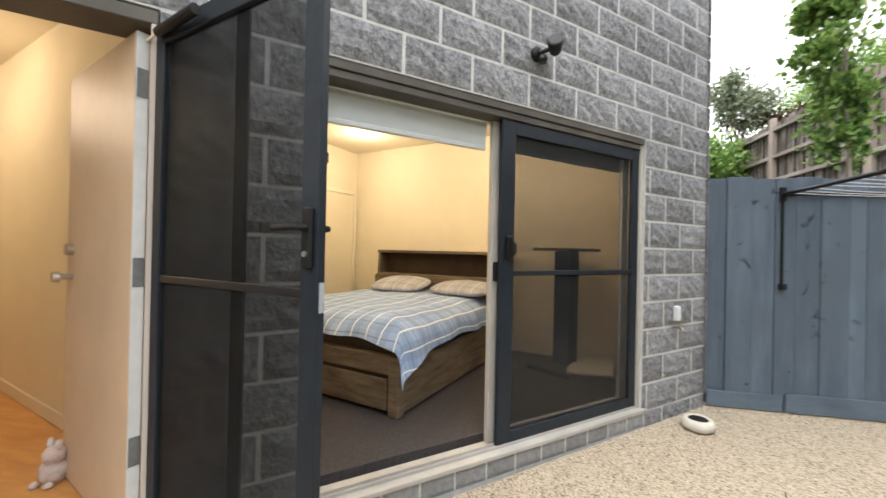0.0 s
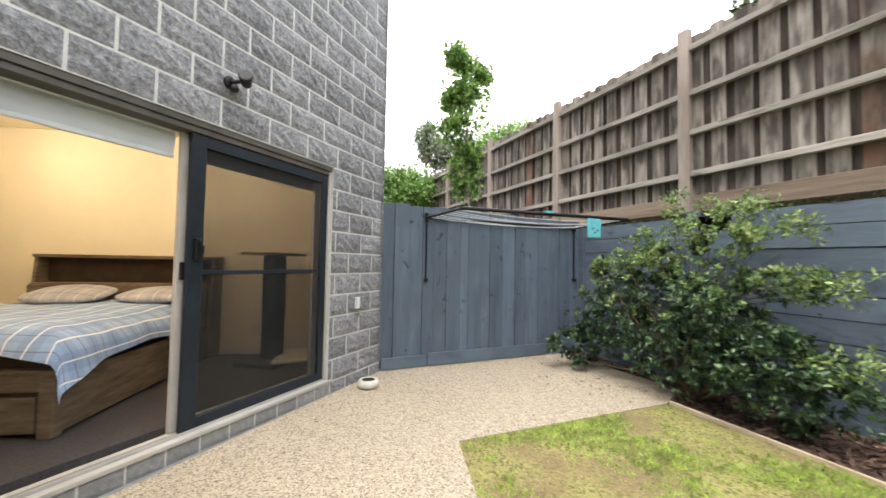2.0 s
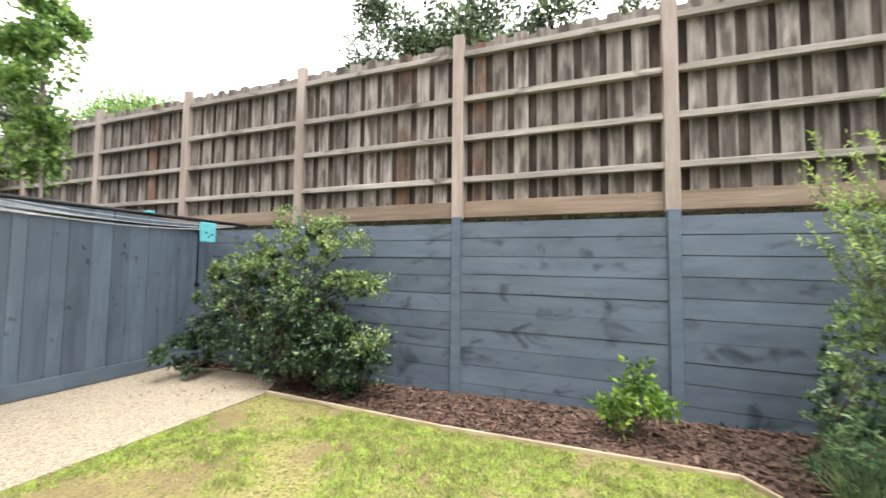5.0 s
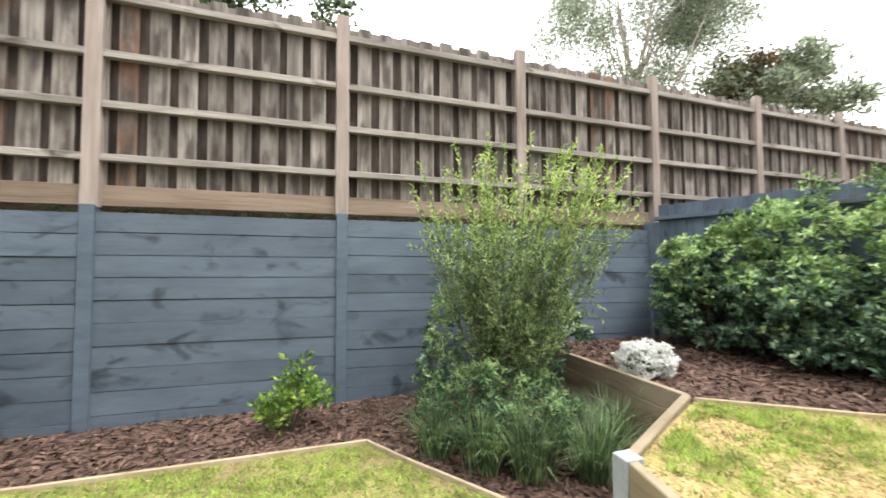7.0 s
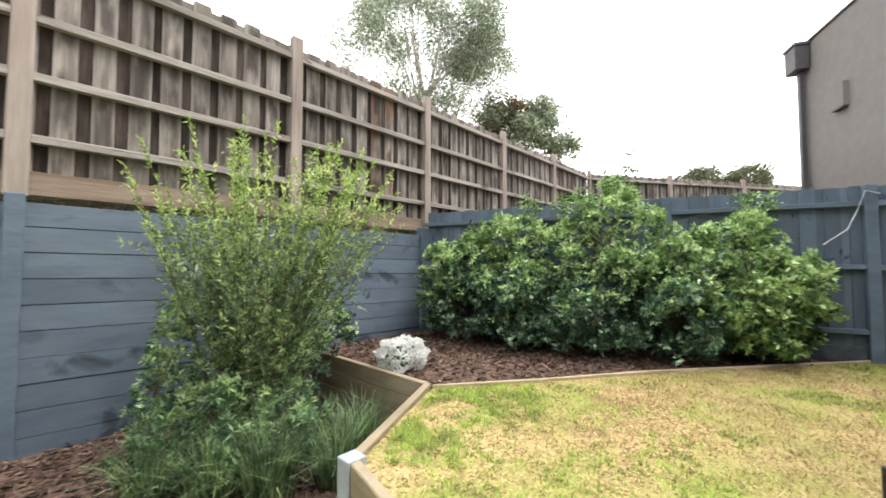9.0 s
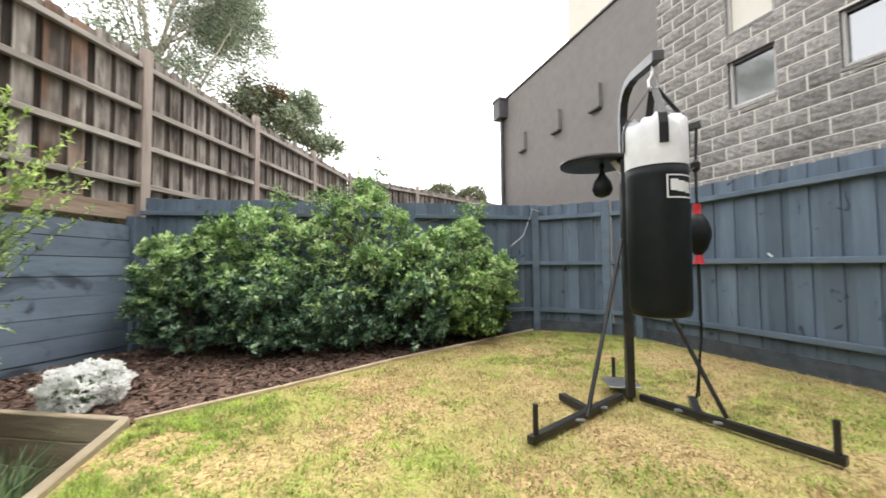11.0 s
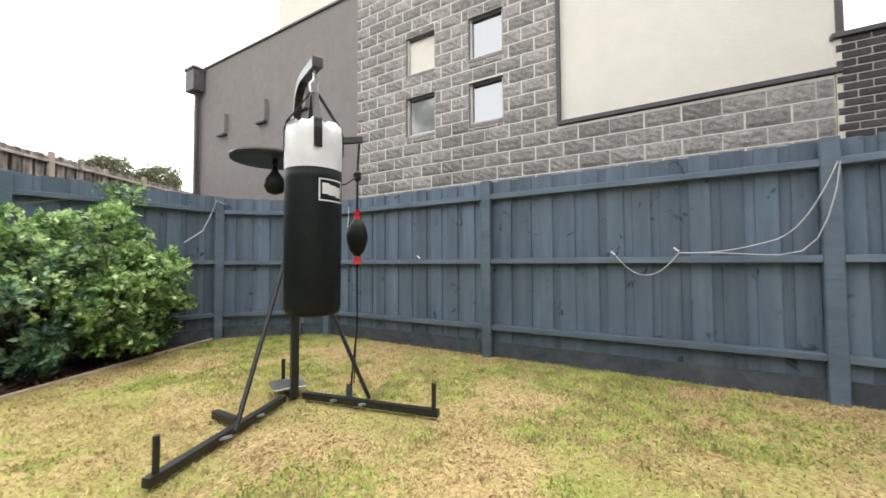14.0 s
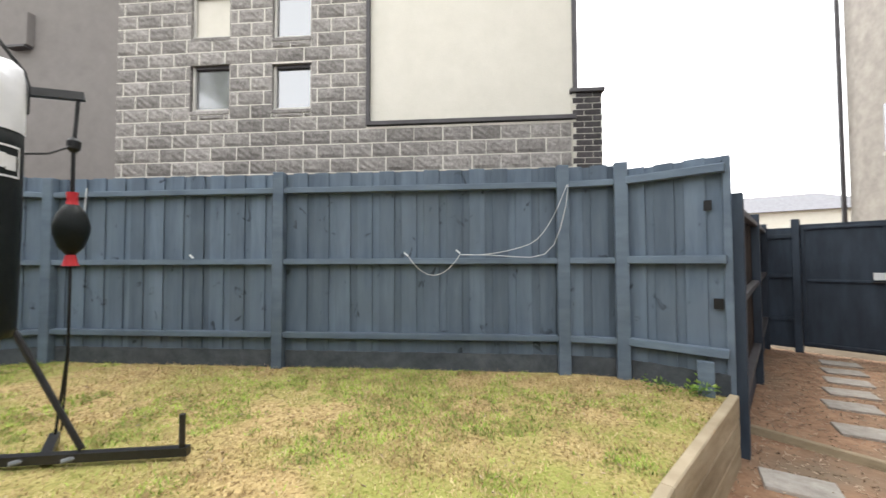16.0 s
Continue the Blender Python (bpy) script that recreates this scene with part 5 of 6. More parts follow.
bw = thing("pet_bowl", "stone-white round pet bowl with a dark inside", "pet bowl", m=pose(-5.46, -3.36, 0.0))
part("bowl", lathe([(0.07, 0.0), (0.105, 0.02), (0.112, 0.05), (0.095, 0.085), (0.075, 0.088), (0.068, 0.075)], 28), CERAMIC, bw, smooth=True)
part("inside", lathe([(0.066, 0.078), (0.064, 0.084)], 28), BLACK, bw)

# clothesline on the boarded fence
co = thing("clothesline", "black folding wall clothesline with pale cords, opened out", "clothesline")
LA = [(-5.99, -2.54, 1.86), (-5.06, -2.52, 1.865), (-4.79, -0.42, 1.85), (-5.99, -0.12, 1.86)]
part("arm", tube([LA[0], LA[1]], 0.016, 8), BLACK, co)
part("front_bar", tube([LA[1], LA[2]], 0.02, 8), BLACK, co)
part("arm", tube([LA[2], LA[3]], 0.016, 8), BLACK, co)
part("wall_bar", tube([(-5.98, -2.54, 1.86), (-5.98, -0.1, 1.86)], 0.015, 8), BLACK, co)
for y in (-2.54, -0.14):
    part("bracket", cuboid(-6.01, -5.965, y - 0.02, y + 0.02, 1.8, 1.92, 0.004), BLACK, co)
    part("strut", tube([(-5.985, y, 1.8), (-5.985, y, 1.09)], 0.011, 8), BLACK, co)
    part("foot", cuboid(-6.01, -5.94, y - 0.02, y + 0.02, 1.05, 1.10, 0.004), BLACK, co)
for k in range(7):
    f_ = (k + 0.6) / 7.4
    p = Vector(LA[0]).lerp(Vector(LA[1]), f_)
    q = Vector(LA[3]).lerp(Vector(LA[2]), f_)
    pts = [p.lerp(q, i / 8) + Vector((0, 0, -0.045 * (1 + 0.3 * (k % 3)) * 4 * (i / 8) * (1 - i / 8))) for i in range(9)]
    part("cord", tube(pts, 0.0035, 4), ROPE, co)
pb = thing("peg_bag", "teal cloth peg bag hanging on the clothesline", "peg bag", m=pose(-4.85, -0.90, 1.84, 0, 0, 84))
bm = cuboid(-0.095, 0.095, -0.02, 0.02, -0.23, 0.0, 0.012)
for v in bm.verts:
    v.co.x *= 1 - 0.12 * (v.co.z / -0.23)
part("bag", bm, TEAL, pb)
for x, z in ((-0.03, -0.12), (0.035, -0.14), (0.0, -0.165)):
    part("opening", lathe([(0.012, -0.022), (0.012, 0.022)], 10), BLACK, pb, m=pose(x, 0, z, 90, 0, 0))
part("strap", tube([(-0.06, 0, 0), (0, 0, 0.035), (0.06, 0, 0)], 0.005, 6), TEAL, pb)
tp = tagged(link("clothes_peg", cuboid(-0.06, 0.06, -0.03, 0.03, -0.01, 0.012, 0.004), TEAL, m=pose(-4.93, -1.5, 1.875)), "small teal clip on the clothesline bar", "peg")

# ---- boxing stand ----
bs = thing("boxing_stand", "black painted steel boxing stand with splayed feet", "boxing stand")
BZ = 0.425
part("mast", tube([(3.04, -5.12, BZ + 0.03), (3.04, -5.12, 2.36), (3.01, -5.12, 2.455), (2.95, -5.118, 2.505), (2.86, -5.113, 2.525), (2.75, -5.108, 2.52), (2.34, -5.085, 2.425)], 0.025, square=True), STEELB, bs)
part("arm_cap", cuboid(2.327, 2.338, -5.114, -5.056, 2.396, 2.454, 0.003), TRIMD, bs, "dull grey arm end cap")
part("leg", tube([(3.02, -5.05, BZ + 0.035), (2.93, -4.97, BZ + 0.035), (2.28, -4.40, BZ + 0.035)], 0.020, square=True), STEELB, bs)
part("leg", tube([(3.02, -5.18, BZ + 0.035), (2.93, -5.25, BZ + 0.035), (2.25, -5.78, BZ + 0.035)], 0.020, square=True), STEELB, bs)
part("foot", tube([(2.72, -4.79, BZ + 0.03), (2.99, -4.66, BZ + 0.03)], 0.021, square=True), STEELB, bs)
part("foot", tube([(2.74, -5.40, BZ + 0.03), (3.03, -5.50, BZ + 0.03)], 0.021, square=True), STEELB, bs)
part("foot", tube([(3.05, -5.12, BZ + 0.03), (3.42, -5.11, BZ + 0.03)], 0.022, square=True), STEELB, bs)
part("base_plate", cuboid(3.1, 3.34, -5.22, -5.0, BZ + 0.06, BZ + 0.072, 0.003), CHROME, bs, "dull steel base plate")
part("brace", tube([(3.03, -5.09, 1.52), (2.575, -4.74, BZ + 0.06)], 0.0135, 8), STEELB, bs)
part("brace", tube([(3.03, -5.15, 1.52), (2.64, -5.50, BZ + 0.06)], 0.0135, 8), STEELB, bs)
for x, y in ((2.31, -4.43), (2.27, -5.76), (3.39, -5.11)):
    part("weight_peg", tube([(x, y, BZ + 0.04), (x, y, BZ + 0.21)], 0.014, 10), STEELB, bs)
for x, y in ((2.82, -4.87), (2.83, -5.33), (2.6, -4.69), (2.66, -5.46)):
    part("bolt", tube([(x - 0.03, y + 0.035 * (1 if y < -5.1 else -1), BZ + 0.035), (x - 0.036, y + 0.055 * (-1 if y < -5.1 else 1), BZ + 0.035)], 0.011, 6), STEELH, bs)
part("side_arm", tube([(3.04, -5.10, 2.17), (3.0, -5.22, 2.19), (2.88, -5.54, 2.235)], 0.020, square=True), STEELB, bs)
part("platform_arm", tube([(3.04, -5.12, 1.98), (3.1, -5.06, 2.1), (3.2, -5.0, 2.13)], 0.02, square=True), WHITEAL, bs, "pale platform bracket")
part("platform", lathe([(0.20, 2.075), (0.255, 2.08), (0.26, 2.095), (0.255, 2.108), (0.2, 2.11)], 36, 3.22, -4.98), STEELB, bs, "round black speed ball platform")
sbb = thing("speed_ball", "black teardrop speed ball hanging under the platform", "speed ball", m=pose(3.14, -5.0, 0))
part("swivel", lathe([(0.012, 2.03), (0.02, 2.05), (0.015, 2.078)], 12), BLACK, sbb)
part("ball", lathe([(0.01, 1.83), (0.05, 1.845), (0.072, 1.885), (0.06, 1.94), (0.025, 1.99), (0.012, 2.035)], 22), VINYL, sbb, smooth=True)

pbg = thing("punching_bag", "black vinyl punching bag with a white top band", "punching bag", m=pose(2.42, -5.09, 0))
part("body", lathe([(0.10, 1.075), (0.135, 1.085), (0.146, 1.12), (0.15, 1.5), (0.149, 1.8), (0.149, 1.85)], 36), VINYL, pbg, smooth=True)
bm = bmesh.new()
rings = []
for i, (r, z) in enumerate([(0.1505, 1.849), (0.1505, 1.91), (0.15, 1.985), (0.147, 2.045), (0.138, 2.08), (0.112, 2.10), (0.07, 2.108)]):
    ring = []
    for k in range(48):
        a = 2 * math.pi * k / 48
        w = 0.0035 * max(0, i - 2) * math.sin(4 * a + 0.6 * i) + 0.002 * max(0, i - 1) * math.sin(7 * a + i) + (0.003 * math.sin(11 * a) if i > 1 else 0)
        ring.append(bm.verts.new(((r + w) * math.cos(a), (r + w) * math.sin(a), z + w * 1.5)))
    rings.append(ring)
for a, b in zip(rings, rings[1:]):
    for k in range(48):
        bm.faces.new((a[k], a[(k + 1) % 48], b[(k + 1) % 48], b[k]))
bm.faces.new(rings[-1])
part("top_band", bm, VINYLW, pbg, "white vinyl top band", smooth=True)
for k in range(4):
    a = math.radians(174 + 90 * k)
    c, s = math.cos(a), math.sin(a)
    bm = bmesh.new()
    prof = [(0.154, 1.95), (0.155, 2.05), (0.142, 2.105), (0.02, 2.285)]
    vs = []
    for r, z in prof:
        wd = 0.021 if r > 0.1 else 0.018
        vs.append([bm.verts.new((c * (r + o) - s * wd * t, s * (r + o) + c * wd * t, z)) for t, o in ((-1, 0), (1, 0), (1, 0.004), (-1, 0.004))])
    for u, v in zip(vs, vs[1:]):
        for j in range(4):
            bm.faces.new((u[j], u[(j + 1) % 4], v[(j + 1) % 4], v[j]))
    bm.faces.new(vs[0])
    bm.faces.new(vs[-1][::-1])
    bmesh.ops.recalc_face_normals(bm, faces=bm.faces)
    part("strap", bm, BLACK, pbg, "black webbing strap")
part("swivel_hook", tube([(0, 0.0, 2.285), (0.0, 0.022, 2.30), (0.0, 0.024, 2.335), (0.0, 0.006, 2.36), (-0.004, 0, 2.42)], 0.007, 8), CHROME, pbg, "bright swivel hook")
part("ring", tube([(0.0, 0.0, 2.285), (0, -0.026, 2.30), (0, -0.022, 2.35), (0, -0.004, 2.40)], 0.005, 6), CHROME, pbg)
# emblem on the bag: frame and bars, turned to the camera's side
def on_bag(a0, a1, z0, z1, r=0.1515, n=8):
    bm = bmesh.new()
    v = [[bm.verts.new((rr * math.cos(math.radians(a0 + (a1 - a0) * k / n)), rr * math.sin(math.radians(a0 + (a1 - a0) * k / n)), z)) for k in range(n + 1)] for rr, z in ((r, z0), (r, z1), (r - 0.004, z1), (r - 0.004, z0))]
    for i in range(4):
        for k in range(n):
            bm.faces.new((v[i][k], v[i][k + 1], v[(i + 1) % 4][k + 1], v[(i + 1) % 4][k]))
    return bm


for a0, a1, z0, z1 in ((176, 235, 1.785, 1.792), (176, 235, 1.674, 1.681), (176, 179, 1.681, 1.785), (232, 235, 1.681, 1.785), (183, 228, 1.712, 1.755), (183, 198, 1.755, 1.768), (213, 228, 1.700, 1.712), (196, 212, 1.706, 1.712), (196, 213, 1.755, 1.760)):
    part("emblem", on_bag(a0, a1, z0, z1), VINYLW, pbg, "white printed emblem shape")
de = thing("double_end_ball", "black and red double-end ball on cords", "double end ball", m=pose(2.89, -5.505, 0))
part("ball", lathe([(0.018, 1.40), (0.05, 1.44), (0.072, 1.51), (0.075, 1.55), (0.06, 1.61), (0.03, 1.66)], 24), VINYL, de, smooth=True)
part("cap", lathe([(0.035, 1.345), (0.03, 1.36), (0.018, 1.41)], 14), RED, de, "red rubber lower cap")
part("cap", lathe([(0.028, 1.65), (0.022, 1.68), (0.024, 1.725)], 14), RED, de, "red rubber upper cap")
part("cord", tube([(0, 0, 1.72), (0.0, 0, 1.95), (-0.005, -0.01, 2.21)], 0.009, 8), BLACK, de)
part("buckle", lathe([(0.01, 1.93), (0.028, 1.95), (0.03, 1.99), (0.012, 2.01)], 12), BLACK, de)
part("cord", tube([(0, 0, 1.35), (0.0, 0.0, 0.9), (0.03, 0.03, 0.50)], 0.007, 8), BLACK, de)
part("cord", tube([(0.012, 0, 1.35), (0.03, -0.01, 0.9), (0.06, 0.0, 0.50)], 0.005, 8), BLACK, de)
part("cord", tube([(-0.0, 0.0, 1.97), (-0.12, 0.12, 1.88), (-0.33, 0.32, 1.80)], 0.005, 8), BLACK, de)
# cords on the fence
fc = thing("fence_cord", "loose pale cord strung along the fence rail", "cord")
def sag(p, q, s, n=10):
    p, q = Vector(p), Vector(q)
    return [p.lerp(q, i / n) + Vector((0, 0, -s * 4 * (i / n) * (1 - i / n))) for i in range(n + 1)]
def FR(x, z):
    t = (x - 5.38) / (1.06 - 5.38)
    return (x - 0.035, -5.99 + (-8.13 + 5.99) * t + 0.085, z)
part("cord", tube(sag(FR(2.23, 1.41), FR(1.83, 1.42), 0.17), 0.0036, 5), ROPE, fc)
part("cord", tube(sag(FR(1.83, 1.42), FR(1.32, 1.50), 0.03) + sag(FR(1.31, 1.505), FR(1.03, 2.0), 0.09), 0.0036, 5), ROPE, fc)
part("cord", tube([Vector(FR(x, z)) for x, z in ((1.83, 1.42), (1.6, 1.415), (1.42, 1.40), (1.3, 1.395), (1.2, 1.42), (1.13, 1.5), (1.08, 1.64), (1.04, 1.82), (1.02, 2.0))], 0.0036, 5), ROPE, fc)
for x, z in ((2.23, 1.41), (1.83, 1.43), (3.99, 1.40)):
    part("hook", tube([FR(x, z), FR(x + 0.03, z + 0.03)], 0.008, 6), WHITEP, fc)
part("cord", tube([FR(4.95, 2.06), FR(4.96, 1.9), FR(4.97, 1.8)], 0.006, 5), ROPE, fc)
fc2 = thing("fence_cord", "pale cord looped over the fence post", "cord")
part("cord", tube([(5.78, -4.82, 2.1), (5.76, -4.72, 2.14), (5.75, -4.66, 1.95), (5.68, -4.58, 1.75), (5.6, -4.4, 1.6)], 0.006, 5), ROPE, fc2)

# ---- neighbour's house ----
nh = thing("neighbour_house", "neighbour's two-storey house of rendered walls and pale grey block", "house", m=NF)
WIN = [(5.17, 5.81, 4.84, 5.55), (3.87, 4.49, 4.78, 5.50), (5.17, 5.81, 3.69, 4.41), (3.87, 4.49, 3.67, 4.37)]
part("wall", cuboid(3.02, 7.04, -0.32, -0.22, 0, 9.4), MORTAR2, nh)
NB0 = 2.903 - 0.2135 * 4
cols = [(3.02, 3.87, None), (4.49, 5.17, None), (5.81, 7.04, None)]
for x0, x1, _ in cols:
    part("wall", cuboid(x0, x1, -0.22, -0.012, 0, 9.4), MORTAR2, nh)
for x0, x1, seg in ((3.87, 4.49, [(0, 3.66), (4.37, 4.77), (5.50, 9.4)]), (5.17, 5.81, [(0, 3.66), (4.42, 4.83), (5.56, 9.4)])):
    for z0, z1 in seg:
        part("wall", cuboid(x0, x1, -0.22, -0.012, z0, z1), MORTAR2, nh)
part("wall", cuboid(0.06, 3.02, -0.32, -0.012, 0, 3.36), MORTAR2, nh)
for k, (x0, x1, z0, z1) in enumerate(WIN):
    w = part("window", cuboid(x0 + 0.003, x1 - 0.003, -0.115, -0.105, z0, z1), GLASSN if k != 0 else RENDERC, nh, "small square window" if k else "small window with a drawn cream blind")
    for a, b, c, d in ((x0, x0 + 0.045, z0, z1), (x1 - 0.045, x1, z0, z1), (x0 + 0.045, x1 - 0.045, z0, z0 + 0.045), (x0 + 0.045, x1 - 0.045, z1 - 0.045, z1)):
        part("frame", cuboid(a + 0.003, b - 0.003, -0.103, -0.06, c, d, 0.003), WHITEAL if c < z1 - 0.1 else TRIMD, w)
    part("sill", cuboid(x0, x1, -0.06, 0.0, z0 - 0.06, z0 - 0.004, 0.004), BLOCK2, w)
    for a, b, c, d in ((x0 - 0.006, x0 + 0.002, z0, z1), (x1 - 0.002, x1 + 0.006, z0, z1), (x0, x1, z1 - 0.002, z1 + 0.006)):
        part("reveal", cuboid(a, b, -0.20, -0.008, c, d), BLOCK2, w)
part("cream_panel", cuboid(0.03, 2.97, -0.2, -0.05, 3.43, 9.4), RENDERC, nh, "cream rendered wall panel")
part("panel_trim", cuboid(0.0, 3.02, -0.2, 0.03, 3.37, 3.43, 0.004), TRIMD, nh, "dark metal trim")
part("panel_trim", cuboid(2.97, 3.02, -0.2, 0.03, 3.43, 9.4, 0.004), TRIMD, nh, "dark metal trim")
part("panel_trim", cuboid(-0.03, 0.03, -0.2, 0.0, 3.8, 9.4, 0.004), TRIMD, nh, "dark metal trim")
part("grey_wall", cuboid(7.04, 13.55, -7, -0.03, 0, 6.93), RENDERG, nh, "dark grey rendered wall")
part("capping", cuboid(7.04, 13.6, -0.2, 0.01, 6.93, 6.98, 0.004), TRIMD, nh, "dark metal parapet capping")
part("upper_wall", cuboid(7.04, 10.1, -7, -0.35, 6.93, 9.4), RENDERC, nh, "set-back cream upper wall")
part("body", cuboid(-0.0, 7.04, -7, -0.33, 0, 9.4), RENDERC, nh)
for x in (7.35, 8.55, 10.05, 11.8):
    if x < 8:
        continue
    fx = part("wall_fin", cuboid(x - 0.025, x + 0.025, -0.03, 0.08, 4.85, 5.38, 0.003), RENDERG, nh, "small grey wall fin")
    part("fin_base", cuboid(x - 0.0, x + 0.34, -0.03, 0.09, 4.81, 4.85, 0.003), TRIMD, nh)
rh = part("rainhead", cuboid(12.95, 13.4, 0.0, 0.3, 6.25, 6.85, 0.01), TRIMD, nh, "dark rainwater head")
part("lip", cuboid(12.92, 13.43, -0.0, 0.33, 6.85, 6.92, 0.006), TRIMD, rh)
part("downpipe", cuboid(13.12, 13.24, 0.03, 0.14, 0, 6.25, 0.01), TRIMD, nh, "dark square downpipe")
part("pillar_core", cuboid(-0.36, 0.05, -0.5, -0.016, 0, 3.74), MORTAR2, nh)
part("pillar_cap", cuboid(-0.39, 0.08, -0.52, 0.03, 3.745, 3.80, 0.005), TRIMD, nh)

# buildings beyond the side gate
th = thing("townhouse", "tan rendered townhouse beyond the side gate with a dark downpipe", "house", m=pose(-3.25, -17.38, 0, 0, 0, 104.4))
part("wall", cuboid(0.35, 9, 0, 4, 0, 11), TOWN, th)
part("end_wall", cuboid(-0.02, 0.345, 0.06, 4, 0, 11), TOWN, th)
for x, z0, z1 in ((1.15, 3.6, 4.6), (1.75, 3.1, 4.5), (2.9, 3.1, 4.5), (2.6, 5.4, 6.7)):
    w = part("window", cuboid(x, x + 0.42, -0.02, 0.02, z0, z1), GLASSN, th)
    part("frame", cuboid(x - 0.05, x + 0.47, -0.03, 0.0, z0 - 0.07, z0), WHITEAL, w)
part("downpipe", tube([(-0.06, -0.04, 0), (-0.06, -0.04, 11)], 0.05, 8), TRIMD, th)
hr = thing("distant_house", "distant low house with a grey tiled hip roof", "house", m=pose(-9.5, -42, 0, 0, 0, -5))
part("wall", cuboid(-3, 9, -6, 0, 0, 5.0), RENDERC, hr)
bm = bmesh.new()
v = [bm.verts.new(c) for c in ((-3.5, 0.5, 5.0), (9.5, 0.5, 5.0), (9.5, -6.5, 5.0), (-3.5, -6.5, 5.0), (0.5, -3, 6.6), (6, -3, 6.6))]
for f in ((0, 1, 5, 4), (1, 2, 5), (2, 3, 4, 5), (3, 0, 4), (3, 2, 1, 0)):
    bm.faces.new([v[i] for i in f])
part("roof", bm, ROOFT, hr)

# ---- plants ----
plant("camellia_bush", "dense dark green camellia bush with pale new growth", "bush", (-4.0, -0.45, -0.02),
      [(-4.75, -0.55, 0.60, 0.55, 0.42, 0.42), (-4.65, -0.5, 1.15, 0.42, 0.34, 0.4), (-4.95, -0.5, 1.0, 0.34, 0.3, 0.34), (-4.5, -0.45, 1.5, 0.34, 0.28, 0.28), (-3.85, -0.5, 1.0, 0.4, 0.36, 0.5), (-3.75, -0.42, 1.6, 0.34, 0.26, 0.32),
       (-4.1, -0.6, 0.4, 0.5, 0.4, 0.36), (-3.45, -0.62, 0.5, 0.5, 0.42, 0.38), (-3.1, -0.62, 0.55, 0.42, 0.36, 0.26), (-3.0, -0.68, 0.3, 0.38, 0.3, 0.24), (-3.7, -0.65, 0.75, 0.42, 0.36, 0.4), (-3.2, -0.5, 1.15, 0.26, 0.24, 0.16), (-5.2, -0.6, 0.5, 0.3, 0.34, 0.3), (-5.3, -0.75, 0.28, 0.26, 0.3, 0.2)],
      3100, 9, 0.058, 0.030, L_CAM, 0.06, 0.35, 34, 0.012, zmin=0.03, lumps=60, lumpy=0.55, up=0.2, tips=L_CAMT, tip_share=0.22)
plant("camellia_shoot", "pale new camellia shoots above the dark bush", "bush", (-3.9, -0.4, 0.9),
      [(-4.2, -0.42, 1.9, 0.14, 0.14, 0.22), (-3.6, -0.42, 1.85, 0.3, 0.2, 0.12), (-3.2, -0.42, 1.62, 0.25, 0.2, 0.12), (-3.0, -0.5, 1.15, 0.3, 0.2, 0.12), (-2.8, -0.7, 0.62, 0.22, 0.2, 0.12)], 190, 8, 0.05, 0.026, L_CAMT, 0.06, 0.2, 24, 0.005)
plant("bank_weeds", "dark green weeds in the gap under the paling fence", "weeds", (-1.0, 0.35, 1.8),
      [(x, 0.32, 1.9, 0.9, 0.12, 0.12) for x in (-5.4, -3.8, -2.2, -0.6, 1.0, 2.6, 4.2)], 520, 7, 0.05, 0.02, L_DARK, 0.06, 0.1, 14, 0.004)
plant("young_shrub", "small bright green young shrub in the bark mulch", "shrub", (-0.44, -0.57, -0.02),
      [(-0.56, -0.57, 0.22, 0.16, 0.2, 0.16), (-0.28, -0.57, 0.26, 0.14, 0.18, 0.13), (-0.40, -0.57, 0.44, 0.11, 0.11, 0.16)], 105, 7, 0.062, 0.036, L_SMALL, 0.05, 0.2, 14, 0.006, zmin=0.03)
wispy("feathery_shrub", "tall vase-shaped feathery shrub with yellow-green new tips", "shrub", (1.25, -1.15, -0.02), 120, 2.75, 1.05, 0.046, 0.013, L_FEATH, L_FEATHT, turn=0.28)
plant("round_leaf_shrub", "small dark green shrub behind the timber edge", "shrub", (2.0, -0.55, -0.02),
      [(2.05, -0.65, 0.85, 0.36, 0.32, 0.34), (1.9, -0.65, 0.45, 0.34, 0.3, 0.35)], 460, 9, 0.05, 0.028, L_HEDGE, 0.06, 0.4, 14, 0.008, zmin=0.03, tips=L_HEDGET, tip_share=0.35, lumps=10)
plant("round_leaf_shrub", "loose mid-green shrub beside the sleeper wall", "shrub", (0.6, -0.75, -0.02),
      [(0.84, -0.85, 1.0, 0.16, 0.18, 0.22), (0.80, -0.85, 0.65, 0.22, 0.2, 0.25), (0.82, -0.9, 0.40, 0.24, 0.22, 0.26)], 210, 9, 0.05, 0.026, L_HEDGE, 0.06, 0.3, 12, 0.006, zmin=0.03, tips=L_HEDGET, tip_share=0.45)
plant("low_shrub", "low blue-green spreading shrub at the bed's front", "shrub", (0.75, -1.3, -0.02),
      [(0.80, -1.25, 0.36, 0.30, 0.28, 0.27), (1.12, -1.5, 0.40, 0.36, 0.3, 0.28), (0.62, -1.1, 0.28, 0.18, 0.18, 0.18), (1.3, -1.75, 0.28, 0.22, 0.2, 0.2)], 560, 9, 0.062, 0.014, L_SAGE, 0.08, 0.25, 18, 0.005, up=0.6, zmin=0.03, tips=L_FEATH, tip_share=0.3, lumps=18)


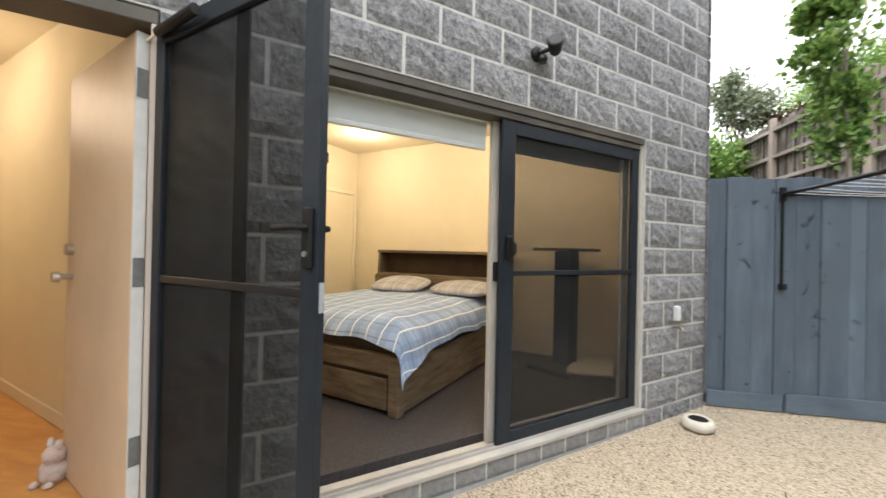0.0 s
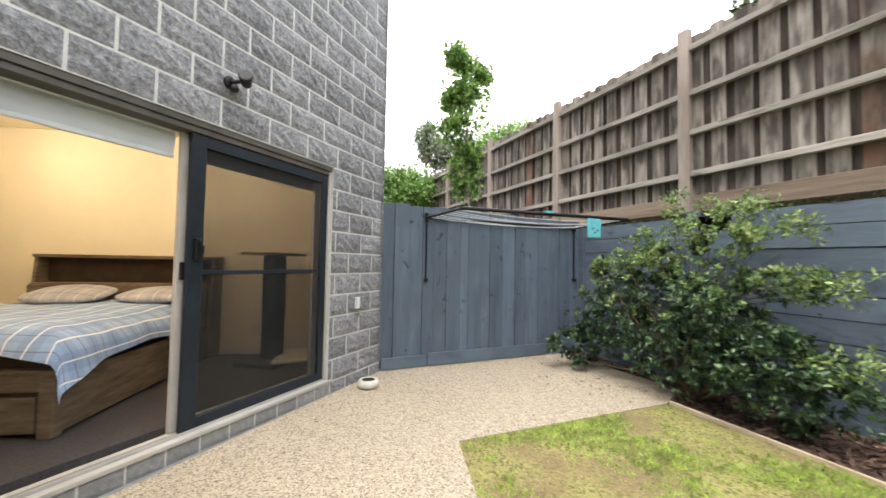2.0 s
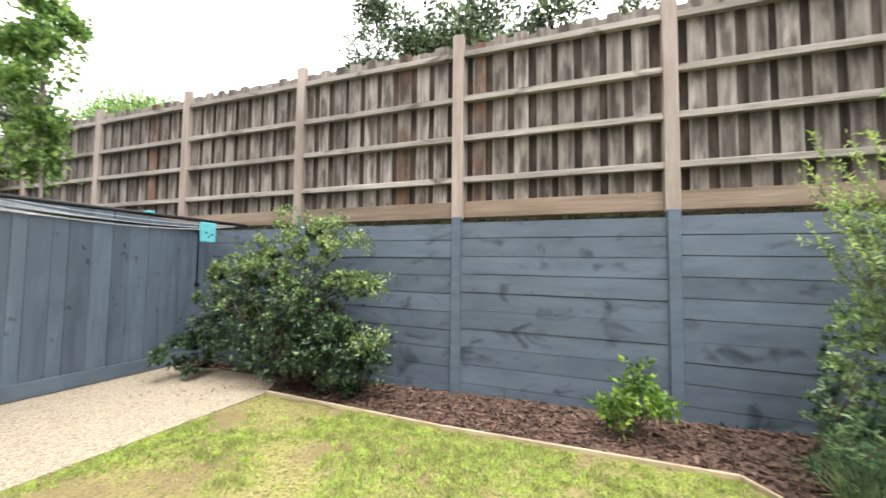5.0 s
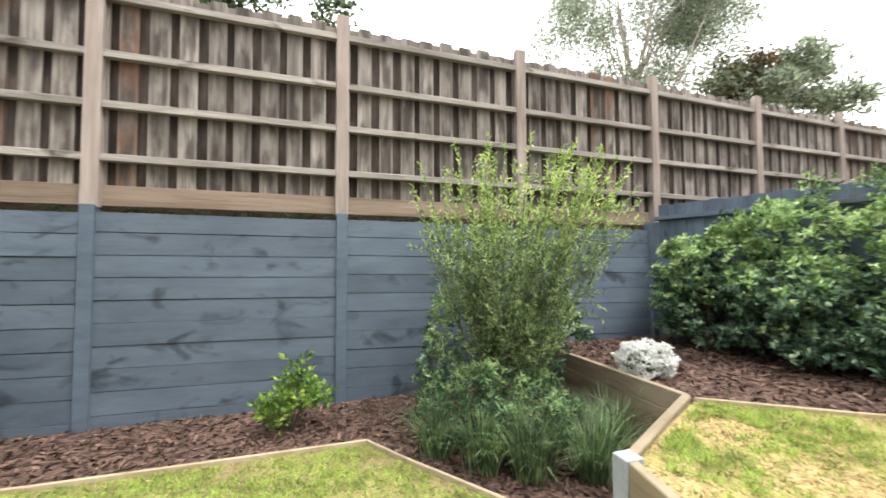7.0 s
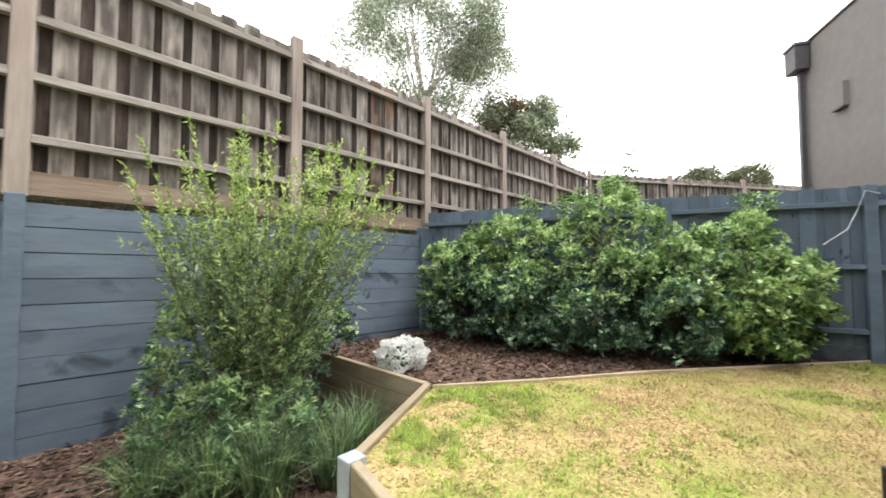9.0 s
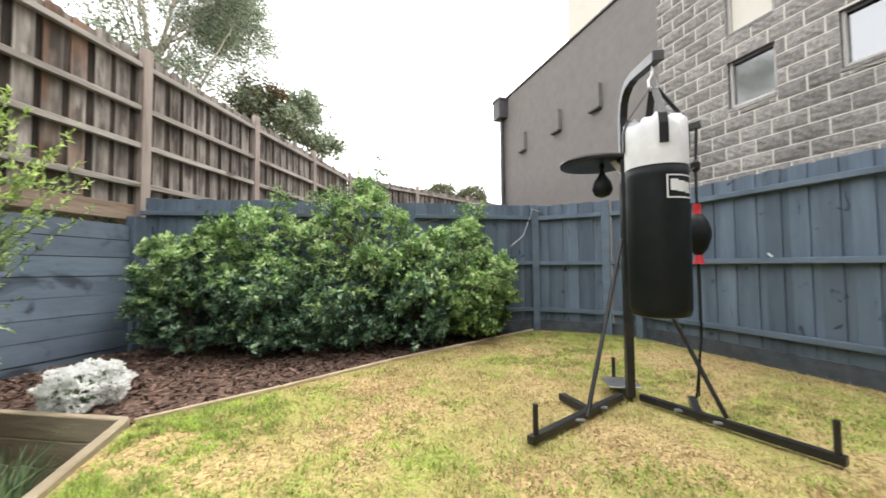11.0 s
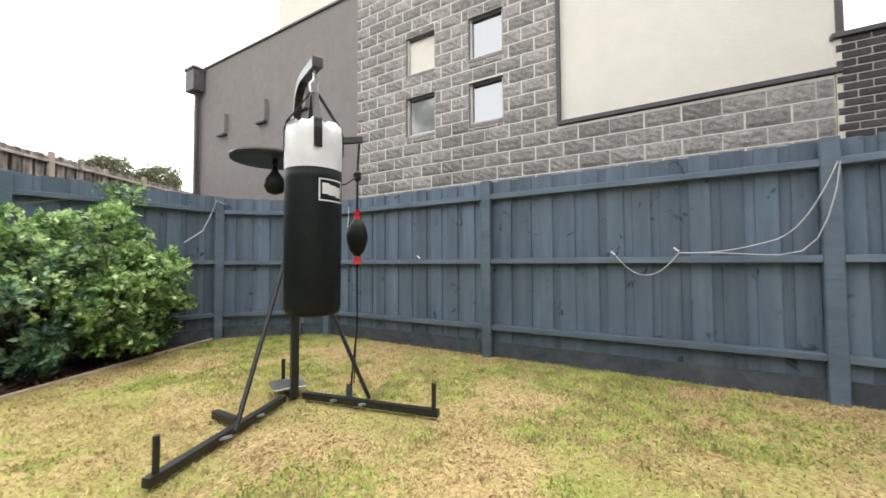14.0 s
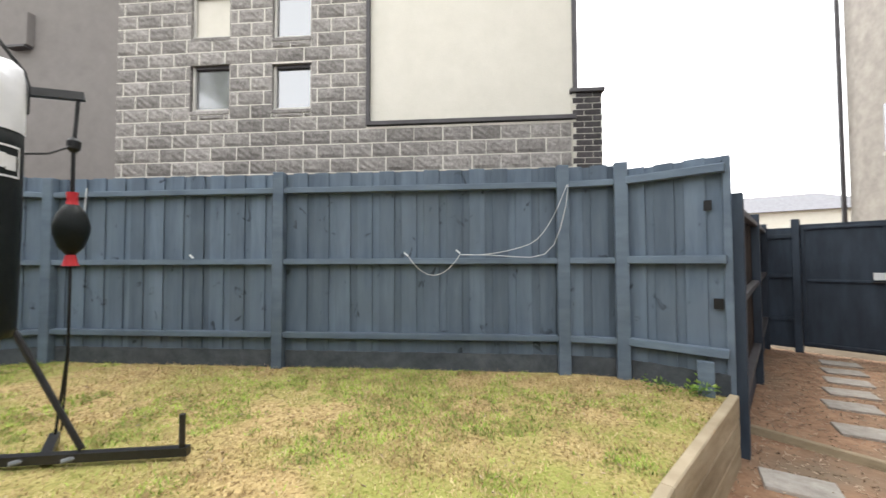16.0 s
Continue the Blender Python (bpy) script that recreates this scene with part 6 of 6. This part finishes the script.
def strap_clump(cx, cy, n, length, name_, spread):
    e = thing("strappy_grass", name_, "grass clump", "strappy grass clumps")
    e.location = (cx, cy, -0.02)
    rng = np.random.default_rng(int(abs(cx * 100) + abs(cy * 10)))
    V, F = [], []
    for i in range(n):
        a, le = rng.uniform(0, 2 * math.pi), rng.uniform(0.15, 0.95)
        d = np.array([math.cos(a), math.sin(a), 0])
        s = np.array([-d[1], d[0], 0]) * 0.006
        b = d * rng.uniform(0, spread) + np.array([rng.normal() * spread * 0.4, rng.normal() * spread * 0.4, 0])
        L = length * rng.uniform(0.6, 1.15)
        k0 = len(V)
        for t in (0, 0.35, 0.7, 1.0):
            p = b + d * L * le * t ** 1.6 * 0.8 + np.array([0, 0, L * (t - le * 0.55 * t * t)])
            w = s * (1 - 0.85 * t)
            V += [p - w, p + w]
        for j in range(3):
            q = k0 + 2 * j
            F += [(q, q + 1, q + 3, q + 2)]
    arrays("blades", V, F, L_STRAP, e)
    return e


for cx, cy, n, L in ((0.88, -1.64, 260, 0.58), (1.12, -1.85, 260, 0.62), (1.5, -1.98, 240, 0.58), (1.85, -1.75, 200, 0.55), (0.62, -1.35, 170, 0.5), (1.6, -1.55, 180, 0.5)):
    strap_clump(cx, cy, n, L, "clump of strappy grey-green grass at the bed's front", 0.09)
wfp = plant("white_flower_mound", "rounded mound of small white flowers in bark mulch", "flowers", (2.55, -1.42, 0.40),
            [(2.54, -1.42, 0.52, 0.19, 0.19, 0.12)], 200, 6, 0.03, 0.012, L_SAGE, 0.04, 0.5, 10, 0.004, zmin=0.41)
pts, ow = in_blobs([(2.55, -1.42, 0.535, 0.235, 0.225, 0.16)], 1500, 0.9)
pts, ow = pts[pts[:, 2] > 0.42], ow[pts[:, 2] > 0.42]
c = np.repeat(pts, 5, 0)
w_ = unit(np.repeat(ow, 5, 0) * 0.25 + RNG.normal(size=c.shape))
v, f = leaves(c - np.array((2.55, -1.42, 0.40)), w_, 0.023, 0.022, 0.1)
arrays("petals", v, f, PETAL, wfp)

HEDGE = [
    (4.05, -0.85, [(4.0, -0.85, 0.80, 0.42, 0.45, 0.42), (4.1, -1.0, 1.36, 0.36, 0.40, 0.38), (3.95, -0.6, 1.0, 0.3, 0.3, 0.4), (3.8, -0.75, 1.35, 0.2, 0.22, 0.3)], L_HEDGE),
    (4.35, -1.65, [(4.25, -1.6, 0.90, 0.55, 0.5, 0.5), (4.4, -1.55, 1.65, 0.40, 0.42, 0.38), (4.05, -1.75, 0.7, 0.35, 0.45, 0.32)], L_HEDGE),
    (4.65, -2.5, [(4.5, -2.5, 1.00, 0.6, 0.52, 0.6), (4.6, -2.75, 1.85, 0.34, 0.36, 0.45), (4.55, -2.25, 1.6, 0.34, 0.26, 0.3), (4.15, -2.5, 0.75, 0.32, 0.5, 0.34)], L_HEDGE),
    (4.95, -3.3, [(4.85, -3.25, 0.95, 0.55, 0.5, 0.55), (4.95, -3.3, 1.45, 0.4, 0.36, 0.32), (4.5, -3.2, 0.75, 0.34, 0.4, 0.34)], L_HEDGE),
    (5.2, -3.95, [(5.1, -3.95, 1.0, 0.5, 0.42, 0.52), (5.15, -3.8, 1.62, 0.40, 0.34, 0.34), (4.98, -4.05, 1.15, 0.42, 0.34, 0.4), (4.92, -3.9, 0.75, 0.34, 0.34, 0.3), (5.4, -4.25, 1.1, 0.24, 0.24, 0.4)], L_HEDGEL),
]
for x, y, bl, mt in HEDGE:
    plant("hedge_shrub", "full rounded glossy green hedge shrub with bright new tips" if mt is L_HEDGE else "bright yellow-green hedge shrub at the hedge's end", "shrub", (x, y, 0.4),
          [(b[0], b[1], b[2], b[3] * 1.1, b[4] * 1.14, b[5] * 1.08) for b in bl] if mt is L_HEDGE else bl, 1700, 9, 0.066, 0.034, mt, 0.06, 0.45, 16, 0.012, group="hedge along the back fence", zmin=0.5, lumps=44, lumpy=0.7, tips=L_HEDGET, tip_share=0.4 if mt is L_HEDGE else 0.6)
plant("hedge_shoot", "tall thin new shoots standing above the hedge", "shrub", (4.6, -2.6, 1.6),
      [(4.62, -2.85, 2.35, 0.1, 0.1, 0.35), (4.35, -1.75, 2.1, 0.14, 0.14, 0.2), (4.5, -2.3, 2.1, 0.3, 0.3, 0.2), (5.2, -3.9, 2.05, 0.2, 0.2, 0.14), (4.1, -1.2, 1.8, 0.2, 0.2, 0.15)], 210, 8, 0.05, 0.026, L_HEDGEL, 0.06, 0.1, 24, 0.006)

# trees beyond the fences
plant("slender_tree", "tall slender fresh green tree just behind the boarded gate", "tree", (-6.9, -1.55, -0.06),
      [(-6.9, -1.55, 4.25, 0.24, 0.36, 0.42), (-6.9, -1.6, 3.55, 0.26, 0.34, 0.5), (-6.9, -1.62, 4.68, 0.10, 0.14, 0.24), (-6.9, -1.55, 2.9, 0.14, 0.2, 0.35), (-6.9, -1.5, 2.4, 0.13, 0.18, 0.3)], 620, 7, 0.085, 0.062, L_POP, 0.10, 0.1, 36, 0.008, trunk=(4.4, 0.028, 0.01), bark=BARKP, lumps=34, lumpy=0.8)
plant("gum_tree", "tall airy eucalyptus with pale limbs behind the paling fence", "tree", (10.8, 6.5, -0.06),
      [(7.4, 6.5, 9.0, 1.1, 1.2, 1.0), (14.6, 6.5, 11.0, 1.6, 1.4, 1.4), (9.3, 6.5, 11.2, 1.8, 1.8, 1.6), (12.2, 6.5, 11.8, 2.2, 1.8, 1.6), (10.3, 6.5, 8.4, 1.5, 1.4, 1.0), (13.2, 6.5, 9.4, 1.6, 1.4, 1.3), (11.6, 6.5, 7.4, 1.5, 1.2, 0.9), (6.4, 6.5, 7.8, 0.4, 0.5, 0.5), (15.0, 6.6, 8.1, 0.8, 0.8, 0.5)], 4600, 10, 0.15, 0.045, L_GUM, 0.6, 0.05, 44, 0.04, trunk=(8.5, 0.22, 0.09), bark=BARKP, up=-0.3, lumps=80, lumpy=0.85)
plant("dark_tree", "dense dark green tree top behind the far fence", "tree", (16.4, 6.1, -0.06),
      [(15.9, 6.1, 7.9, 1.3, 1.2, 1.0), (17.9, 5.3, 8.5, 1.4, 1.2, 1.2), (19.2, 4.9, 7.6, 1.1, 1.0, 0.8)], 900, 10, 0.22, 0.10, L_GUM, 0.3, 0.3, 24, 0.05, lumps=34, lumpy=0.8, trunk=(5.5, 0.16, 0.08))
plant("rusty_tree", "rust-tinged small tree beside the dark tree", "tree", (15.1, 6.3, -0.06),
      [(15.0, 6.1, 8.6, 1.2, 1.0, 0.7)], 300, 9, 0.15, 0.07, L_RUST, 0.3, 0.3, 14, 0.04, lumps=14, lumpy=0.8, trunk=(5.5, 0.12, 0.06))
plant("overhanging_tree", "leafy tree branches hanging over the paling fence", "tree", (-2.6, 1.4, -0.06),
      [(-3.6, 1.2, 4.9, 0.9, 0.6, 0.55), (-2.6, 0.9, 4.75, 0.8, 0.5, 0.5), (-1.9, 1.0, 4.6, 0.6, 0.5, 0.4), (-0.9, 1.0, 4.75, 0.45, 0.4, 0.22), (-0.1, 1.0, 4.7, 0.3, 0.4, 0.15), (0.2, 1.2, 5.4, 0.5, 0.4, 0.2), (-2.05, 0.3, 4.1, 0.35, 0.25, 0.3)], 1300, 9, 0.085, 0.045, L_DARK, 0.16, 0.2, 26, 0.014, lumps=40, lumpy=0.7, trunk=(4.0, 0.12, 0.06))
plant("feathery_tree", "feathery light green tree top behind the fence", "tree", (-14.0, 4.0, -0.06),
      [(-14.6, 4.0, 6.2, 2.0, 1.2, 0.55), (-12.6, 4.0, 6.0, 1.1, 1.0, 0.4), (-16.5, 4.0, 6.3, 1.2, 1.0, 0.5)], 500, 9, 0.18, 0.05, L_POP, 0.35, 0.1, 30, 0.03, trunk=(4.8, 0.14, 0.06), up=0.6)
for x, y, z, r, mt in ((-13.5, -4.2, 3.3, 1.3, L_POP), (-17.5, -5.5, 4.9, 1.6, L_GUM), (-22, -1.0, 5.6, 1.8, L_GUM), (-12.5, -1.2, 3.1, 1.0, L_POP), (-18, -2.6, 5.5, 1.3, L_GUM), (-24, -5.0, 7.2, 2.0, L_GUM)):
    plant("background_tree", "leafy tree beyond the boarded fence", "tree", (x, y, -0.06),
          [(x, y, z, r, r, r * 0.75), (x + r * 0.5, y + r * 0.4, z + 0.3, r * 0.6, r * 0.6, r * 0.5)], 600, 9, 0.15, 0.08, mt, 0.3, 0.4, 16, 0.03, lumps=18, lumpy=0.6, trunk=(z - r * 0.5, 0.12, 0.05))
for x, y, z in ((44, 2.4, 9.3), (45, 5.2, 8.8), (45, -1.2, 9.2)):
    plant("background_tree", "distant rounded olive tree above the fence line", "tree", (x, y, -0.06),
          [(x, y, z, 1.6, 1.6, 1.5), (x, y + 1.2, z - 0.3, 1.2, 1.2, 1.1)], 420, 9, 0.3, 0.16, L_FAR, 0.4, 0.55, 8, 0.06, trunk=(z, 0.3, 0.15))
plant("feathery_tree", "small grey-green feathery tree with rusty lower leaves", "tree", (-13.0, 0.6, -0.06),
      [(-13.0, 0.55, 5.0, 0.6, 0.5, 0.45), (-13.0, 0.2, 5.4, 0.4, 0.4, 0.3)], 420, 8, 0.13, 0.05, L_GUM, 0.2, 0.1, 20, 0.02, trunk=(4.0, 0.07, 0.04), lumps=16, lumpy=0.7)
plant("rusty_tree", "small rust-brown leafed tree behind the boarded gate", "tree", (-12.8, 1.3, -0.06),
      [(-12.8, 1.25, 4.35, 0.4, 0.5, 0.4)], 220, 8, 0.11, 0.06, L_RUST, 0.16, 0.2, 12, 0.02, trunk=(3.6, 0.06, 0.03), lumps=10, lumpy=0.7)
# small things
bb = thing("bare_branch", "thin bare dead branch standing behind the paling fence", "branch", m=pose(-7.6, 1.6, 1.8))
bmb = tube([(0, 0, 0), (0.03, 0, 1.6), (-0.02, 0.02, 3.0), (-0.1, 0.05, 3.6)], [0.03, 0.022, 0.012, 0.006], 6)
for p_, q_, r_ in (((0.02, 0, 2.3), (0.25, 0.05, 2.75), (0.33, 0.05, 3.05)), ((-0.02, 0, 2.8), (-0.3, 0.0, 3.2), (-0.5, 0.02, 3.25)), ((0, 0, 3.1), (0.2, 0.02, 3.4), (0.28, 0, 3.7))):
    tube([p_, q_, r_], [0.012, 0.008, 0.004], 5, bmb)
part("branch", bmb, BARKP, bb)
for x, y, n_ in ((0.12, -8.0, 12), (0.35, -8.02, 7)):
    plant("lawn_weed", "small leafy green weed at the foot of the fence", "weed", (x, y, 0.42), [(x, y, 0.47, 0.10, 0.09, 0.04)], n_, 7, 0.035, 0.016, L_SMALL, 0.04, 0.1, 4, 0.002)
for x0, x1, z0 in ((0.555, 0.605, 1.72), (0.60, 0.66, 1.02)):
    o = part("notch", cuboid(x0, x1, -0.004, 0.0015, z0, z0 + 0.075), BLACK, bpy.data.objects["boundary_fence.005"], "dark notch in the board")
chips("fallen_leaves", "scattered small brown fallen leaves on the path", [(-5.9, -0.35), (-4.3, -0.36), (-4.05, -1.3), (-4.9, -1.6), (-5.9, -1.0)], 0.0, 70, 0.02, CHIP, 21)
chips("fallen_leaves", "a few dry leaves on the pale path", [(-5.8, -1.6), (-4.2, -1.6), (-3.6, -3.2), (-4.2, -4.6), (-5.4, -3.8)], 0.0, 40, 0.014, CHIPL, 22)
chips("lawn_litter", "dry leaf litter in the lower lawn", LOWLAWN, 0.002, 900, 0.010, CHIPP, 23)
chips("lawn_litter", "dry leaf litter in the raised lawn", UPLAWN, 0.430, 1300, 0.010, CHIPP, 24)

# ---- grass and bark ----
blades("grass_blades", "short patchy green lawn blades", LOWLAWN, -0.012, 170000, 0.028, 0.007, GRASS, 0.5, 3, 0.95)
blades("grass_blades", "dry straw-coloured lawn blades", UPLAWN, 0.42, 190000, 0.023, 0.007, GRASS2, 0.35, 4, 0.35)
blades("grass_blades", "green tufts in the dry lawn", UPLAWN, 0.42, 170000, 0.027, 0.007, GRASS, 0.96, 5, 1.75)
blades("grass_blades", "vivid green grass along the timber edge", [(1.25, -2.62), (2.29, -2.12), (2.95, -2.62), (2.5, -3.0), (1.6, -3.15)], 0.42, 22000, 0.045, 0.006, GRASS, 0.72, 11, 1.2)
chips("bark_chips", "loose bark chips", LOWMULCH, -0.02, 11000, 0.038, CHIP, 6)
chips("bark_chips", "loose bark chips", UPMULCH, 0.40, 8000, 0.038, CHIP, 7)
chips("bark_chips", "pale bark chips strewn on the dirt passage", DIRTP, -0.01, 9000, 0.014, CHIPP, 8)

# ---- blocks and bricks ----
BM_ = {}


def block_mesh(w, h, key, material, rough=0.014, d=0.0):
    kk = (round(w, 3), round(h, 3), key, material.name)
    if kk in BM_:
        return BM_[kk]
    rnd = random.Random(key * 97 + int(w * 1000))
    nx, nz = max(2, int(w / 0.06)), 4
    bm = bmesh.new()
    g = []
    for i in range(nx + 1):
        col = []
        for j in range(nz + 1):
            e = i in (0, nx) or j in (0, nz)
            col.append(bm.verts.new((w * i / nx, 0.002 if e else 0.006 + rnd.random() * rough, h * j / nz)))
        g.append(col)
    for i in range(nx):
        for j in range(nz):
            bm.faces.new((g[i][j], g[i][j + 1], g[i + 1][j + 1], g[i + 1][j]))
    ring = [g[i][0] for i in range(nx + 1)] + [g[nx][j] for j in range(1, nz + 1)] + [g[i][nz] for i in range(nx - 1, -1, -1)] + [g[0][j] for j in range(nz - 1, 0, -1)]
    back = [bm.verts.new((v.co.x, -0.02, v.co.z)) for v in ring]
    for k in range(len(ring)):
        j = (k + 1) % len(ring)
        bm.faces.new((ring[k], ring[j], back[j], back[k]))
    me = bpy.data.meshes.new("block")
    bm.to_mesh(me)
    bm.free()
    me.materials.append(material)
    BM_[kk] = me
    return me


def lay(parent, x0, x1, z0, z1, cw, ch, zref, holes, material, rough, joint=0.017, name="block", n=5, xref=0.0):
    r0 = math.floor((z0 - zref) / ch + 0.001)
    z = zref + r0 * ch
    row = int(r0)
    while z < z1 - 0.02:
        za, zb = max(z, z0), min(z + ch, z1)
        x = xref + math.floor((x0 - xref) / cw) * cw - (cw / 2 if row % 2 else 0)
        while x < x1:
            spans = [(max(x, x0), min(x + cw, x1))]
            for hx0, hx1, hz0, hz1 in holes:
                if zb > hz0 + 0.03 and za < hz1 - 0.03:
                    out = []
                    for a, b in spans:
                        if b <= hx0 or a >= hx1:
                            out.append((a, b))
                        else:
                            if a < hx0:
                                out.append((a, hx0))
                            if b > hx1:
                                out.append((hx1, b))
                    spans = out
            short = []
            for hx0, hx1, hz0, hz1 in holes:
                if zb > hz0 + 0.03 and za < hz1 - 0.03:
                    u, v = max(x, x0, hx0), min(x + cw, x1, hx1)
                    for lo, hi in ((za, hz0 - 0.06), (hz1 + 0.006, zb)):
                        if v - u > 0.05 and hi - lo > 0.045:
                            short.append((u, v, lo, hi))
            for u, v, lo, hi in short:
                o = new(name, block_mesh(round(v - u - joint, 2), round(hi - lo - joint, 3), random.randrange(n), material, rough))
                o.parent = parent
                o.location = (u + joint / 2, -0.012, lo + joint / 2)
            for a, b in spans:
                if b - a > 0.05 and zb - za > 0.03:
                    me = block_mesh(round(b - a - joint, 2), round(zb - za - joint, 3), random.randrange(n), material, rough)
                    o = new(name, me)
                    o.parent = parent
                    o.location = (a + joint / 2, -0.012, za + joint / 2)
            x += cw
        z += ch
        row += 1


lay(hw, 0.87, 3.94, -0.01, CZ - 0.004, 0.215, CZ + 0.006, -0.01, [], SILLB, 0.003, 0.014, "brick", 4)
lay(hw, 0.0, 0.87, CZ - CH, CZ, CW, CH, CZ, [], BLOCK, 0.016)
lay(hw, 0.0, 5.9, CZ, 5.6, CW, CH, CZ, [(0.905, 3.36, CZ - 0.02, DZ), (3.945, 4.89, -1, 2.2)], BLOCK, 0.016)
for k in range(26):
    o = new("block", block_mesh(0.2, 0.194, k % 5, BLOCK, 0.016))
    o.parent = hw
    o.rotation_euler.z = math.radians(90)
    o.location = (0.004, -0.195, CZ + CH * k + 0.0085)
lay(nh, 0.06, 7.04, 2.3, 7.6, 0.42, 0.2135, 2.903, [*WIN, (0.0, 3.02, 3.36, 9.4)], BLOCK2, 0.018, 0.015)
lay(nh, -0.36, 0.05, 2.3, 3.745, 0.23, 0.086, 2.3, [], BRICKD, 0.001, 0.012, "brick", 3)
